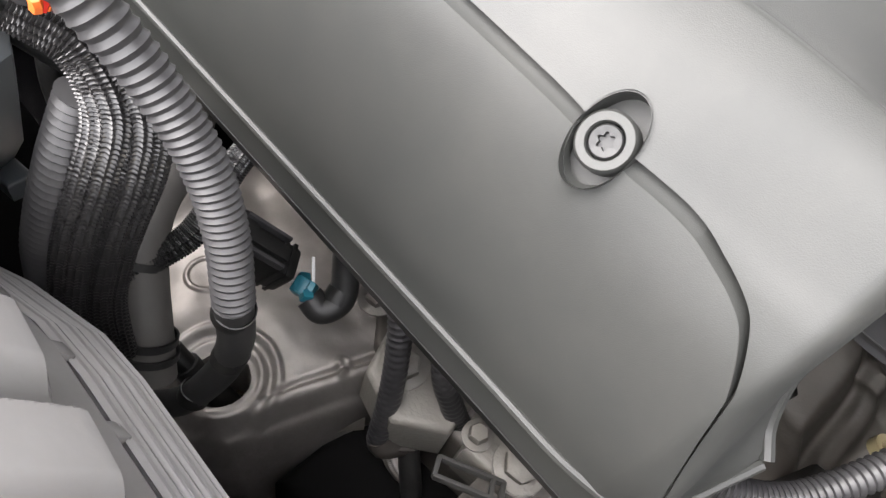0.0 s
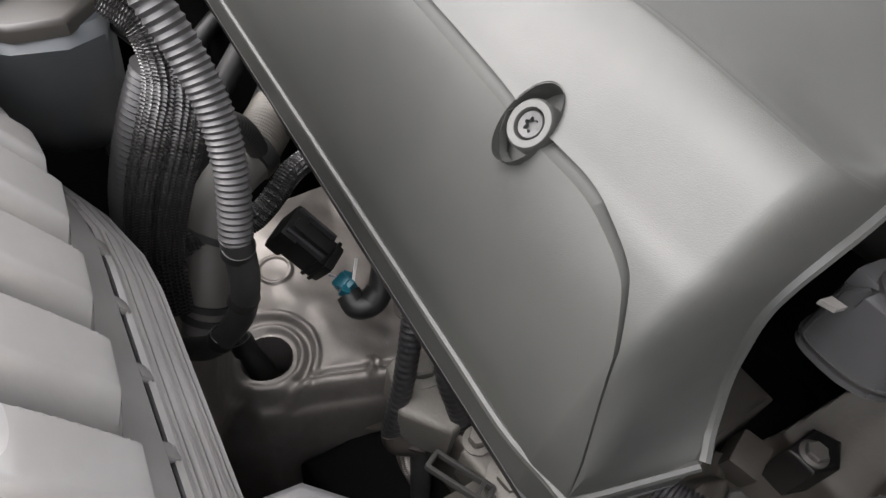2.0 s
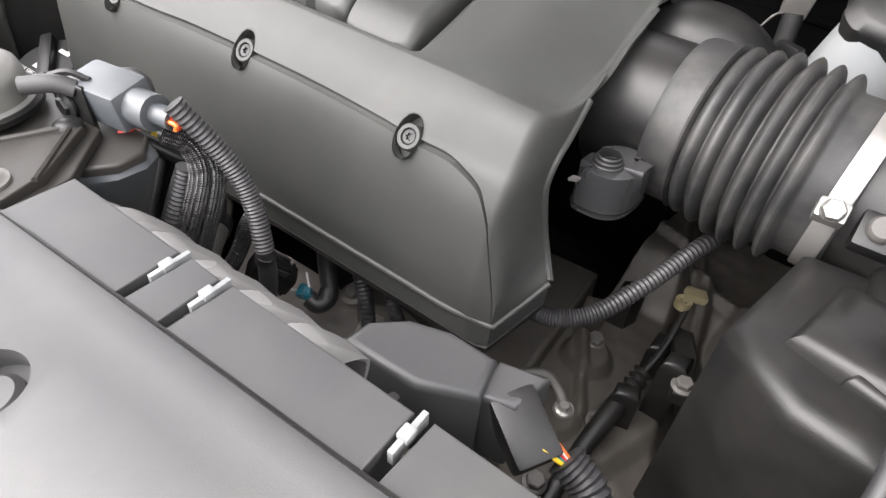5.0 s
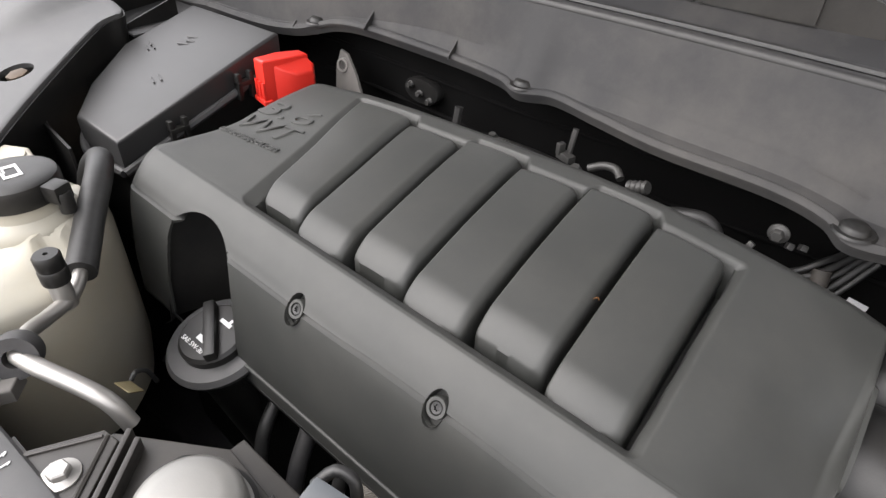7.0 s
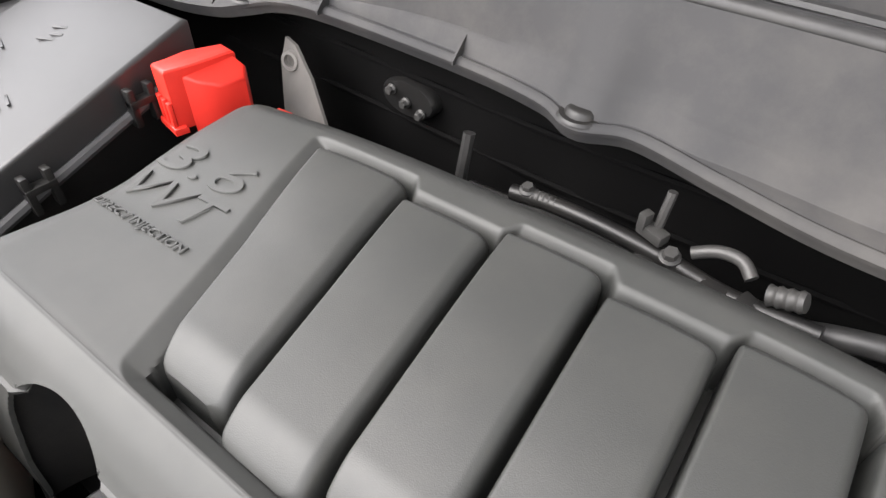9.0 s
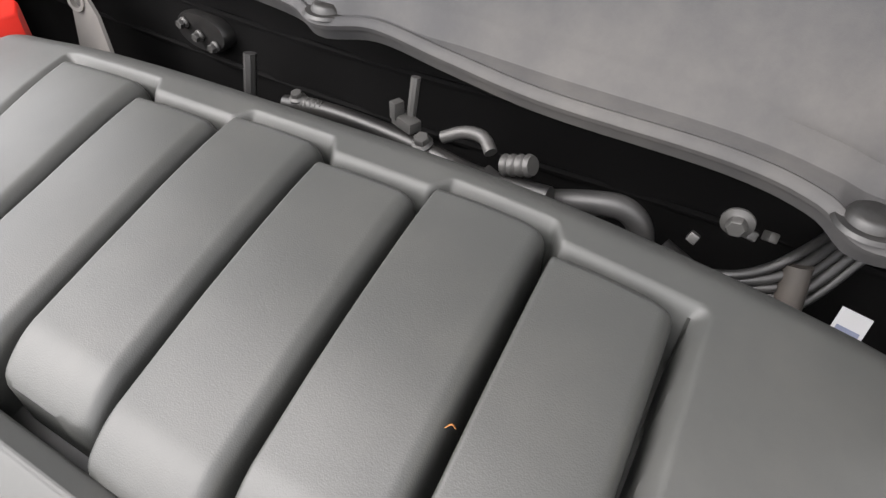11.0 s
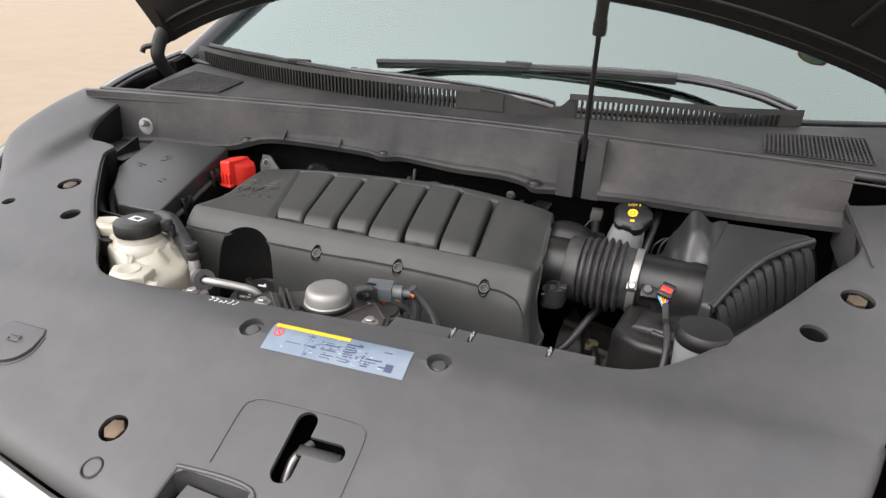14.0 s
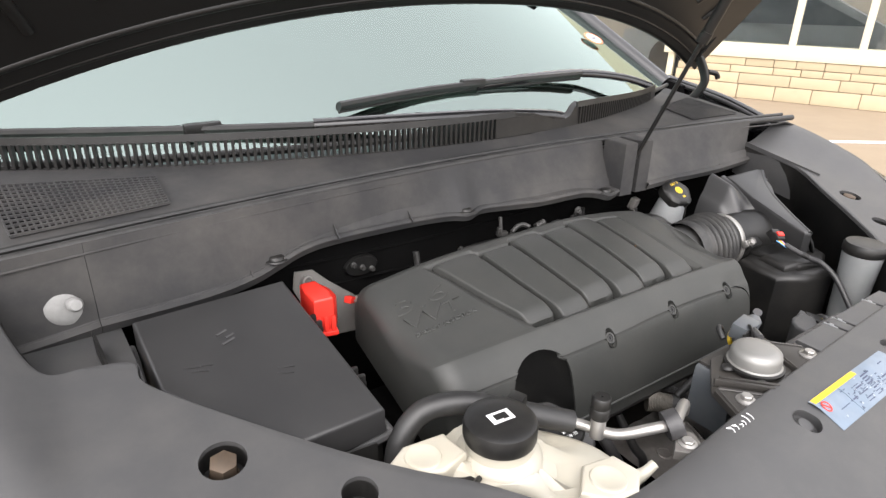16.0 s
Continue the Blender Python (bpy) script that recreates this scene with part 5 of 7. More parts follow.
# ---- hood: stamped underside, hinges ----
def hood_pt(u, s, lift):
    half = 0.875 - 0.07 * s * s
    v0 = 0.205 * (1 - abs(u) ** 2.2)
    v1 = 1.12 - 0.22 * abs(u) ** 2.5
    v = v0 + (v1 - v0) * s
    crown = 0.03 * (1 - u * u)
    return Vector((-0.025 + u * half, HINGE_Y - v * math.cos(OPEN) - (lift - crown) * math.sin(OPEN), HINGE_Z + v * math.sin(OPEN) - (lift - crown) * math.cos(OPEN)))


part("rear_flange", tube([hood_pt(-0.97 + 1.94 * k / 30, 0.012, 0.018) for k in range(31)], 0.009, 10, 90), HOOD_IN, hood)
part("rear_bead", tube([hood_pt(-0.93 + 1.86 * k / 30, 0.07, 0.032) for k in range(31)], 0.006, 10, 90), HOOD_IN, hood)
part("edge_bead", tube([hood_pt(-0.95 + 1.9 * k / 30, 0.035, 0.032) for k in range(31)], 0.004, 10, 90), HOOD_IN, hood)
part("pressed_rim", tube([hood_pt(-0.80, 0.62, 0.032), hood_pt(-0.80, 0.30, 0.032), hood_pt(-0.74, 0.19, 0.032), hood_pt(-0.5, 0.15, 0.032), hood_pt(0.0, 0.13, 0.032), hood_pt(0.5, 0.15, 0.032), hood_pt(0.74, 0.19, 0.032), hood_pt(0.80, 0.30, 0.032), hood_pt(0.80, 0.62, 0.032)], 0.009, 10, 120), HOOD_IN, hood)
for side in (-1, 1):
    part("hinge_pad", tube([hood_pt(side * 0.93, 0.02 + 0.10 * k / 5, 0.032) for k in range(6)], [0.006, 0.013, 0.014, 0.010, 0.005], 12, 24, flat=0.5), HOOD_IN, hood)
for side in (-1, 1):
    hx0 = -0.03 + side * 0.845
    hg = part("hinge", tube([(hx0 - side * 0.010, 0.56, 1.10), (hx0 - side * 0.004, 0.53, 1.135), (hx0, 0.515, 1.17), (hx0 - side * 0.004, 0.525, 1.205), (hx0 - side * 0.02, 0.545, 1.25)], [0.014, 0.016, 0.017, 0.018, 0.018], 12, 30, flat=0.6), BLACK, hood, "black steel hinge arm")
    part("hook", tube([(hx0 + side * 0.004, 0.512, 1.195), (hx0 + side * 0.024, 0.500, 1.190), (hx0 + side * 0.032, 0.497, 1.178)], 0.007, 8, 16), BLACK, hg)
    # near-black box that paints the shade in the hinge gap
    part("well", box(min(hx0 - side * 0.08, hx0 + side * 0.075), max(hx0 - side * 0.08, hx0 + side * 0.075), 0.40, 0.80, 1.02, 1.045, 0.004), SHADE_BLACK, cowl)
    xi, xo = -0.02 + side * 0.765, -0.02 + side * 0.905
    part("end_apron", sheet([[(xi + (xo - xi) * k / 8, seal_y(xi) + 0.004 - 0.018 * (k / 8) ** 2 + d, 1.108 - 0.020 * k / 8 + h + 0.003 * math.sin(2.2 * k)) for k in range(9)] for d, h in ((-0.002, 0.0), (0.03, 0.001), (0.07, -0.002), (0.075, -0.03))], 0.003), COWL, cowl)

# pressed bars beside the hinges
for side in (-1, 1):
    for u, s0, s1 in ((0.66, 0.16, 0.34), (0.75, 0.14, 0.36), (0.84, 0.12, 0.40)):
        part("pressed_bar", tube([hood_pt(side * (u - 0.05), s0, 0.034), hood_pt(side * u, (s0 + s1) / 2, 0.036), hood_pt(side * (u + 0.02), s1, 0.034)], [0.007, 0.010, 0.008], 10, 24), HOOD_IN, hood)

# ---- behind the engine: studs, hook, lines ----
hook = thing("lifting_eye", (-0.42, 0.30, 0.90), "grey steel lifting eye behind the engine cover", "lifting eye")
hb = sheet([[(-0.462, 0.335, 1.0), (-0.438, 0.325, 1.002)], [(-0.468, 0.33, 0.975), (-0.415, 0.318, 0.98)], [(-0.455, 0.315, 0.94), (-0.375, 0.295, 0.95)], [(-0.44, 0.30, 0.90), (-0.36, 0.285, 0.90)]], 0.003)
part("plate", hb, BRACKET_GREY, hook)
part("eye", lathe([(0.006, -0.002), (0.009, -0.003), (0.009, 0.003), (0.006, 0.003)], Matrix.Translation((-0.447, 0.325, 0.985)) @ pose(0, 0, 0, 80, 0, 10), 20, True), STEEL, hook)
stud = thing("firewall_mount", (-0.337, 0.362, 0.95), "dark round mount with three studs on the firewall", "mount")
stm = Matrix.Translation((-0.337, 0.362, 0.97)) @ pose(0, 0, 0, 90, 0, 0)
part("flange", lathe([(0, 0.004), (0.020, 0.004), (0.022, 0.0), (0.022, -0.02)], stm @ Matrix.Diagonal((1.4, 0.8, 1, 1)), 28), BLACK, stud)
for dx, dz in ((-0.016, 0.006), (0.0, -0.002), (0.017, -0.008)):
    part("stud", hexbolt((-0.337 + dx, 0.357, 0.97 + dz), (0, -1, 0), 0.0035, 0.005, 0.006), BOLT_GREY, stud)
panel_fw = thing("firewall_pad", (-0.2, 0.375, 0.8), "moulded sound pad on the firewall, near black for shade", "sound pad")
# pad and beads are coloured as the shade behind the engine
part("pad", sheet([[(x, 0.374 - 0.006 * math.sin(x * 31) ** 2, z) for x in [-0.62 + 1.2 * k / 60 for k in range(61)]] for z in (0.62, 0.8, 0.9, 0.96, 1.0, 1.035)], 0.004), SHADE_BLACK, panel_fw)
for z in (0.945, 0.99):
    part("pad_bead", tube([(x, 0.3665, z + 0.004 * math.sin(x * 9)) for x in [-0.6 + 0.05 * k for k in range(24)]], 0.003, 6, 80), SHADE_BLACK, panel_fw)
lines = thing("fuel_lines", (0.03, 0.29, 0.9), "dark fuel and vacuum lines behind the cover", "fuel line")
part("pipe", tube([(-0.25, 0.335, 0.93), (-0.13, 0.325, 0.945), (-0.02, 0.315, 0.955), (0.05, 0.31, 0.95), (0.12, 0.30, 0.93)], 0.0055, 8), BLACK, lines)
part("coupling", tube([(0.055, 0.306, 0.956), (0.085, 0.300, 0.944)], 0.008, 12, ridge=0.0015, pitch=0.004), BLACK, lines)
part("coupling", tube([(0.085, 0.312, 0.955), (0.105, 0.308, 0.948)], 0.0075, 12), BLACK, lines)
part("upright", tube([(-0.086, 0.302, 0.985), (-0.085, 0.309, 1.02)], 0.0032, 8), BOLT_GREY, lines)
part("upright_foot", add(box(-0.010, 0.010, -0.005, 0.005, -0.004, 0.004, 0.0015, pose(-0.087, 0.300, 0.992, 0, 0, -20)), box(-0.003, 0.003, -0.004, 0.004, 0.0, 0.012, 0.001, pose(-0.094, 0.300, 0.993, 0, 0, -20))), BOLT_GREY, lines)
part("upright", tube([(-0.250, 0.318, 0.935), (-0.250, 0.330, 0.985)], 0.0052, 8), RUBBER, lines)
part("rail", tube([(-0.19, 0.300, 0.974), (-0.157, 0.300, 0.979), (-0.115, 0.298, 0.981), (-0.072, 0.296, 0.979), (-0.03, 0.291, 0.977), (0.02, 0.285, 0.985)], 0.0062, 10), BLACK, lines)
part("rail_end", tube([(-0.172, 0.300, 0.979), (-0.155, 0.300, 0.980)], 0.0058, 12, None, 0.001, 0.004), BOLT_GREY, lines, "dull grey rail end")
part("bolt", hexbolt((-0.178, 0.300, 0.981), (0, -0.2, 1), 0.004, 0.006, 0.005), BOLT_GREY, lines)
part("bolt", hexbolt((-0.071, 0.294, 0.984), (0, -0.3, 1), 0.0048, 0.007, 0.006), BOLT_GREY, lines)
part("silver_pipe", tube([(-0.061, 0.302, 0.988), (-0.047, 0.305, 0.995), (-0.033, 0.303, 0.997), (-0.024, 0.296, 0.993)], 0.0042, 10), BOLT_GREY, lines, "dull silver pipe")
part("band_clamp", tube([(-0.012, 0.292, 0.991), (0.006, 0.289, 0.999)], 0.0070, 14, None, 0.0012, 0.005), BOLT_GREY, lines)
for k in range(4):
    part("injector_clip", box(-0.008, 0.008, -0.007, 0.007, -0.008, 0.006, 0.002, pose(-0.085 + 0.022 * k, 0.287, 0.972 + 0.002 * k, 15, 10 * (k % 2), -18)), BLACK, lines)
part("nut", hexbolt((-0.02, 0.306, 0.955), (0, 0, 1), 0.006, 0.008, 0.008), STEEL, lines)
for k in range(7):
    x = -0.12 + 0.05 * k
    part("fitting", box(-0.012, 0.012, -0.008, 0.008, -0.006, 0.008, 0.002, pose(x, 0.30 - 0.01 * (k % 2), 0.925 - 0.004 * k, 0, 10 * (k % 3), 20 - 9 * k)), BLACK, lines)
part("vacuum_pipe", tube([(-0.03, 0.296, 0.952), (0.006, 0.300, 0.966), (0.042, 0.301, 0.979), (0.062, 0.304, 0.979), (0.074, 0.305, 0.962), (0.076, 0.305, 0.92)], 0.0075, 14, 50), RUBBER, lines)
for k in range(5):
    part("harness_tube", tube([(0.07, 0.312, 0.937 - 0.004 * k), (0.09 + 0.002 * k, 0.315 + 0.001 * k, 0.943 - 0.005 * k), (0.122, 0.315 + 0.002 * k, 0.949 - 0.006 * k), (0.142 + 0.003 * k, 0.324, 0.956 - 0.006 * k), (0.156 + 0.004 * k, 0.336, 0.966 - 0.008 * k), (0.17 + 0.006 * k, 0.36, 0.97)], 0.0030 + 0.0006 * (k % 2), 10, 50), RUBBER, lines)
part("stub", tube([(0.166, 0.318, 0.90), (0.163, 0.322, 0.93), (0.158, 0.334, 0.960)], 0.0085, 14), BRACKET_DARK, lines, "dusty brown hose stub")
for x, y, z in ((0.100, 0.318, 0.966), (0.128, 0.33, 0.972), (0.138, 0.33, 0.975), (0.148, 0.312, 0.944)):
    part("clip", box(-0.004, 0.004, -0.003, 0.003, -0.003, 0.003, 0.001, pose(x, y, z, 20, 400 * z, 900 * x)), BOLT_GREY, lines)
clipr = thing("firewall_clip", (0.115, 0.315, 0.99), "small steel clip nut below the cowl lip", "fastener")
part("nut", hexbolt((0.118, 0.31, 0.992), (0, -1, 0), 0.005, 0.009, 0.007), BOLT_GREY, clipr)
tagg = thing("paper_tag", (0.30, 0.315, 0.95), "small white barcode tag behind the pipe", "tag")
part("sheet", box(-0.008, 0.008, -0.0005, 0.0005, -0.010, 0.010, 0, pose(0.192, 0.312, 0.946, -40, 0, -12)), PAPER, tagg)
part("print_bar", box(-0.006, 0.006, -0.0009, -0.0006, -0.006, 0.0, 0, pose(0.192, 0.312, 0.946, -40, 0, -12)), INK, tagg)

# pale rolled edge of the cowl lip, and a white oval with an orange rim on the glass
part("lip_edge", tube([(x, y - 0.001, z + 0.0005) for x, y, z in LIP[3:]], 0.0045, 8, 160, flat=0.8), COWL, cowl)
glass_oval = thing("windscreen_oval", (0.70, 0.83, 1.26), "small white oval with an orange rim on the glass", "sticker")
gm = Matrix.Translation((0.70, 0.822, 1.2605)) @ pose(0, 0, 0, 28, 0, 14)
part("disc", lathe([(0, 0.0016), (0.030, 0.0016), (0.030, 0.001)], gm @ Matrix.Diagonal((0.95, 0.8, 1, 1)), 32), WHITE, glass_oval)
part("rim", lathe([(0.030, 0.0017), (0.037, 0.0017), (0.037, 0.001), (0.030, 0.001)], gm @ Matrix.Diagonal((0.95, 0.8, 1, 1)), 32, True), ORANGE, glass_oval)
part("print_bar", box(-0.012, 0.012, -0.004, 0.004, 0.0018, 0.0024, 0, gm), INK, glass_oval)
frit = [(x, y - 0.001, z + 0.0035) for x, y, z in glass_rows()[0]]
part("edge_seal", tube(frit, 0.006, 8, 90), RUBBER, windscreen, "black rubber edge seal")

# ---- brake cap details, elbow seat ----
part("print", box(-0.004, 0.004, -0.0025, 0.0025, 1.0118, 1.0126, 0, bcm @ Matrix.Translation((0, -0.019, 0))), YELLOW, bcap)
part("outlet", tube([bwm @ Vector((0, 0, -0.098)), (0.340, 0.272, 0.885), (0.340, 0.275, 0.85)], 0.011, 14), BLACK, brake)

# ---- intake sensor on the outlet pipe ----
maf = thing("air_flow_sensor", (0.40, 0.06, 0.95), "black air flow sensor with a red locking tab", "sensor")
mb = Matrix.Translation((0.421, 0.072, 0.968)) @ pose(0, 0, 0, 35, 10, -15)
part("housing", box(-0.0105, 0.0105, -0.013, -0.002, -0.012, 0.004, 0.003, mb), BLACK, maf)
part("plug", box(-0.0110, 0.0110, -0.028, -0.012, -0.010, 0.007, 0.003, mb), BLACK, maf)
part("lock_tab", box(-0.0085, 0.0085, -0.0225, -0.013, 0.006, 0.0100, 0.0015, mb), RED, maf, "bright red locking tab")
part("screw", lathe([(0, 0.006), (0.006, 0.006), (0.0075, 0.004), (0.0075, 0)], Matrix.Translation((0.3914, 0.0930, 0.9400)) @ pose(0, 0, 0, 38, 0, 0), 20), BRACKET_GREY, maf, "grey screw head")
part("screw_seat", box(-0.011, 0.030, -0.012, 0.010, -0.014, 0.0005, 0.003, Matrix.Translation((0.3914, 0.0930, 0.9400)) @ pose(0, 0, 0, 38, 0, 0)), BLACK, maf)
for k, (c, lab) in enumerate(((BLUE_W, "blue wire"), (YELLOW, "yellow wire"), (ORANGE, "orange wire"), (YELLOW, "yellow wire"), (PURPLE, "purple wire"))):
    a = mb @ Vector((-0.008 + 0.004 * k, -0.0275, -0.001))
    part("wire", tube([a, a + Vector((0.0008 * (2 - k), -0.004, -0.002)), Vector((0.4165 + 0.0005 * k, 0.034, 0.940))], 0.0013, 6, 12), c, maf, lab)
part("loom", tube([(0.417, 0.040, 0.946), (0.4175, 0.026, 0.942), (0.418, 0.010, 0.938), (0.420, -0.012, 0.934), (0.421, -0.031, 0.931), (0.420, -0.06, 0.912), (0.41, -0.10, 0.87)], 0.0050, 12, 70), LOOM, maf)
part("tape", tube([(0.4183, 0.006, 0.9375), (0.4195, -0.006, 0.9352)], 0.0055, 12), BLACK, maf)

# ---- air box: mouldings ----
part("box_step", prism([(0.372, 0.012), (0.448, -0.014), (0.455, 0.055), (0.388, 0.07)], 0.895, lambda x, y: 0.924 - 0.10 * (0.41 - x), 0.014), BLACK, airbox)
for k in range(4):
    part("box_rib", box(-0.0015, 0.0015, -0.004, 0.0, 0.74, 0.90, 0.001, pose(0.375 + 0.022 * k, -0.001 - 0.0075 * k, 0, 0, 0, -18)), BLACK, airbox)

# ---- under the arch: sensor, corrugated hose, cable, gearbox ----
maps = thing("pressure_sensor", (0.25, 0.085, 0.88), "glossy black sensor below the intake pipe", "sensor")
part("body", prism([(0.247 + 0.018 * math.copysign(abs(math.cos(a)) ** 0.7, math.cos(a)) + 0.006 * math.sin(a), 0.088 + 0.022 * math.copysign(abs(math.sin(a)) ** 0.7, math.sin(a))) for a in [2 * math.pi * k / 40 for k in range(40)]], 0.890, 0.922, 0.013), GLOSS_GREY, maps)
part("parting_line", prism([(0.247 + 0.0186 * math.copysign(abs(math.cos(a)) ** 0.7, math.cos(a)) + 0.006 * math.sin(a), 0.088 + 0.0226 * math.copysign(abs(math.sin(a)) ** 0.7, math.sin(a))) for a in [2 * math.pi * k / 40 for k in range(40)]], 0.8935, 0.8950, 0.0004), BLACK, maps)
for k in range(4):
    part("ring", lathe([(0.0115 - 0.0012 * k, 0), (0.0115 - 0.0012 * k, 0.0018), (0.0105 - 0.0012 * k, 0.0026)], Matrix.Translation((0.243, 0.082, 0.919 + 0.0026 * k)), 28), RUBBER, maps)
part("tab", prism([(0.229, 0.056), (0.234, 0.058), (0.235, 0.062), (0.230, 0.061)], 0.9170, 0.919), BRACKET_GREY, maps, "bright metal tab")
hose_c = thing("corrugated_hose", (0.25, 0.036, 0.82), "black corrugated wiring hose below the engine cover", "wiring hose")
part("conduit", tube([(0.205, 0.045, 0.805), (0.228, 0.036, 0.815), (0.25, 0.036, 0.82), (0.272, 0.055, 0.824), (0.292, 0.095, 0.836), (0.31, 0.14, 0.849), (0.335, 0.20, 0.855)], 0.0068, 16, None, 0.0010, 0.0030), LOOM, hose_c)
part("taped_end", tube([(0.196, 0.050, 0.800), (0.207, 0.044, 0.806), (0.214, 0.041, 0.809)], 0.0072, 14), BLACK, hose_c, "taped hose end")
part("collar", tube([(0.327, 0.181, 0.854), (0.333, 0.195, 0.855)], 0.0082, 16), RUBBER, hose_c)
gear = thing("gearbox", (0.3, 0.1, 0.45), "dirty grey cast gearbox housing deep in the bay", "gearbox")
n = 250
rows = []
for j in range(n + 1):
    y = -0.13 + 0.52 * j / n
    row = []
    for k in range(n + 1):
        x = 0.18 + 0.36 * k / n
        z = 0.700 - 0.10 * (x - 0.26) + 0.004 * noise.noise((x * 14, y * 14, 0)) + 0.0015 * noise.noise((x * 60, y * 60, 3))
        z += 0.018 * smoothstep(0.238, 0.228, x + 0.25 * (y - 0.05)) + 0.007 * smoothstep(0.009, 0.001, abs((x - 0.285) + 0.5 * (y - 0.06)))
        z += 0.014 * smoothstep(0.026, 0.017, math.hypot(x - 0.262, y - 0.118)) + 0.010 * smoothstep(0.030, 0.012, abs(x - 0.31 - 0.35 * (y - 0.05)))
        z -= 0.035 * smoothstep(0.335, 0.36, x + 0.3 * (y - 0.1)) - 0.012 * smoothstep(0.014, 0.003, abs(x - 0.40 + 0.4 * (y - 0.05)))
        z += 0.05 * smoothstep(0.20, 0.25, y) + 0.010 * smoothstep(0.010, 0.002, abs(y - 0.255 + 0.2 * (x - 0.35))) + 0.006 * smoothstep(0.009, 0.001, abs(x - 0.45 + 0.3 * (y - 0.2)))
        # the open well beside the engine
        z -= 0.30 * smoothstep(0.150, 0.170, y) * (1 - smoothstep(0.232, 0.246, x - 0.15 * (y - 0.2)))
        row.append((x, y, z))
    rows.append(row)
part("casting", sheet(rows), ALU_DIRTY, gear)
for x, y in ((0.30, 0.055), (0.285, -0.02), (0.262, 0.13), (0.33, 0.12)):
    part("bolt", hexbolt((x, y, 0.712), (0.1, -0.1, 1), 0.0065, 0.0095, 0.008), BRACKET_GREY, gear)
part("lug", prism([(0.256, 0.170), (0.274, 0.172), (0.280, 0.190), (0.270, 0.206), (0.256, 0.198)], 0.69, 0.735, 0.004), BLACK, gear)
part("bolt", hexbolt((0.266, 0.181, 0.735), (0, -0.1, 1), 0.0058, 0.0085, 0.006), BRACKET_GREY, gear)
part("ledge", box(-0.010, 0.010, -0.013, 0.013, -0.012, 0.012, 0.003, pose(0.246, 0.158, 0.712, 8, 4, 20)), ALU_DIRTY, gear)
part("boss", prism([(0.305, 0.13), (0.328, 0.135), (0.324, 0.158), (0.306, 0.155)], 0.66, 0.74, 0.008), BLACK, gear)
part("boss", prism([(0.322, 0.093), (0.342, 0.096), (0.342, 0.116), (0.324, 0.112)], 0.66, 0.77, 0.008), BLACK, gear)
part("block", prism([(0.302, 0.064), (0.322, 0.070), (0.318, 0.084), (0.300, 0.078)], 0.67, 0.745, 0.006), BLACK, gear)
cable = thing("shift_cable", (0.31, 0.09, 0.70), "black shift cable with a rubber boot", "cable")
part("wire", tube([(0.318, 0.160, 0.775), (0.317, 0.125, 0.752), (0.311, 0.100, 0.734)], 0.0028, 8), BLACK, cable)
part("boot", tube([(0.312, 0.103, 0.737), (0.308, 0.080, 0.729)], 0.0085, 14, None, 0.0028, 0.006), BLACK, cable)
part("sleeve", tube([(0.309, 0.086, 0.731), (0.305, 0.056, 0.724), (0.300, 0.010, 0.712), (0.298, -0.03, 0.70)], [0.0075, 0.0085, 0.007, 0.007], 14), BLACK, cable)
part("end_fitting", add(box(-0.009, 0.009, -0.006, 0.006, -0.004, 0.004, 0.002, pose(0.320, 0.168, 0.780, 0, 15, 30)), lathe([(0.003, 0), (0.007, 0.001), (0.007, -0.006), (0.003, -0.006)], Matrix.Translation((0.314, 0.158, 0.778)), 16, True)), YELLOW_DULL, cable, "dull yellow cable end")
part("lever", prism([(0.312, 0.150), (0.332, 0.152), (0.345, 0.125), (0.350, 0.085), (0.338, 0.082), (0.330, 0.12)], 0.745, 0.757, 0.003), BLACK, cable)
part("nut", hexbolt((0.343, 0.092, 0.757), (0, 0, 1), 0.006, 0.009, 0.007), BRACKET_GREY, cable)
# ---- radiator tank and shroud strip behind the panel ----
rad = thing("radiator_tank", (0.1, -0.13, 0.85), "dusty pale grey radiator end tank with moulded ribs", "radiator")
nx, ny = 460, 80


def end_bend(x):
    """The tank's end bends back towards the panel."""
    return 0.030 * max(0, (0.095 - x) / 0.095) ** 1.6


rows = []
for j in range(ny + 1):
    y = -0.190 + 0.0655 * j / ny
    side = max(0.0, y + 0.156)
    z0 = 0.934 + 0.10 * (min(y, -0.156) + 0.175) - 1.10 * side - 10 * side * side
    amp = 0.0155 * smoothstep(-0.186, -0.181, y) * (1 - smoothstep(-0.1345, -0.1315, y))
    row = []
    for k in range(nx + 1):
        x = 0.226 * k / nx
        ph = (x / 0.0290 + 20 * (min(y, -0.156) + 0.156) - 13 * side) % 1.0
        ridge = smoothstep(0.0, 0.06, ph) * (1 - 0.25 * ph) * (1 - smoothstep(0.50, 0.98, ph))
        row.append((x, y + 0.55 * amp * ridge * smoothstep(-0.165, -0.150, y) - end_bend(x), z0 + amp * ridge - 0.5 * end_bend(x) + 0.0004 * noise.noise((x * 70, y * 70, 4))))
    rows.append(row)
part("tank", sheet(rows, 0.002), TANK_GREY, rad)
rows = []
for k in range(97):
    s = k / 96
    w = 0.0010 * math.cos(2 * math.pi * 9 * s)
    rows.append([(x, -0.1245 + 0.0115 * s + 0.9 * w - end_bend(x), 0.8865 - 0.022 * s + 0.45 * w - 0.5 * end_bend(x)) for x in (-0.01, 0.02, 0.05, 0.08, 0.1, 0.15, 0.227)])
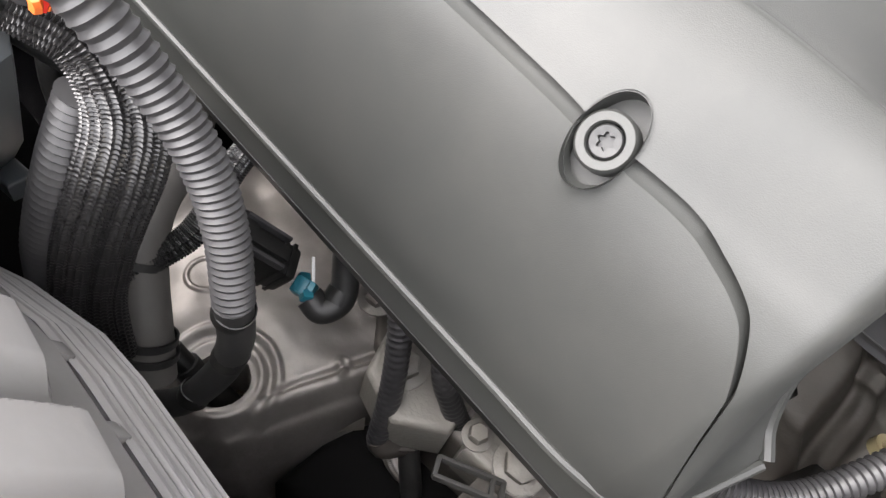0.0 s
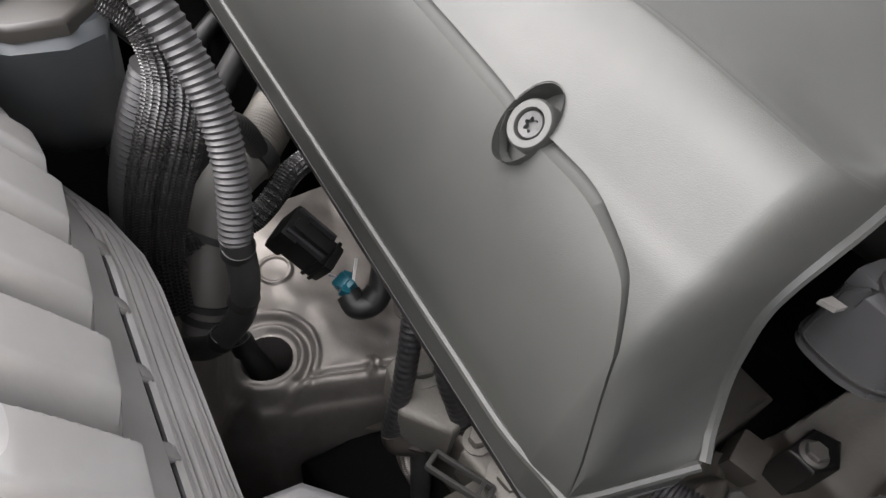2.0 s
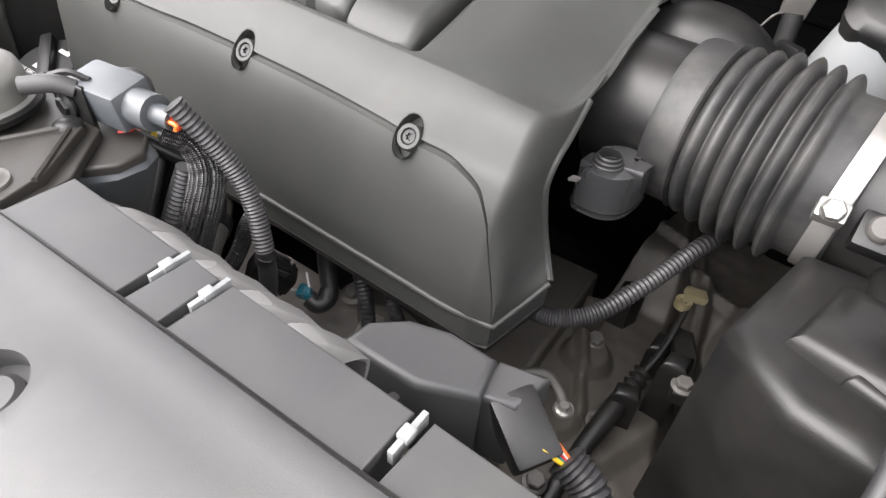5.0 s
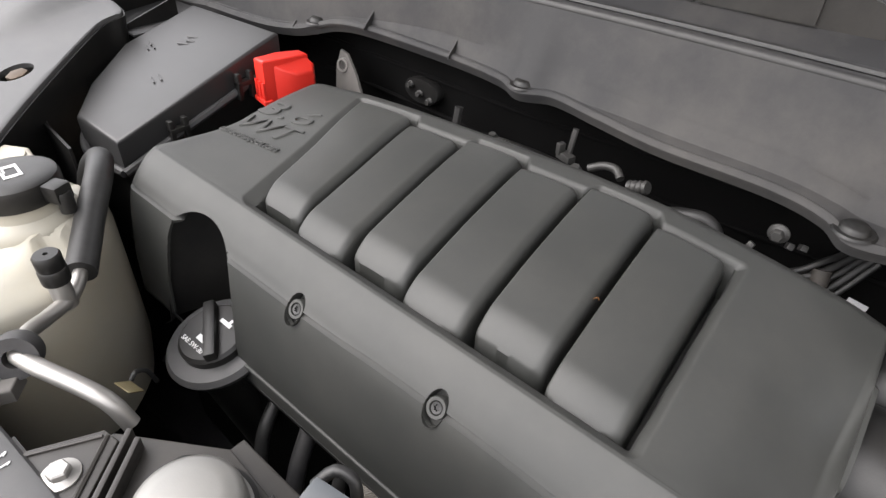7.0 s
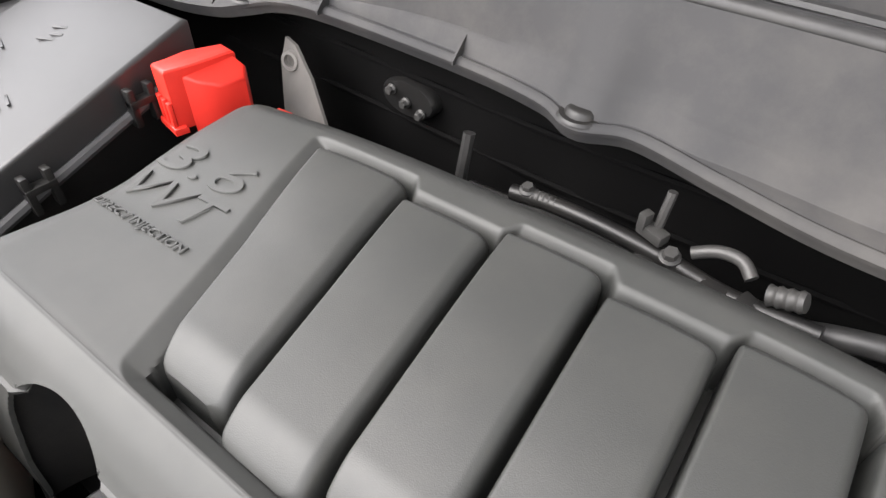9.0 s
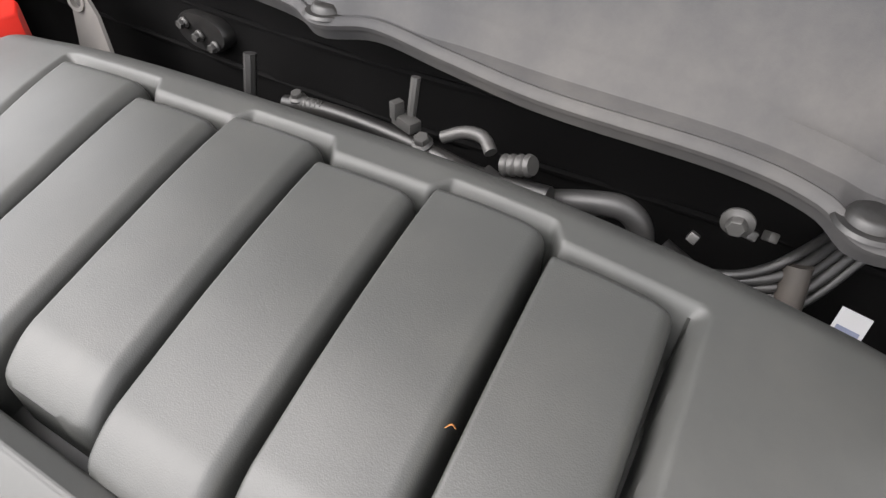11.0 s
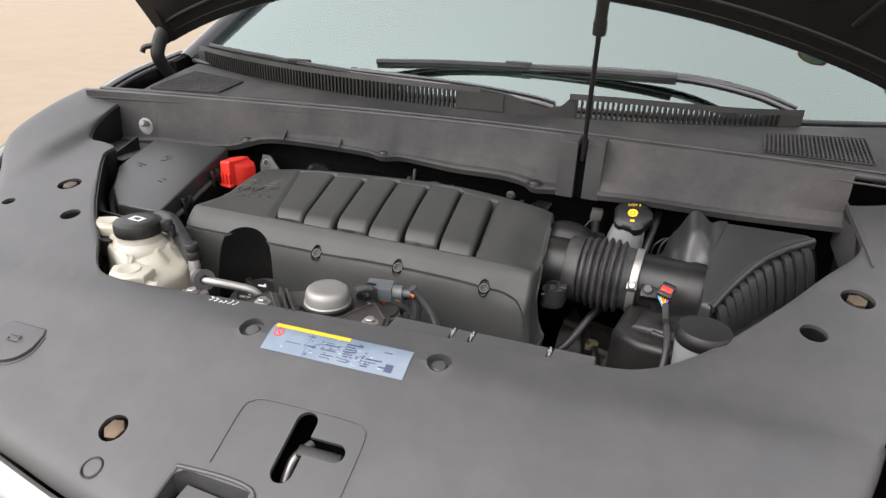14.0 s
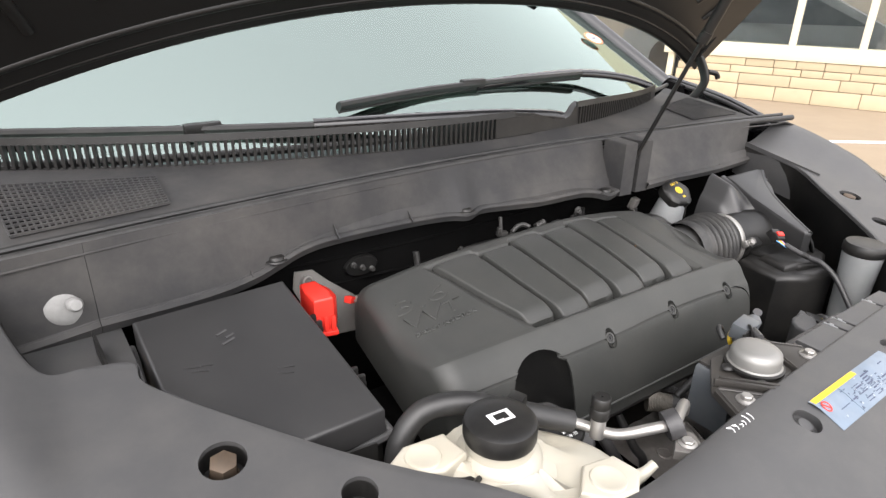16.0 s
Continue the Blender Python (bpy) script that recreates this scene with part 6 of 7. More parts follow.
rows.append([(x, -0.1135 - end_bend(x), 0.80) for x in (-0.01, 0.02, 0.05, 0.08, 0.1, 0.15, 0.227)])
part("crimp_band", sheet(rows, 0.001), TANK_GREY, rad)
for k in range(7):
    x = 0.012 + 0.0265 * k
    part("crimp_tab", box(-0.003, 0.003, -0.0012, 0.0012, -0.003, 0.003, 0.001, pose(x, -0.1242 - end_bend(x), 0.8875 - 0.5 * end_bend(x), 25, 0, 8)), TANK_GREY, rad)
part("end", box(0.226, 0.234, -0.186, -0.112, 0.78, 0.885, 0.005), PANEL, rad)
shroud = thing("fan_shroud_strip", (0.19, -0.165, 0.93), "dark grey shroud strip with slots and pale clips", "shroud")
for x0, x1 in ((0.058, 0.142), (0.147, 0.168), (0.173, 0.270), (0.276, 0.330)):
    part("flap", prism([(x0, -0.190), (x1, -0.190), (x1, -0.153), (x0 + 0.002, -0.152)], 0.949, 0.9545, 0.001), PANEL, shroud)
for x in (0.1445, 0.1705, 0.273):
    part("slot_clip", box(x - 0.0013, x + 0.0013, -0.170, -0.150, 0.947, 0.9545, 0.0006), CLEAR_TANK, shroud, "pale plastic clip")
    part("slot_tab", box(x - 0.0026, x + 0.0026, -0.164, -0.158, 0.952, 0.9560, 0.001), CLEAR_TANK, shroud)
part("end_lobe", prism([(0.318, -0.19), (0.345, -0.188), (0.35, -0.165), (0.318, -0.15)], 0.925, 0.947, 0.003), PANEL, shroud)
part("end_clip", box(0.322, 0.328, -0.178, -0.168, 0.946, 0.952, 0.001), ORANGE, shroud, "orange clip")
guard = thing("belt_guard", (0.22, -0.06, 0.8), "dark grey plastic guard in front of the engine", "guard")
part("plate", prism([(0.197, -0.116), (0.199, -0.098), (0.214, -0.083), (0.235, -0.075), (0.262, -0.074), (0.268, -0.098), (0.240, -0.113)], 0.84, lambda x, y: 0.902 - 0.08 * (x - 0.2), 0.005), PANEL, guard)
part("side", prism([(0.255, -0.098), (0.283, -0.090), (0.288, -0.064), (0.262, -0.070)], 0.84, 0.892, 0.004), PANEL, guard)
conn = thing("harness_connector", (0.29, -0.075, 0.83), "black harness connector with coloured wires", "connector")
part("housing", box(-0.018, 0.018, -0.012, 0.012, -0.012, 0.012, 0.003, pose(0.288, -0.088, 0.876, 10, 20, -30)), BLACK, conn)
for k, (c, lab) in enumerate(((ORANGE, "orange wire"), (WHITE, "white wire"), (RED, "red wire"), (TEAL, "green wire"), (YELLOW, "yellow wire"))):
    part("wire", tube([(0.296 + 0.0006 * k, -0.086 - 0.002 * k, 0.880), (0.303, -0.087 - 0.002 * k, 0.882), (0.313, -0.088 - 0.001 * k, 0.876)], 0.0014, 6, 10), c, conn, lab)
part("loom", tube([(0.312, -0.089, 0.876), (0.328, -0.092, 0.868), (0.345, -0.105, 0.85), (0.355, -0.13, 0.82)], 0.010, 12, None, 0.0015, 0.005), LOOM, conn)
part("eyelet", lathe([(0.004, 0), (0.008, 0.001), (0.008, -0.002), (0.004, -0.002)], Matrix.Translation((0.278, 0.026, 0.745)), 20, True), STEEL, conn)
part("eyelet_bolt", hexbolt((0.278, 0.026, 0.745), (0, -0.1, 1), 0.004, 0.0065, 0.006), STEEL, conn)
part("ground_lead", tube([(0.232, -0.045, 0.745), (0.230, -0.018, 0.746), (0.228, 0.004, 0.748), (0.236, 0.030, 0.748), (0.253, 0.042, 0.750), (0.268, 0.036, 0.749), (0.276, 0.029, 0.747)], 0.0042, 10, 50), BRACKET_GREY, conn)
part("lead_crimp", tube([(0.231, -0.040, 0.745), (0.230, -0.026, 0.746)], 0.0052, 10), CAP_TAN, conn)

# ---- front of the engine ----
shield = thing("heat_shield", (0.04, -0.04, 0.6), "stamped steel heat shield, dusty, with a ringed plug well", "heat shield")
WELL = (0.0455, -0.0675)
rows = []
n = 240
for j in range(n + 1):
    y = -0.115 + 0.15 * j / n
    row = []
    for k in range(n + 1):
        x = -0.075 + 0.20 * k / n
        # beyond the crease the sheet folds down towards the exhaust
        s = 0.943 * (x - 0.070) - 0.333 * (y + 0.051)
        z = 0.698 + 0.012 * math.cos((y + 0.03) * 14) - 0.06 * smoothstep(-0.082, -0.115, y) + 0.010 * smoothstep(0.0, 0.05, y)
        z += 0.006 * noise.noise((x * 22, y * 22, 1)) + 0.0010 * noise.noise((x * 75, y * 75, 5))
        z -= 0.0035 * math.exp(-(s / 0.0022) ** 2) * smoothstep(-0.062, -0.045, y) - 0.0045 * math.exp(-((s - 0.0075) / 0.004) ** 2)
        z -= 0.020 * smoothstep(0.0, 0.016, s) + 0.11 * smoothstep(0.014, 0.040, s)
        z += 0.006 * smoothstep(0.008, 0.002, math.hypot(x - 0.083, y + 0.012)) * (0.4 - noise.noise((x * 160, y * 160, 2)))
        d = math.hypot(x - WELL[0], y - WELL[1])
        z += 0.0026 * (0.5 - 0.5 * math.cos(min(1, max(0, (d - 0.0180) / 0.018)) * math.pi * 4))
        z -= 0.007 * smoothstep(0.046, 0.020, d) + 0.10 * smoothstep(0.0160, 0.0145, d)
        dd = math.hypot(x + 0.014, y + 0.039)
        z += 0.0016 * smoothstep(0.0135, 0.0115, dd) - 0.0012 * smoothstep(0.0105, 0.0095, dd)
        row.append((x, y, z))
    rows.append(row)
part("sheet", sheet(rows), ALU, shield)
part("torn_flap", sheet([[(0.086 + 0.021 * t, -0.043 + 0.034 * t, 0.672 - 0.003 * math.sin(9 * t)) for t in (0, 0.3, 0.6, 1)], [(0.090 + 0.021 * t, -0.046 + 0.034 * t, 0.664 - 0.002 * math.sin(7 * t)) for t in (0, 0.3, 0.6, 1)]], 0.001), CAP_TAN, shield, "brown torn insulation flap")
plug = thing("plug_lead", (0.05, -0.07, 0.62), "black sensor lead in the heat shield well", "sensor lead")
part("boot", tube([(0.050, -0.064, 0.650), (0.042, -0.072, 0.688), (0.032, -0.078, 0.708), (0.022, -0.082, 0.718)], [0.0095, 0.0085, 0.0062, 0.0075], 14), BLACK, plug)
part("collar", tube([(0.0345, -0.0768, 0.703), (0.0300, -0.0788, 0.711)], 0.0080, 14), BLACK, plug)
part("nut", hexbolt((0.049, -0.064, 0.655), (0, 0, 1), 0.0095, 0.0125, 0.008), RUST, plug)
head = thing("engine", (0.15, 0.0, 0.5), "cast aluminium engine front with bolted brackets", "engine")
part("casting", prism([(0.06, 0.035), (0.085, 0.01), (0.12, 0.0), (0.165, 0.005), (0.21, 0.012), (0.235, 0.04), (0.23, 0.2), (0.06, 0.2)], 0.55, lambda x, y: 0.722 + 0.015 * math.sin(x * 60) * 0.3, 0.006), ALU_DIRTY, head)
part("bracket", prism([(0.085, 0.022), (0.10, -0.012), (0.130, -0.020), (0.155, 0.0), (0.15, 0.03), (0.11, 0.04)], 0.70, 0.735, 0.005), ALU_PALE, head)
part("bracket", prism([(0.155, 0.02), (0.165, 0.0), (0.20, 0.005), (0.21, 0.035), (0.18, 0.05)], 0.70, 0.733, 0.005), ALU_PALE, head)
for x, y, r in ((0.112, 0.006, 0.008), (0.191, 0.016, 0.0085), (0.165, 0.010, 0.005), (0.070, 0.022, 0.007)):
    part("bolt", hexbolt((x, y, 0.735), (0, -0.15, 1), r, r * 1.7, 0.008), ALU_PALE, head)
part("spacer", lathe([(0.0165, 0.70), (0.0165, 0.720), (0.0150, 0.722), (0.0150, 0.733), (0.009, 0.734)], Matrix.Translation((0.191, 0.016, 0.0)), 28), ALU_PALE, head)
# the block's colour holds the shade below the brackets
part("lower_block", prism([(0.10, -0.07), (0.16, -0.06), (0.21, -0.03), (0.2, 0.05), (0.10, 0.05)], 0.50, 0.66, 0.01), SHADE_BLACK, head)
coil = thing("ignition_coil", (0.034, -0.028, 0.77), "black ignition coil connector with moulded ribs", "ignition coil")
cm = pose(0.034, -0.028, 0.776, 0, 0, 41) @ pose(0, 0, 0, 0, 36, 0)
part("body", box(-0.016, 0.014, -0.0095, 0.0095, -0.011, 0.009, 0.003, cm), BLACK, coil)
part("head", box(-0.024, -0.013, -0.012, 0.012, -0.011, 0.011, 0.0025, cm), BLACK, coil)
part("latch", box(-0.020, 0.006, -0.004, 0.004, 0.0085, 0.0125, 0.001, cm), BLACK, coil)
for dy in (-0.0085, 0.0085):
    part("guide_rib", box(-0.022, 0.004, dy - 0.001, dy + 0.001, 0.009, 0.0135, 0.0005, cm), LOOM, coil)
for dx in (0.004, 0.009):
    part("band", box(dx - 0.0012, dx + 0.0012, -0.0102, 0.0102, -0.0115, 0.0098, 0.0005, cm), BLACK, coil)
tealc = thing("teal_connector", (0.05, -0.014, 0.745), "small teal connector with pale ties", "connector")
part("body", add(box(-0.006, 0.006, -0.005, 0.005, -0.005, 0.005, 0.0015, pose(0.048, -0.0145, 0.752, 20, 0, 20)), box(-0.003, 0.003, -0.008, 0.008, -0.003, 0.003, 0.001, pose(0.0485, -0.0145, 0.754, 0, 25, 60))), TEAL, tealc)
part("latch", box(-0.0025, 0.0025, -0.004, 0.004, 0.004, 0.0065, 0.0006, pose(0.048, -0.0145, 0.752, 20, 0, 20)), TEAL, tealc)
for a, b in (((0.046, -0.0155, 0.755), (0.018, -0.036, 0.757)), ((0.050, -0.010, 0.755), (0.040, -0.003, 0.763)), ((0.052, -0.012, 0.752), (0.058, -0.013, 0.744))):
    part("tie_tail", tube([a, b], 0.0010, 6), WHITE, tealc)
part("lead", tube([(0.052, -0.014, 0.748), (0.061, -0.012, 0.744), (0.063, 0.0, 0.748), (0.052, 0.010, 0.765), (0.040, 0.022, 0.79)], 0.0078, 14, 40), RUBBER, tealc)
part("lead_tape", tube([(0.0625, -0.004, 0.746), (0.0605, 0.002, 0.7505)], 0.0083, 14), BLACK, tealc)

# ---- wiring in front of the engine ----
sl = thing("sensor_loom", (0.066, -0.08, 0.77), "grey corrugated loom running down from the sensor", "wiring loom")
part("conduit", tube([(0.061, -0.093, 0.970), (0.074, -0.083, 0.945), (0.0855, -0.0785, 0.925), (0.0945, -0.079, 0.905), (0.102, -0.083, 0.882)], 0.0062, 18, 160, 0.0007, 0.0040), LOOM, sl)
part("taped_end", tube([(0.1015, -0.083, 0.884), (0.098, -0.082, 0.852), (0.091, -0.086, 0.820), (0.081, -0.098, 0.792), (0.066, -0.109, 0.775), (0.045, -0.118, 0.757)], 0.0060, 14, 60), RUBBER, sl)
for q, d in (((0.1008, -0.0828, 0.876), (-0.1, 0.03, -1)), ((0.0955, -0.0833, 0.838), (-0.2, -0.1, -1)), ((0.0845, -0.0945, 0.800), (-0.3, -0.4, -1))):
    tm2 = Matrix.Translation(q) @ Vector((0, 0, 1)).rotation_difference(Vector(d).normalized()).to_matrix().to_4x4() @ pose(0, 0, 0, 12, 8, 0)
    part("tape_edge", lathe([(0.0059, -0.003), (0.0063, -0.0028), (0.0063, 0.0028), (0.0059, 0.003)], tm2, 20), BLACK, sl)
br = thing("braided_loom", (0.01, -0.085, 0.75), "bundle of dark woven wiring sleeves", "wiring loom")


def braid(points, r, strands=7, weave=96):
    """A woven sleeve: two sets of bulging strands wound in opposite senses."""
    n, segs = 560, 42
    path = spline(points, n)
    bm = bmesh.new()
    rings = []
    up = None
    for i, q in enumerate(path):
        t = (path[min(i + 1, n - 1)] - path[max(i - 1, 0)]).normalized()
        up = t.orthogonal().normalized() if up is None else (up - t * up.dot(t)).normalized()
        side = t.cross(up)
        ring = []
        for k in range(segs):
            a = 2 * math.pi * k / segs
            p = math.pi * weave * i / n
            w = math.cos(strands * a + p) * math.cos(strands * a - p)
            ring.append(bm.verts.new(q + (r + 0.0008 * w) * (math.cos(a) * up + math.sin(a) * side)))
        rings.append(ring)
    for a, b in zip(rings, rings[1:]):
        for k in range(segs):
            bm.faces.new((a[k], a[(k + 1) % segs], b[(k + 1) % segs], b[k]))
    return bm


for k, (u, v) in enumerate(((-0.0090, 0.0), (-0.0045, 0.0035), (0.0, -0.001), (0.0045, 0.003), (0.0090, 0.0))):
    # the sleeves lie side by side and fan out as they come down
    lane = [(0.050, -0.095, 0.948, 0.3), (0.060, -0.087, 0.942, 0.45), (0.064, -0.0845, 0.926, 0.65), (0.060, -0.0895, 0.903, 0.85), (0.052, -0.0965, 0.876, 0.92), (0.044, -0.1025, 0.848, 0.92), (0.037, -0.108, 0.815, 0.92), (0.034, -0.111, 0.77, 0.9)]
    part("sleeve", braid([(x + 0.42 * u * w + 0.5 * v * w, y + 0.9 * u * w - 0.3 * v * w, z + 0.5 * v) for x, y, z, w in lane], 0.0044), BRAID, br)
part("sleeve", braid([(0.010, -0.104, 0.784), (0.012, -0.091, 0.790), (0.013, -0.072, 0.790), (0.014, -0.056, 0.794), (0.012, -0.042, 0.804), (0.006, -0.028, 0.814), (-0.004, -0.010, 0.812), (-0.016, 0.012, 0.800)], 0.0064, 8, 84), BRAID, br)
part("split_conduit", tube([(0.052, -0.091, 0.925), (0.047, -0.098, 0.903), (0.039, -0.105, 0.876), (0.031, -0.111, 0.848), (0.026, -0.115, 0.815), (0.024, -0.117, 0.77)], [0.0055, 0.0070, 0.0078, 0.0080, 0.0080, 0.0080], 18, None, 0.0012, 0.0040), LOOM, br, "grey split corrugated conduit")
part("taped_branch", tube([(0.058, -0.086, 0.915), (0.044, -0.074, 0.893), (0.016, -0.054, 0.860), (-0.012, -0.040, 0.822)], 0.0062, 14, None, 0.0004, 0.004), RUBBER, br)
part("elbow", tube([(-0.020, -0.042, 0.808), (-0.010, -0.060, 0.804), (0.001, -0.074, 0.794), (0.013, -0.083, 0.778), (0.028, -0.091, 0.760), (0.040, -0.099, 0.740)], [0.0135, 0.0140, 0.0140, 0.0135, 0.0125, 0.0125], 20, 60), BRACKET_GREY, br, "dusty grey-brown elbow hose")
for q, d in (((0.0305, -0.0914, 0.760), (0.45, -0.3, -0.84)), ((0.034, -0.094, 0.753), (0.45, -0.3, -0.84)), ((0.007, -0.079, 0.787), (0.5, -0.5, -0.7))):
    tm2 = Matrix.Translation(q) @ Vector((0, 0, 1)).rotation_difference(Vector(d).normalized()).to_matrix().to_4x4() @ pose(0, 0, 0, 9, -6, 0)
    part("tape_edge", lathe([(0.0128, -0.002), (0.0140, -0.0018), (0.0140, 0.0018), (0.0128, 0.002)], tm2, 24), RUBBER, br)
part("ribbed_cap", tube([(-0.052, -0.014, 0.812), (-0.038, -0.026, 0.812), (-0.026, -0.038, 0.810)], 0.0152, 28, None, 0.0006, 0.0022), CAP_TAN, br, "dusty tan ribbed cap")
part("cap_collar", lathe([(0.0130, -0.006), (0.0158, -0.005), (0.0158, 0.005), (0.0130, 0.006)], Matrix.Translation((-0.022, -0.041, 0.809)) @ Vector((0, 0, 1)).rotation_difference(Vector((0.6, -0.8, -0.2)).normalized()).to_matrix().to_4x4(), 30), RUBBER, br)
part("lead", tube([(0.098, 0.002, 0.800), (0.111, -0.006, 0.775), (0.121, -0.014, 0.740), (0.127, -0.021, 0.702)], 0.0066, 14, None, 0.0006, 0.004), LOOM, br)
part("lead_boot", add(tube([(0.1265, -0.0205, 0.704), (0.131, -0.019, 0.697), (0.137, -0.009, 0.692)], [0.0072, 0.0082, 0.0070], 12), box(-0.010, 0.010, -0.007, 0.007, -0.006, 0.006, 0.002, pose(0.134, -0.012, 0.694, 0, 12, 52))), BRACKET_DARK, br)
part("lower_lead", tube([(0.138, -0.006, 0.694), (0.146, -0.009, 0.680), (0.158, -0.014, 0.66), (0.170, -0.020, 0.62)], 0.0068, 12, 30), RUBBER, br)
part("lead", tube([(0.126, 0.006, 0.790), (0.136, 0.002, 0.770), (0.145, 0.008, 0.742), (0.153, 0.013, 0.720), (0.170, 0.014, 0.70), (0.185, 0.015, 0.682)], [0.0056, 0.0060, 0.0066, 0.0075, 0.0070, 0.0070], 14, None, 0.0006, 0.004), LOOM, br)
part("shield_braid", braid([(0.131, -0.015, 0.690), (0.139, -0.014, 0.675), (0.149, -0.010, 0.658)], 0.0050, 5, 20), ALU, br, "frayed silver braid")
lm = pose(0.178, -0.010, 0.737, 0, -15, -62)
for dx in (-0.0055, 0.0055):
    part("lock_clip", box(dx - 0.0012, dx + 0.0012, -0.018, 0.018, -0.002, 0.002, 0.0008, lm), BOLT_GREY, br)
for dy in (-0.0175, 0.012, 0.0175):
    part("lock_clip", box(-0.006, 0.006, dy - 0.0013, dy + 0.0013, -0.002, 0.002, 0.0008, lm), BOLT_GREY, br)

# ---- sensor plug behind the horn ----
sens = thing("pressure_switch", (0.015, -0.10, 0.93), "slate blue sensor plug on a black bracket", "sensor plug")
sb = Matrix.Translation((0.016, -0.101, 0.961)) @ pose(0, 0, 0, 8, 0, 8)
part("body", box(-0.022, 0.018, -0.013, 0.013, -0.011, 0.012, 0.003, sb), SLATE, sens)
part("collar", tube([sb @ Vector((0.016, 0, 0)), sb @ Vector((0.032, 0, 0))], 0.0105, 16), SLATE, sens)
part("nose", tube([sb @ Vector((0.030, 0, 0)), sb @ Vector((0.043, 0.001, -0.001))], 0.0062, 14), SLATE, sens)
for k, c in enumerate((ORANGE, RED, ORANGE)):
    part("wire", tube([sb @ Vector((0.042, -0.002 + 0.002 * k, 0)), sb @ Vector((0.048, -0.002 + 0.002 * k, -0.001)), (0.062, -0.096 + 0.001 * k, 0.956)], 0.0014, 6, 8), c, sens, "orange wire")
part("bracket", prism([(-0.016, -0.1185), (0.016, -0.1165), (0.014, -0.1135), (-0.018, -0.1155)], 0.938, 0.972, 0.002), BLACK, sens)
part("stud", hexbolt((-0.002, -0.118, 0.957), (0, -1, 0), 0.005, 0.008, 0.004), BLACK, sens)
part("vent_hose", tube([(-0.016, -0.090, 0.950), (-0.010, -0.078, 0.958), (0.002, -0.074, 0.955), (0.008, -0.078, 0.94)], 0.004, 10), RUBBER, sens)
# horn bracket details
part("arm", prism([(-0.164, -0.196), (-0.100, -0.204), (-0.092, -0.196), (-0.128, -0.152), (-0.142, -0.154)], 0.949, 0.9545, 0.001), BRACKET_BLACK, bracket)
for dx in (-0.005, 0.005):
    part("web", box(-0.0018, 0.0018, -0.034, 0.034, 0.0, 0.011, 0.0006, pose(-0.100 + dx, -0.170, 0.949, 0, 0, 40)), BRACKET_BLACK, bracket)
part("arm", prism([(-0.016, -0.200), (0.056, -0.202), (0.046, -0.160), (0.020, -0.124), (0.010, -0.128), (-0.006, -0.165)], 0.949, 0.9545, 0.001), BRACKET_BLACK, bracket)
for p0, p1 in (((-0.012, -0.190), (0.016, -0.130)), ((0.016, -0.128), (0.048, -0.165)), ((-0.014, -0.196), (0.050, -0.199)), ((-0.160, -0.197), (-0.138, -0.157)), ((-0.136, -0.155), (-0.098, -0.198))):
    part("raised_edge", tube([(*p0, 0.9548), (*p1, 0.9548)], 0.0016, 6), BRACKET_BLACK, bracket)
for x, y in ((-0.082, -0.135), (0.012, -0.128), (-0.080, -0.180)):
    part("screw", lathe([(0, 0.004), (0.005, 0.004), (0.0075, 0.002), (0.008, 0)], Matrix.Translation((x, y, 0.953)), 18), BLACK, bracket)
part("plug", tube([(-0.010, -0.135, 0.972), (0.0, -0.122, 0.972), (0.006, -0.115, 0.968)], 0.005, 10), PANEL, horn, "grey horn terminal")
part("skirt", lathe([(0.0335, 0.952), (0.0365, 0.953), (0.0365, 0.956), (0.0335, 0.957)], hx, 48, True), BLACK, horn)
part("terminal_lead", tube([(-0.012, -0.128, 0.970), (0.0, -0.115, 0.976), (0.01, -0.108, 0.972)], 0.002, 6), BLACK, horn)
pump = thing("vacuum_canister", (-0.055, -0.115, 0.82), "grey-blue plastic canister below the horn bracket", "canister")
rows = []
for z, right, f in ((0.847, -0.010, 0.80), (0.850, -0.005, 0.92), (0.875, 0.014, 1.0), (0.905, 0.033, 1.0), (0.934, 0.050, 1.0), (0.938, 0.050, 0.96)):
    ring = [(-0.085, -0.150), (right - 0.030, -0.150), (right - 0.012, -0.142), (right - 0.002, -0.128), (right, -0.112), (right - 0.006, -0.100), (right - 0.020, -0.095), (-0.085, -0.095)]
    rows.append([(-0.03 + (x + 0.03) * f, -0.122 + (y + 0.122) * f, z) for x, y in ring])
bm = sheet(rows, closed=True)
bm.faces.new([v for v in bm.verts if abs(v.co.z - 0.847) < 1e-5])
bm.faces.new([v for v in bm.verts if abs(v.co.z - 0.938) < 1e-5])
part("body", bm, SLATE, pump)
part("lid", prism([(-0.080, -0.1495), (0.016, -0.149), (0.038, -0.140), (0.048, -0.126), (0.048, -0.110), (0.034, -0.098), (-0.080, -0.096)], 0.9375, 0.943, 0.002), BRACKET_BLACK, pump)
part("foot", prism([(-0.012, -0.112), (0.0, -0.110), (-0.001, -0.100), (-0.013, -0.102)], 0.842, 0.850, 0.002), SLATE, pump)

leadr = thing("red_lead", (-0.01, -0.11, 0.93), "red terminal lead with black sleeve", "cable")
part("terminal", tube([(0.018, -0.105, 0.942), (0.026, -0.099, 0.938)], 0.0042, 10), RED, leadr)
part("sleeve", tube([(0.025, -0.100, 0.938), (0.033, -0.092, 0.930), (0.045, -0.080, 0.918)], 0.0050, 10), BLACK, leadr)
ytie = thing("yellow_tie", (-0.03, -0.10, 0.93), "yellow cable tie loop", "cable tie")
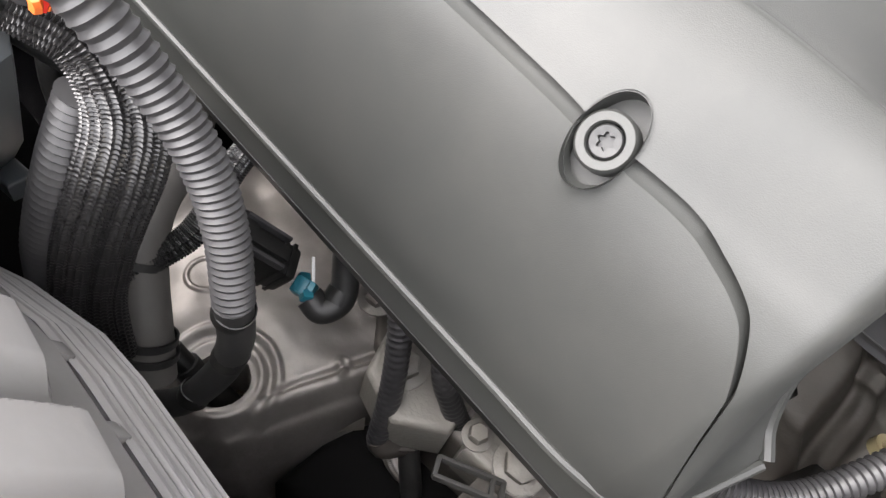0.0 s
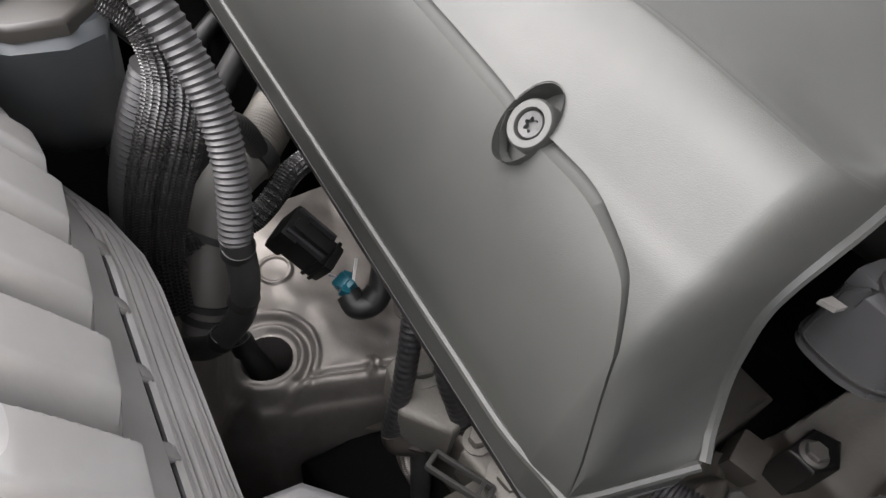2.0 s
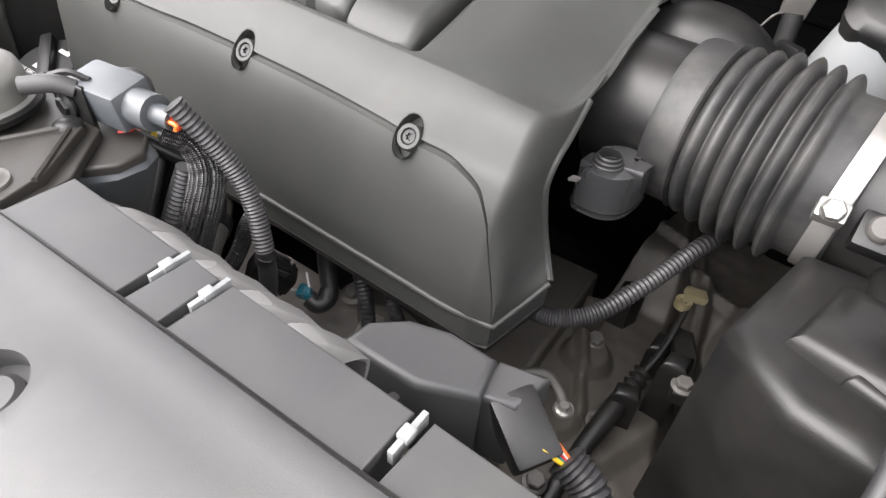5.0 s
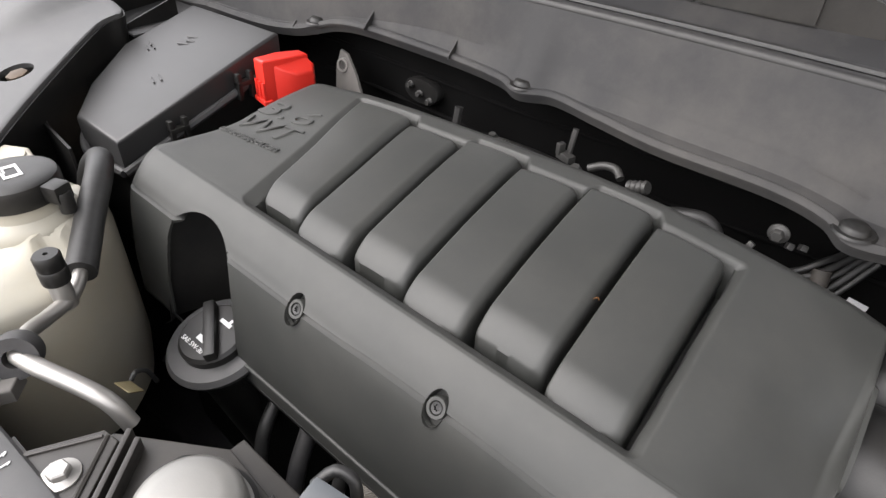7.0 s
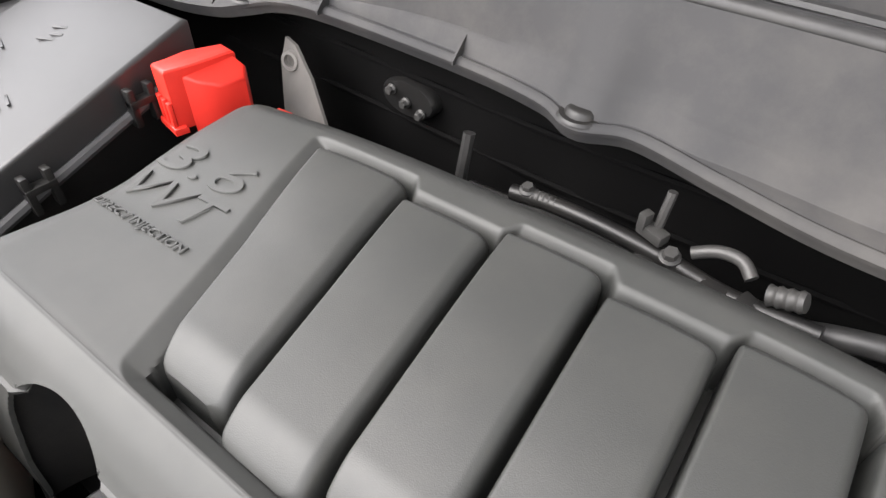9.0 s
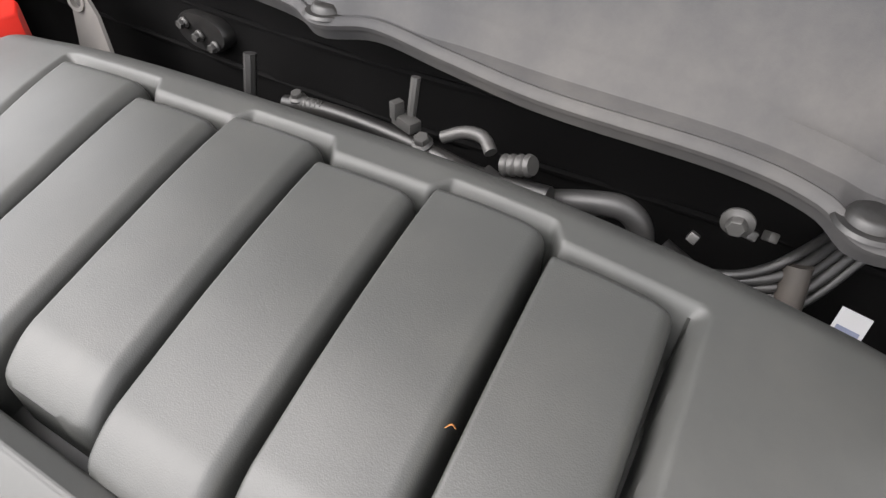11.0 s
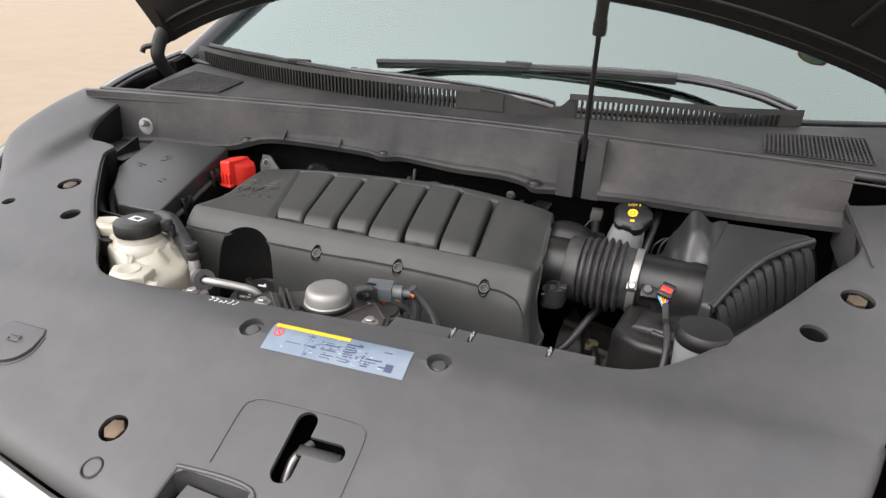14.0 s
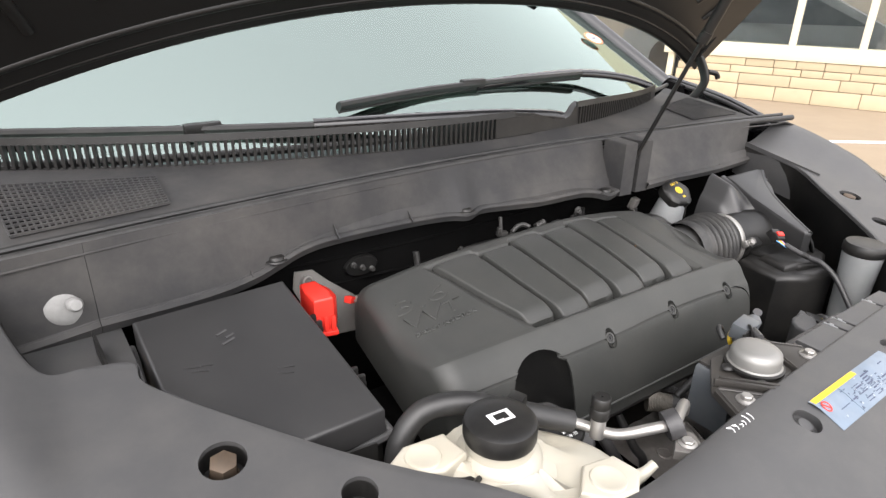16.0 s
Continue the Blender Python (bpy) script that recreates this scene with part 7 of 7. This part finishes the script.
part("loop", tube([(0.020, -0.088, 0.922), (0.016, -0.084, 0.934), (0.024, -0.080, 0.942), (0.036, -0.080, 0.938)], 0.0016, 8, flat=2.0), YELLOW, ytie)

# a fallen leaf scrap on the cover
lf = spline([(0.0462, 0.1165, 0), (0.0480, 0.1188, 0), (0.0500, 0.1180, 0)], 8)
solo("leaf_scrap", tube([(q.x, q.y, top_z(q.y) + lift(q.x, q.y) + 0.0015) for q in lf], [0.0003, 0.0006, 0.0003], 6, 10, flat=0.4), LEAF, "tiny dry orange leaf scrap lying on the engine cover", "leaf")

# ---- oil filler ----
oil = thing("oil_filler_cap", (-0.257, -0.02, 0.84), "black oil filler cap with white markings", "oil cap")
om = Matrix.Translation((-0.257, -0.020, 0.857)) @ pose(0, 0, 0, 14, 0, 0)
part("collar", lathe([(0, -0.012), (0.050, -0.012), (0.052, -0.006), (0.048, -0.001), (0.034, 0.0)], om, 40), PANEL, oil)
ocap = part("cap", lathe([(0.034, 0.0), (0.034, 0.008), (0.031, 0.011), (0, 0.011)], om, 40), BLACK, oil)
part("grip", box(-0.033, 0.033, -0.006, 0.006, 0.008, 0.020, 0.003, om @ pose(0, 0, 0, 0, 0, -35)), BLACK, ocap)
part("print", letters("SAE 5W-30", 0.0068, 0.0002, om @ pose(-0.020, -0.022, 0.0114)), WHITE, ocap, smooth=False)
part("print", add(box(-0.007, 0.006, -0.0135, -0.008, 0.0112, 0.0117, 0, om), box(0.005, 0.012, -0.009, -0.007, 0.0112, 0.0117, 0, om)), WHITE, ocap)
part("print", add(box(-0.004, 0.012, 0.012, 0.016, 0.0112, 0.0117, 0, om), box(0.006, 0.009, 0.016, 0.020, 0.0112, 0.0117, 0, om)), WHITE, ocap)
part("neck", lathe([(0.040, -0.012), (0.036, -0.05), (0.036, -0.20)], om, 28), BLACK, oil)
under = thing("engine", (-0.3, 0.05, 0.5), "engine side below the oil filler, near black for shade", "engine")
# near black paints the shade under the oil filler
part("block", prism([(-0.40, 0.0), (-0.20, -0.01), (-0.15, 0.02), (-0.10, 0.25), (-0.40, 0.25)], 0.45, 0.82, 0.02), SHADE_BLACK, under)
for k in range(3):
    x = -0.20 + 0.05 * k
    part("lead", tube([(x, 0.0, 0.80), (x + 0.01, -0.03, 0.775 - 0.01 * (k % 3)), (x + 0.02, -0.045, 0.73), (x + 0.03, -0.04, 0.66)], 0.007 + 0.002 * (k % 2), 10), (RUBBER, LOOM)[k % 2], under)
tag = thing("paper_tag", (-0.262, -0.104, 0.85), "small cream paper tag beside the oil filler", "tag")
part("sheet", box(-0.010, 0.010, -0.0006, 0.0006, -0.008, 0.008, 0.0003, pose(-0.262, -0.104, 0.856, 52, 0, 8)), YELLOW_DULL, tag)
part("loop", tube([(-0.262, -0.101, 0.862), (-0.264, -0.094, 0.866), (-0.266, -0.085, 0.858), (-0.266, -0.08, 0.84)], 0.0022, 8, 16), RUBBER, tag, "black wire loop")

# ---- coolant tank hoses, air conditioning line ----
line = thing("coolant_hose", (-0.36, -0.05, 0.9), "dark foam-covered line beside the coolant tank", "hose")
part("hose", tube([(-0.505, -0.012, 0.900), (-0.492, -0.004, 0.940), (-0.462, -0.002, 0.966), (-0.420, -0.020, 0.972), (-0.375, -0.052, 0.962), (-0.319, -0.091, 0.947)], 0.0130, 16, 60), RUBBER, line)
part("pipe", tube([(-0.324, -0.088, 0.948), (-0.310, -0.099, 0.944), (-0.300, -0.112, 0.941), (-0.288, -0.132, 0.943), (-0.266, -0.153, 0.954), (-0.2435, -0.1656, 0.959)], 0.0062, 12, 50), STEEL, line, "bare aluminium pipe")
vm = Matrix.Translation((-0.302, -0.113, -0.003))
part("valve_stem", lathe([(0.0085, 0.938), (0.0085, 0.962), (0.006, 0.966)], vm, 20), STEEL, line)
part("valve_cap", lathe([(0.0105, 0.964), (0.011, 0.966), (0.011, 0.976), (0.010, 0.9775), (0.0105, 0.979), (0.0105, 0.989), (0.009, 0.991), (0.002, 0.991), (0.0015, 0.989), (0, 0.989)], vm, 28), BLACK, line, "black ribbed valve cap")
part("clamp", lathe([(0.007, -0.008), (0.016, -0.008), (0.0165, -0.004), (0.0165, 0.004), (0.016, 0.008), (0.007, 0.008)], Matrix.Translation((-0.2435, -0.1656, 0.959)) @ pose(0, 0, 0, 0, 70, -30), 28, True), LOOM, line)
part("block", prism([(-0.266, -0.186), (-0.252, -0.204), (-0.234, -0.200), (-0.224, -0.180), (-0.238, -0.168)], 0.938, 0.9495, 0.002), BRACKET_GREY, line, "grey clamp block")
part("block_bolt", hexbolt((-0.246, -0.188, 0.9495), (0, 0, 1), 0.0065, 0.010, 0.005), STEEL, line)
part("lower_pipe", tube([(-0.2435, -0.1656, 0.959), (-0.224, -0.160, 0.956), (-0.200, -0.149, 0.949), (-0.176, -0.139, 0.940), (-0.165, -0.134, 0.92)], 0.0066, 12), STEEL, line)
for ex, ey, ez in ((-0.505, -0.090, 0.966), (-0.366, -0.202, 0.950)):
    part("mount", prism([(ex - 0.034, ey - 0.002), (ex - 0.012, ey - 0.026), (ex + 0.012, ey - 0.030), (ex + 0.036, ey - 0.020), (ex + 0.030, ey + 0.004), (ex - 0.02, ey + 0.016)], ez - 0.03, ez - 0.006, 0.002), BLACK, tank)
    part("mount_lip", tube([(ex - 0.034, ey - 0.004, ez - 0.004), (ex - 0.014, ey - 0.026, ez + 0.001), (ex + 0.010, ey - 0.031, ez + 0.001), (ex + 0.036, ey - 0.020, ez - 0.004)], 0.003, 8), BLACK, tank)
part("spout", tube([(-0.332, -0.182, 0.940), (-0.315, -0.186, 0.945), (-0.303, -0.188, 0.952)], [0.009, 0.006, 0.005], 10), WHITE_TANK, tank)

# ---- fuse box details ----
def on_lid(x, y, dz=0.0):
    return (x, y, fuse_z(x, y) + dz)


for k, (x, y) in enumerate(((-0.499, 0.10), (-0.505, 0.20))):
    lm = Matrix.Translation(on_lid(x + 0.012, y, -0.024))
    part("latch", add(box(-0.003, 0.006, -0.012, -0.006, -0.022, 0.012, 0.0015, lm), add(box(-0.003, 0.006, 0.006, 0.012, -0.022, 0.012, 0.0015, lm), box(-0.003, 0.007, -0.012, 0.012, -0.004, 0.002, 0.001, lm))), BLACK, fuse)
part("skirt_rim", tube([on_lid(x, y, -0.034) for x, y in [(-0.484, 0.026), (-0.576, 0.025), (-0.645, 0.072), (-0.696, 0.148), (-0.698, 0.262)]], 0.005, 8, 60), PANEL, fuse)
part("skirt_rim", tube([on_lid(x, y, -0.034) for x, y in [(-0.483, 0.026), (-0.490, 0.10), (-0.496, 0.19), (-0.500, 0.268)]], 0.005, 8, 40), PANEL, fuse)
for dx, dy, w in ((0, 0, 0.018), (0.004, 0.008, 0.012), (-0.003, 0.016, 0.015)):
    m = Matrix.Translation(on_lid(-0.605 + dx, 0.19 + dy, 0.0004)) @ pose(0, 0, 0, 15, 0, 25)
    part("embossed_mark", box(-w / 2, w / 2, -0.0015, 0.0015, -0.0005, 0.0007, 0.0003, m), PANEL, fuse)
for dx, dy in ((0.030, -0.070), (0.034, -0.062), (-0.052, -0.030), (-0.046, -0.024), (-0.058, -0.022)):
    part("embossed_mark", box(-0.009, 0.009, -0.0012, 0.0012, -0.0005, 0.0009, 0.0003, Matrix.Translation(on_lid(-0.595 + dx, 0.19 + dy, 0.0004)) @ pose(0, 0, 0, 15, 0, -20)), LID_BLACK, fuse)
flange = thing("fuse_box_cradle", (-0.66, 0.1, 0.8), "black plastic cradle round the fuse box", "cradle")
part("wall", sheet([[(x - 0.022, y - 0.014, fuse_z(x, y) - d) for x, y in ((-0.50, 0.005), (-0.58, 0.012), (-0.655, 0.06), (-0.705, 0.14), (-0.712, 0.27))] for d in (-0.002, 0.04, 0.12)], 0.003), BLACK, flange)

# ---- red cover details ----
posts = thing("battery_lead", (-0.40, 0.26, 0.9), "dark battery lead with red and steel terminals", "battery lead")
part("lead", tube([(-0.40, 0.25, 0.93), (-0.385, 0.275, 0.955), (-0.37, 0.29, 0.945), (-0.365, 0.285, 0.90)], 0.008, 10), RUBBER, posts)
part("terminal", hexbolt((-0.392, 0.268, 0.962), (0.2, 0, 1), 0.006, 0.009, 0.007), STEEL, posts)
part("terminal", box(-0.007, 0.007, -0.006, 0.006, -0.004, 0.006, 0.002, pose(-0.405, 0.272, 0.965, 0, 20, 30)), RED, posts)

# ---- cabin shell behind the glass ----
shell_c = thing("cabin", (0, 1.4, 1.0), "car cabin behind the windscreen, near black for shade", "car cabin")
# the shade inside the closed cabin is put into the shell's colour
part("roof", sheet([[(x, y, z) for x in (-0.86, -0.4, 0, 0.4, 0.82)] for y, z in ((1.10, 1.475), (1.5, 1.56), (2.6, 1.56))], 0.02), SHADE_BLACK, shell_c)
part("rear", box(-0.92, 0.88, 2.6, 2.62, 0.6, 1.58, 0), SHADE_BLACK, shell_c)
part("floor", box(-0.92, 0.88, 0.5, 2.6, 0.60, 0.62, 0), SHADE_BLACK, shell_c)
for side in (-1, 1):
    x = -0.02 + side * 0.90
    part("side_wall", prism([(x - 0.01, 0.62), (x + 0.01, 0.62), (x + 0.01, 2.6), (x - 0.01, 2.6)], 0.6, lambda a, b: 1.14 + 0.44 * smoothstep(0.62, 1.3, b)), SHADE_BLACK, shell_c)
    part("pillar", tube([(-0.02 + side * 0.90, 0.68, 1.135), (-0.02 + side * 0.865, 0.97, 1.295), (-0.02 + side * 0.82, 1.18, 1.42)], 0.026, 10), PAINT, shell_c, "black painted windscreen pillar")
# lower body and wheels, so that the car stands on the ground
lower = thing("car_body", (-0.02, 1.6, 0.3), "black car body standing on four wheels", "car")
part("sill_body", box(-0.95, 0.91, -0.05, 3.6, 0.28, 0.60, 0.05), PAINT, lower)
part("side_body", box(-0.97, 0.93, 0.75, 3.6, 0.55, 1.08, 0.06), PAINT, lower)
for x in (-0.86, 0.82):
    for y in (0.12, 3.0):
        tyre = part("wheel", lathe([(0.24, 0.11), (0.33, 0.10), (0.365, 0.07), (0.37, 0.0), (0.365, -0.07), (0.33, -0.10), (0.24, -0.11)], Matrix.Translation((x, y, 0.37)) @ pose(0, 0, 0, 0, 90, 0), 40), RUBBER, lower)
        part("rim", lathe([(0.0, 0.03), (0.06, 0.04), (0.20, 0.02), (0.24, 0.09), (0.25, -0.09), (0.0, -0.09)], Matrix.Translation((x, y, 0.37)) @ pose(0, 0, 0, 0, 90 if x > 0 else -90, 0), 32), STEEL, tyre)

# ---- shop front across the forecourt ----
shop = thing("shop_front", (8.3, 3.5, 0.0), "cream shop front with large panes on a stone base", "building")
WD, WN = Vector((0.361, -0.932, 0)), Vector((-0.932, -0.361, 0))
W0 = Vector((8.09, 4.07, 0))


def wall_box(a0, a1, n0, n1, z0, z1, bevel=0.0):
    m = Matrix.Translation(W0) @ Matrix(((WD.x, WN.x, 0, 0), (WD.y, WN.y, 0, 0), (0, 0, 1, 0), (0, 0, 0, 1)))
    return box(a0, a1, n0, n1, z0, z1, bevel, m)


base_wall = part("base_wall", wall_box(-1.15, 12, -0.35, -0.02, 0, 0.56), MORTAR, shop)
part("sill", wall_box(-1.4, 12, -0.30, 0.03, 0.56, 0.75, 0.01), CREAM, shop)
part("head", wall_box(-14, 12, -0.30, 0.02, 2.7, 4.2, 0.01), CREAM, shop)
# back wall and floor carry the shop's indoor shade in their colour
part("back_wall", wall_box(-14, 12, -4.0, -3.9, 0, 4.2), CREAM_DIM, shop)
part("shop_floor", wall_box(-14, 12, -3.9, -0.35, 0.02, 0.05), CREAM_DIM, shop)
for a in (-3.1, -1.3, 0.27, 1.09, 1.91, 2.73, 3.55, 4.4, 6.0, 8.0):
    part("mullion", wall_box(a - 0.04, a + 0.05, -0.12, -0.02, 0.05 if a < -1 else 0.75, 2.7, 0.005), CREAM, shop)
mull = [-3.1, -1.3, 0.27, 1.09, 1.91, 2.73, 3.55, 4.4, 6.0, 8.0]
for a, b in zip(mull, mull[1:]):
    p = part("pane", wall_box(a + 0.05, b - 0.04, -0.075, -0.065, 0.05 if a < -1.4 else 0.75, 2.7), SHOP_GLASS, shop)
part("left_wall", wall_box(-14, -3.1, -0.3, 0.0, 0, 2.7), CREAM, shop)
rng = random.Random(11)
z = 0.0
for h in (0.20, 0.15, 0.10, 0.11):
    a = -1.15 + rng.uniform(-0.1, 0.0)
    while a < 5.0:
        w = rng.uniform(0.24, 0.66)
        part("stone", wall_box(a + 0.004, a + w - 0.004, -0.03, rng.uniform(0.004, 0.018), z + 0.004, z + h - 0.004, 0.008), STONE, base_wall)
        a += w
    z += h
# one car that stands beyond the glass
car = thing("parked_car", (9.6, 4.3, 0.1), "pale grey car standing behind the shop glass", "car")
cm = Matrix.Translation(W0) @ Matrix(((WD.x, WN.x, 0, 0), (WD.y, WN.y, 0, 0), (0, 0, 1, 0), (0, 0, 0, 1))) @ Matrix.Translation((-0.2, -1.9, 0.05))
prof_c = [(-2.2, 0.35), (-2.15, 0.75), (-1.3, 0.88), (-0.75, 1.32), (0.7, 1.36), (1.5, 0.95), (2.1, 0.9), (2.2, 0.4)]
part("body", sheet([[cm @ Vector((x, y, z * (1 - 0.04 * abs(y)))) for x, z in prof_c] for y in (-0.85, -0.7, 0, 0.7, 0.85)], 0.05), CLEAR_TANK, car)
part("side", sheet([[cm @ Vector((x, 0.86, z)) for x, z in prof_c], [cm @ Vector((x, 0.86, 0.3)) for x, z in prof_c]], 0.04), CLEAR_TANK, car)
part("side_glass", sheet([[cm @ Vector((x, 0.91, z)) for x, z in ((-0.7, 1.25), (0.6, 1.28))], [cm @ Vector((x, 0.91, z)) for x, z in ((-1.1, 0.92), (1.3, 0.95))]], 0.01), SLATE, car)
for x in (-1.35, 1.35):
    part("wheel", lathe([(0, 0.10), (0.20, 0.10), (0.24, 0.12), (0.33, 0.10), (0.33, -0.08)], cm @ Matrix.Translation((x, 0.83, 0.33)) @ pose(0, 0, 0, -90, 0, 0), 28), BLACK, car)

# painted line and cracks on the forecourt
lane = thing("parking_line", (6.0, 2.6, 0.0), "worn pale painted line on the concrete", "road marking")
part("stripe", box(-0.9, 0.9, -0.05, 0.05, 0.002, 0.006, 0, pose(6.2, 2.2, 0, 0, 0, -35)), WHITE, lane)
rng = random.Random(3)
crk = bmesh.new()
for x0, y0, ang in ((-3.2, 3.6, 0.3), (-4.2, 4.4, -0.6), (-2.9, 2.4, 1.3), (-5.5, 6.5, 0.1), (-3.4, 1.6, 0.7)):
    p = Vector((x0, y0, 0.003))
    pts = [p.copy()]
    for k in range(14):
        ang += rng.uniform(-0.5, 0.5)
        p = p + Vector((math.cos(ang), math.sin(ang), 0)) * 0.14
        pts.append(p.copy())
    add(crk, tube(pts, 0.008, 5, 40))
solo("ground_crack", crk, MORTAR, "thin dark cracks across the concrete", "crack", kind="stuff")

# ---- many small alike pieces last ----
mesh_slat = None
for x0, x1 in GR:
    n = int((x1 - x0) / 0.0098)
    for k in range(n + 1):
        x = x0 + (x1 - x0) * k / n
        if mesh_slat is None:
            first = part("slat", box(-0.0021, 0.0021, -0.005, 0.005, GZ0 - 0.001, GZ1 + 0.001, 0), BLACK, grille)
            mesh_slat = first.data
            ob = first
        else:
            ob = new("slat", mesh_slat)
            ob.parent = grille
        ob.matrix_basis = Matrix.Translation(-grille.location) @ Matrix.Translation((x, grille_y(x) + 0.002, 0)) @ pose(0, 0, 0, 0, 0, math.degrees(math.atan(0.72 * x))) @ Matrix.Translation((0, 0, GZ0)) @ Matrix.Diagonal((1, 1, 1 - grille_low(x) / (GZ1 - GZ0), 1)) @ Matrix.Translation((0, 0, -GZ0)) @ Matrix.Translation(grille.location)
# open mesh field on the shelf
mf = thing("cowl_mesh", (-0.70, 0.45, 1.12), "black honeycomb vent mesh on the cowl shelf", "vent mesh")


def shelf_z(x, y):
    f = (y - seal_y(x)) / max(0.02, grille_y(x) - seal_y(x))
    return 1.112 + 0.022 * f - 0.006 * (1 - f) * abs(x)


def field_pt(u, v, dz):
    a = Vector((-0.785, 0.375)).lerp(Vector((-0.605, 0.392)), u)
    b = Vector((-0.80, 0.555)).lerp(Vector((-0.600, 0.482)), u)
    q = a.lerp(b, v)
    return (q.x, q.y, shelf_z(q.x, q.y) + dz)


# the bed is coloured as the shade below the mesh
part("bed", sheet([[field_pt(u / 8, v / 8, 0.0006) for u in range(9)] for v in range(9)], 0.0005), SHADE_BLACK, mf)
for k in range(27):
    part("bar", tube([field_pt(k / 26, 0, 0.003), field_pt(k / 26, 0.5, 0.003), field_pt(k / 26, 1, 0.003)], 0.0015, 4, 4), COWL, mf, smooth=False)
for k in range(13):
    part("bar", tube([field_pt(0, k / 12, 0.003), field_pt(0.5, k / 12, 0.003), field_pt(1, k / 12, 0.003)], 0.0022, 4, 4), COWL, mf, smooth=False)

mg = thing("cowl_mesh", (0.69, 0.42, 1.12), "black slotted vent mesh on the cowl shelf", "vent mesh")


def field_pt_right(u, v, dz):
    a = Vector((0.560, 0.372)).lerp(Vector((0.735, 0.366)), u)
    b = Vector((0.572, 0.470)).lerp(Vector((0.755, 0.520)), u)
    q = a.lerp(b, v)
    return (q.x, q.y, shelf_z(q.x, q.y) + dz)


# here too the bed's colour is the shade under the bars
part("bed", sheet([[field_pt_right(u / 8, v / 8, 0.0006) for u in range(9)] for v in range(9)], 0.0005), SHADE_BLACK, mg)
for k in range(25):
    part("bar", tube([field_pt_right(k / 24, 0, 0.003), field_pt_right(k / 24, 0.5, 0.003), field_pt_right(k / 24, 1, 0.003)], 0.0019, 4, 4), COWL, mg, smooth=False)
for k in range(10):
    part("bar", tube([field_pt_right(0, k / 9, 0.0026), field_pt_right(0.5, k / 9, 0.0026), field_pt_right(1, k / 9, 0.0026)], 0.0013, 4, 4), COWL, mg, smooth=False)

# ---- wiring and lines between the reservoir and the filter box ----
har = thing("engine_harness", (0.42, 0.29, 0.92), "black engine harness with a brown taped sleeve beside the reservoir", "wiring harness")
part("corrugated_sleeve", tube([(0.300, 0.235, 0.905), (0.352, 0.248, 0.918), (0.395, 0.262, 0.922), (0.432, 0.284, 0.922), (0.47, 0.30, 0.90)], 0.0075, 12, None, 0.0011, 0.003), LOOM, har)
part("pale_sleeve", tube([(0.424, 0.281, 0.921), (0.434, 0.290, 0.935), (0.443, 0.302, 0.953), (0.450, 0.318, 0.965)], 0.0072, 14), CAP_TAN, har, "brown cloth-taped sleeve")
part("branch", tube([(0.383, 0.244, 0.928), (0.386, 0.256, 0.948), (0.391, 0.272, 0.966), (0.397, 0.300, 0.985), (0.40, 0.34, 0.99)], 0.0062, 12), RUBBER, har)
for k in range(4):
    part("wire", tube([(0.395 + 0.012 * k, 0.270, 0.922 + 0.002 * k), (0.400 + 0.013 * k, 0.276, 0.945 + 0.005 * k), (0.420 + 0.010 * k, 0.288, 0.957 + 0.004 * k), (0.442 + 0.006 * k, 0.300, 0.940), (0.46, 0.305, 0.915)], 0.0019, 6, 24), RUBBER, har)
tap = thing("line_connector", (0.288, 0.30, 0.95), "grey plug with a thin wire below the cowl", "connector")
part("plug", box(-0.010, 0.010, -0.007, 0.007, -0.012, 0.012, 0.002, pose(0.288, 0.305, 0.978, 15, 5, 10)), BRACKET_GREY, tap)
part("stem", tube([(0.288, 0.304, 0.968), (0.290, 0.302, 0.945), (0.292, 0.300, 0.90)], 0.008, 12), RUBBER, tap)
part("wire", tube([(0.282, 0.300, 0.968), (0.276, 0.292, 0.966), (0.268, 0.288, 0.952)], 0.0009, 6, 12), BRACKET_GREY, tap)
